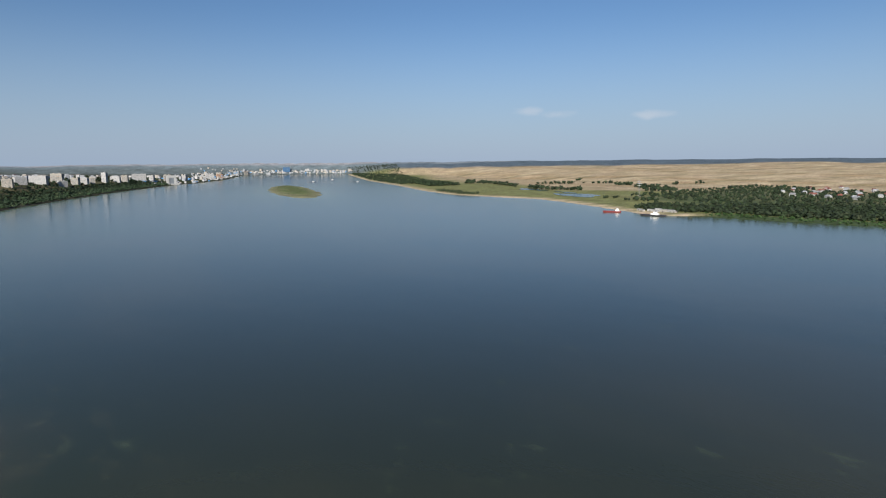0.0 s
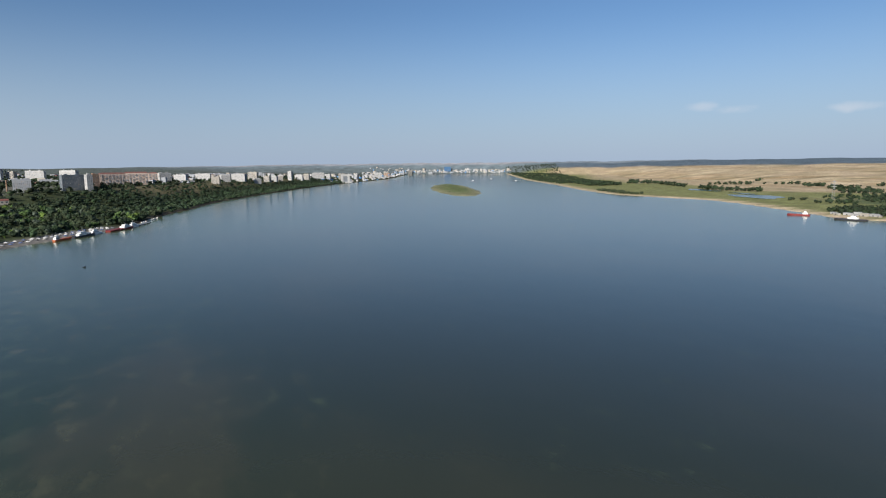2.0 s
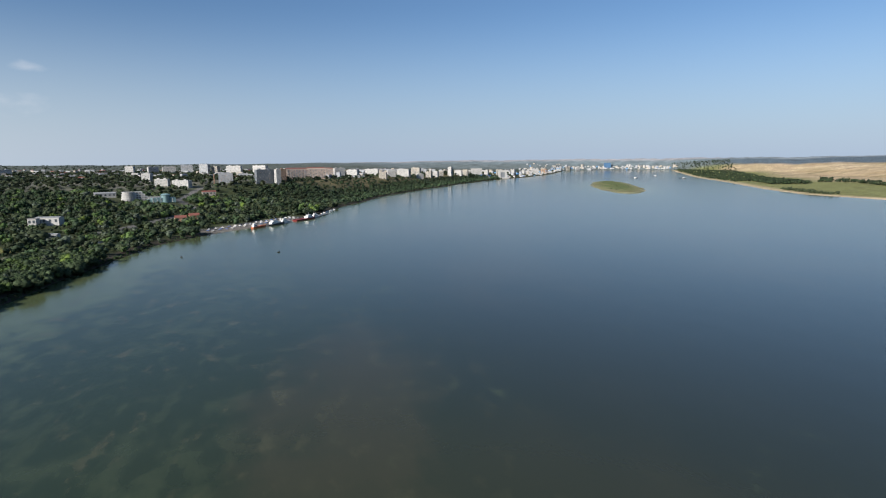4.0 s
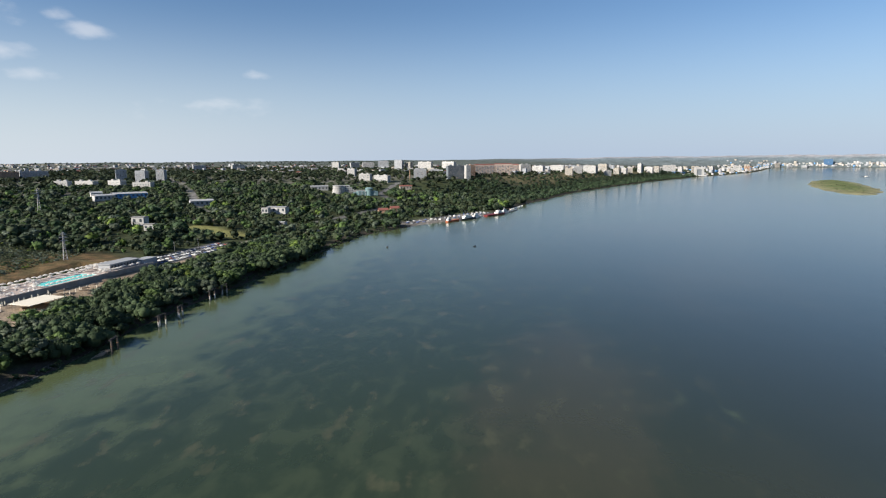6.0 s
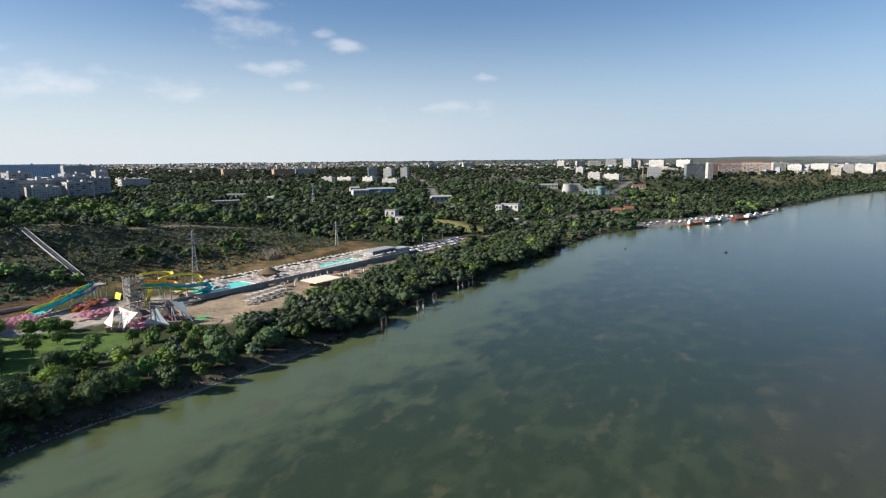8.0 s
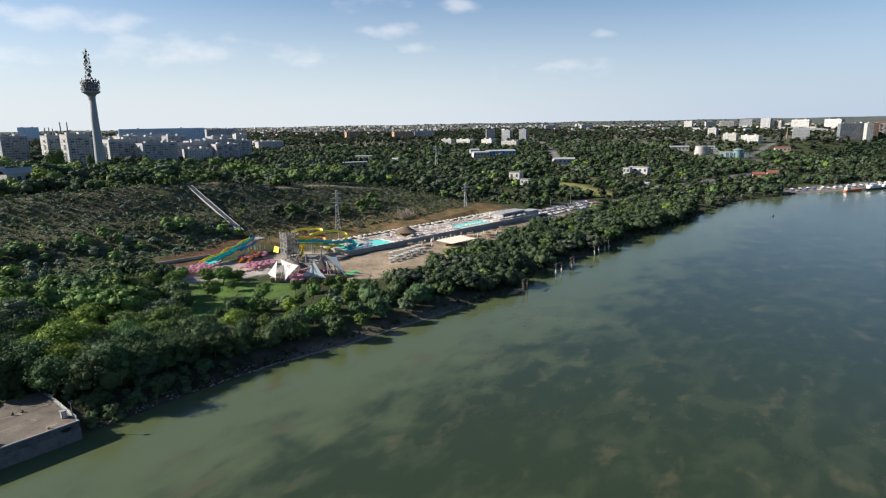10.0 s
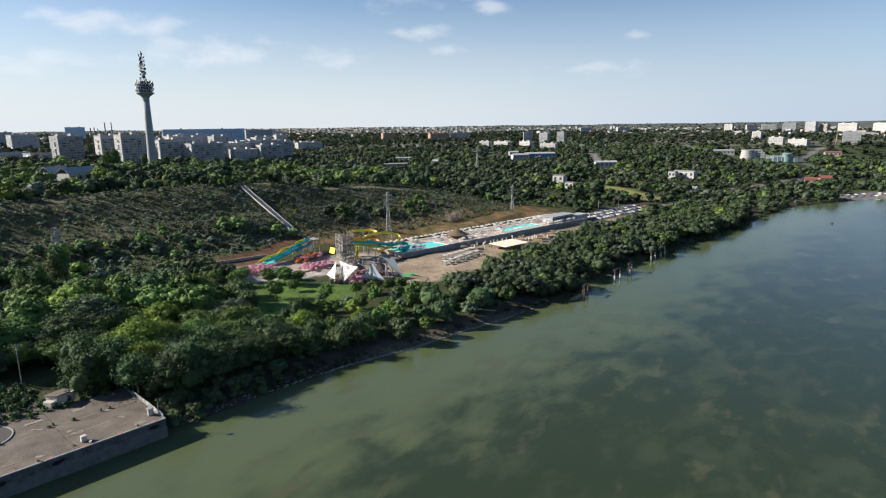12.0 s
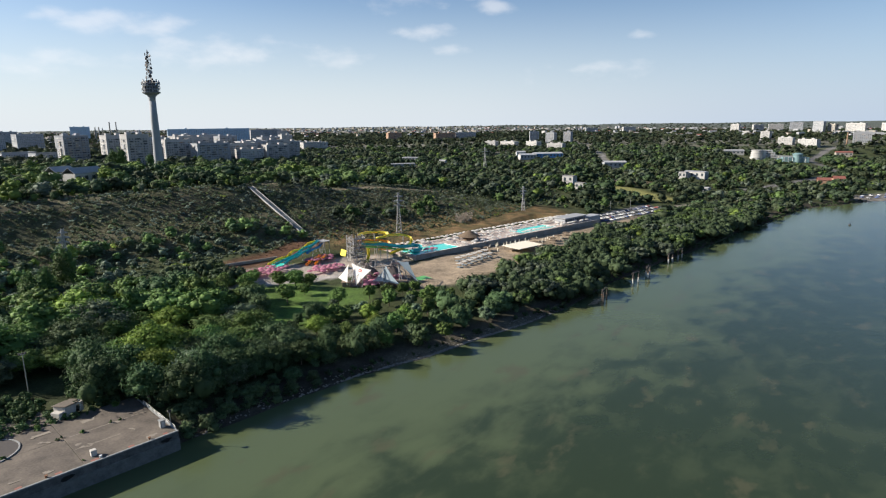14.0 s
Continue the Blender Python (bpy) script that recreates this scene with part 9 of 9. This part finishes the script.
def bluff_stair():
    (x0, y0), (x1, y1) = STAIR_LINE
    ob = empty("hillside_stair", pose(0, 0, 0), "long straight concrete stair up the bluff", "stair", "", "structure")
    n = 120
    side = Vector((y1 - y0, -(x1 - x0), 0)).normalized() * 1.8
    lift = max(gz(x0 + (x1 - x0) * k / 20, y0 + (y1 - y0) * k / 20) - (gz(x0, y0) + (gz(x1, y1) - gz(x0, y0)) * k / 20) for k in range(21)) + 0.3
    for k in range(n):
        t0, t1 = k / n, (k + 1) / n
        z = gz(x0, y0) + (gz(x1, y1) - gz(x0, y0)) * t1 + lift
        bm = bmesh.new()
        p = [Vector((x0 + (x1 - x0) * t, y0 + (y1 - y0) * t, 0)) for t in (t0, t1)]
        v = [bm.verts.new(Vector((q.x, q.y, zz))) for zz in (z - 1.2, z) for q in (p[0] - side, p[0] + side, p[1] + side, p[1] - side)]
        for f in ((0, 1, 5, 4), (1, 2, 6, 5), (2, 3, 7, 6), (3, 0, 4, 7), (4, 5, 6, 7)):
            bm.faces.new([v[i] for i in f])
        part("step", bm, LEDGE_CONCRETE, ob)
    for s in (-1, 1):
        bm = bmesh.new()
        pts = [Vector((x0 + (x1 - x0) * k / 12, y0 + (y1 - y0) * k / 12, gz(x0, y0) + (gz(x1, y1) - gz(x0, y0)) * k / 12 + lift + 0.35)) + side * 1.12 * s for k in range(13)]
        tube(bm, pts, 0.32, 4)
        part("kerb", bm, LEDGE_CONCRETE, ob)


def ship(m, length, hull_mat, label, house=0.7, house_len=0.25, deck_mat=None, name="barge"):
    ob = empty(name, m, label, "boat", "boats at the landings")
    bm = bmesh.new()
    w = length * 0.09
    outline = [(-0.5, 0.75), (-0.46, 1.0), (0.3, 1.0), (0.44, 0.6), (0.5, 0.0)]
    outline = [(a * length, b * w) for a, b in outline] + [(a * length, -b * w) for a, b in outline[-2::-1]]
    low, top = [bm.verts.new((x * 0.97, y * 0.86, -1.0)) for x, y in outline], [bm.verts.new((x, y, 1.9 + (0.9 if x > length * 0.4 else 0))) for x, y in outline]
    n = len(outline)
    for k in range(n):
        bm.faces.new((low[k], low[(k + 1) % n], top[(k + 1) % n], top[k]))
    bm.faces.new(top)
    part("hull", bm, hull_mat, ob)
    part("bulwark", boxes((-length * 0.46, -w * 1.02, 1.7, length * 0.3, -w * 0.96, 2.3), (-length * 0.46, w * 0.96, 1.7, length * 0.3, w * 1.02, 2.3)), deck_mat or hull_mat, ob)
    x0 = -length * 0.5 + length * house * 0.55
    cab = part("deckhouse", boxes((x0, -w * 0.7, 1.9, x0 + length * house_len, w * 0.7, 4.8), (x0 + length * house_len * 0.2, -w * 0.5, 4.81, x0 + length * house_len * 0.7, w * 0.5, 7.2), bevel=0.08), WHITE_PAINT, ob, "white deckhouse")
    for k in range(5):
        part("cabin_window", boxes((x0 + 0.8 + k * length * house_len / 5.6, -w * 0.7 - 0.05, 3.2, x0 + 0.8 + k * length * house_len / 5.6 + 1.2, -w * 0.7 + 0.05, 4.2)), GLASS_DARK, cab)
    part("wheelhouse_window", boxes((x0 + length * house_len * 0.2 - 0.05, -w * 0.45, 5.9, x0 + length * house_len * 0.7 + 0.05, w * 0.45, 6.8)), GLASS_DARK, cab)
    bm = bmesh.new()
    tube(bm, [(x0 + length * house_len * 0.5, 0, 7.2), (x0 + length * house_len * 0.5, 0, 11)], 0.12, 5)
    part("ship_mast", bm, STEEL, ob)
    part("hatch", boxes((length * 0.05, -w * 0.6, 1.95, length * 0.28, w * 0.6, 2.6), bevel=0.06), hull_mat, ob)
    return ob


ORANGE_HULL = worn("orange_hull_paint", (0.42, 0.1, 0.03), (0.25, 0.07, 0.03), 0.5, size=3.0)
RED_HULL = worn("dark_red_hull_paint", (0.2, 0.025, 0.024), (0.12, 0.02, 0.02), 0.5, size=3.0)
BLACK_HULL = worn("black_hull_paint", (0.04, 0.04, 0.05), (0.02, 0.02, 0.02), 0.5, size=3.0)


def boats():
    ship(pose(604, -140, 0, 0, 0, -36), 30, ORANGE_HULL, "orange-hulled ferry barge moored at the landing", 0.1, 0.2)
    ship(pose(636, -162, 0, 0, 0, -36), 40, BLACK_HULL, "black pontoon ferry with a white deckhouse", 0.35, 0.5)
    ship(pose(704, -205, 0, 0, 0, -34), 58, RED_HULL, "long dark red ship with a white stern house", 1.0, 0.28)
    ship(pose(320, -1228, 0, 0, 0, 28), 34, RED_HULL, "red dredger moored off the sandy bank", 0.2, 0.22)
    ship(pose(226, -1206, 0, 0, 0, 8), 46, BLACK_HULL, "dark barge with a small white cabin", 0.5, 0.3)
    for k, (x, off, length) in enumerate(((660, 10, 24), (742, 11, 26))):
        ship(pose(x, float(shore_left(x)) - off, 0, 0, 0, -35 + (k % 3) * 4), length, WHITE_PAINT, "white river cruiser moored at the landing", 0.25, 0.55)
    for k in range(9):
        x = 806 + k * 11.0
        y = float(shore_left(x)) - 4
        ob = empty("moored_boat", pose(x, y, 0, 0, 0, -22), "small white motor boat moored in a row", "boat", "small boats along the bank")
        bm = bmesh.new()
        out = [(-3, 1.1), (1.2, 1.1), (3.4, 0), (1.2, -1.1), (-3, -1.1)]
        low, top = [bm.verts.new((a * 0.9, b * 0.7, -0.3)) for a, b in out], [bm.verts.new((a, b, 0.8)) for a, b in out]
        for j in range(5):
            bm.faces.new((low[j], low[(j + 1) % 5], top[(j + 1) % 5], top[j]))
        bm.faces.new(top)
        part("hull", bm, WHITE_PAINT, ob)
        part("cabin", boxes((-1.2, -0.8, 0.8, 1.0, 0.8, 1.8), bevel=0.1), WHITE_PAINT, ob)
    for x, y, yaw in ((343, -82, 40), (350, -174, 120), (2350, -2080, 20), (2700, -2150, 15), (2500, -1900, 20)):
        big = x > 1000
        ob = empty("fishing_boat", pose(x, y, float(far_reach(x, y)), 0, 0, yaw), "small dark boat out on the river", "boat", "boats on the river")
        s = 9.0 if big else 0.75
        bm = bmesh.new()
        out = [(-2.2, 0.6), (1, 0.7), (2.6, 0), (1, -0.7), (-2.2, -0.6)]
        low, top = [bm.verts.new((a * 0.9 * s, b * 0.7 * s, -0.2)) for a, b in out], [bm.verts.new((a * s, b * s, 0.55 * (s ** 0.5))) for a, b in out]
        for j in range(5):
            bm.faces.new((low[j], low[(j + 1) % 5], top[(j + 1) % 5], top[j]))
        bm.faces.new(top)
        part("hull", bm, BLACK_HULL, ob)
        part("cabin", boxes((-1.4 * s, -0.45 * s, 0.5 * (s ** 0.5), -0.2 * s, 0.45 * s, 1.1 * (s ** 0.5) + 0.4)), BLACK_HULL if not big else WHITE_PAINT, ob)
    # landing pontoon
    p = empty("landing_pontoon", pose(764, -230, 0, 0, 0, -22), "long grey steel landing pontoon along the bank", "pontoon")
    part("deck", boxes((-42, -3, 0.4, 42, 3, 1.3), bevel=0.06), STEEL, p)
    for k in range(8):
        part("fender", boxes((-40 + k * 11, -3.3, 0.2, -39 + k * 11, -3.01, 1.5)), PILE_DARK, p)
    for k in range(4):
        bm = bmesh.new()
        tube(bm, [(-36 + k * 24, 2.4, -3), (-36 + k * 24, 2.4, 5)], 0.3, 8)
        part("guide_pile", bm, RUST, p)


def far_landing():
    """Sheds and stores on the sandy landing of the far bank."""
    rng = random.Random(21)
    for k, (x, y, w, h) in enumerate(((276, -1262, 9, 3.2), (262, -1268, 12, 4.0), (247, -1262, 8, 3.0), (236, -1266, 10, 5.0), (224, -1272, 14, 4.2), (252, -1284, 16, 4.6), (214, -1264, 7, 2.8), (290, -1278, 8, 3.0))):
        ob = empty("landing_shed", pose(x, y, gz(x, y) - 0.2, 0, 0, 170 + rng.uniform(-14, 14)), "small pale shed on the sandy river landing", "shed", "sheds of the far landing")
        part("wall", boxes((-w / 2, -3, 0, w / 2, 3, h), bevel=0.05), PANEL[1] if k % 3 else PANEL[0], ob)
        part("roof", boxes((-w / 2 - 0.4, -3.4, h + 0.01, w / 2 + 0.4, 3.4, h + 0.3)), ROOF_GREY, ob)
        part("door", boxes((-1.0, -3.08, 0.1, 1.0, -2.98, 2.2)), DARK_METAL, ob)


def ponds():
    """Shallow pools in the far meadow."""
    for cx, cy, rx, ry, turn in ((672, -1640, 92, 52, -30), (990, -1845, 90, 34, -28), (780, -1745, 70, 12, -30)):
        bm = bmesh.new()
        v, top = [], gz(cx, cy) + 0.8
        for k in range(40):
            a = 2 * math.pi * k / 40
            r = 1 + 0.16 * math.sin(3 * a + cx) + 0.1 * math.sin(5 * a)
            x, y = rx * r * math.cos(a), ry * r * math.sin(a)
            v.append(bm.verts.new((x, y, 0)))
        bm.faces.new(v)
        ext = bmesh.ops.extrude_face_region(bm, geom=list(bm.faces))
        bmesh.ops.translate(bm, verts=[e for e in ext["geom"] if isinstance(e, bmesh.types.BMVert)], vec=(0, 0, -2.5))
        whole("pond", bm, WATER, pose(cx, cy, top, 0, 0, turn), "shallow blue-grey pool in the meadow", "pond", "", "structure")


# ---- placing the things ----
tv_tower(38, 537)
town()
halls()
far_village()
chimneys_and_cranes()
quay()
lamp_mast(pose(-229.5, 101.4, gz(-229.5, 101.4)), 14.0, "tall steel floodlight mast in the wood")
lamp_mast(at_park(262, 20), 9.0, "steel lamp mast over the car park")
lamp_mast(at_park(292, 16), 9.0, "steel lamp mast over the car park")
for n, (px, py, dark, count) in enumerate(((0, 0, True, 3), (44, 0, False, 3), (63, -1, False, 3), (109, 0, False, 4), (124, -1, False, 3))):
    mooring_piles(px, py, dark, count, n)
driftwood()
pylon(44, 185, 32.0, -45, "tall steel lattice power pylon behind the pools")
pylon(-163, 250, 25.0, -45, "steel lattice power pylon at the foot of the bluff")
pylon(201, 168, 24.0, -45, "steel lattice power pylon in dry grass")
pylon(470, 395, 34.0, -45, "slim lattice mast above the bluff")
pylon(486, -1640, 46.0, 20, "tall lattice power pylon on the far bank")
bluff_stair()
boats()
far_landing()
ponds()
water_terrace()
slide_complex()
splash_pool()
beach()
sail_pavilion()
parked_cars()

# ---- woods ----
near_woods()
quay_weeds()
bank_bushes()
far_woods()
small_houses()
waterfront_houses()
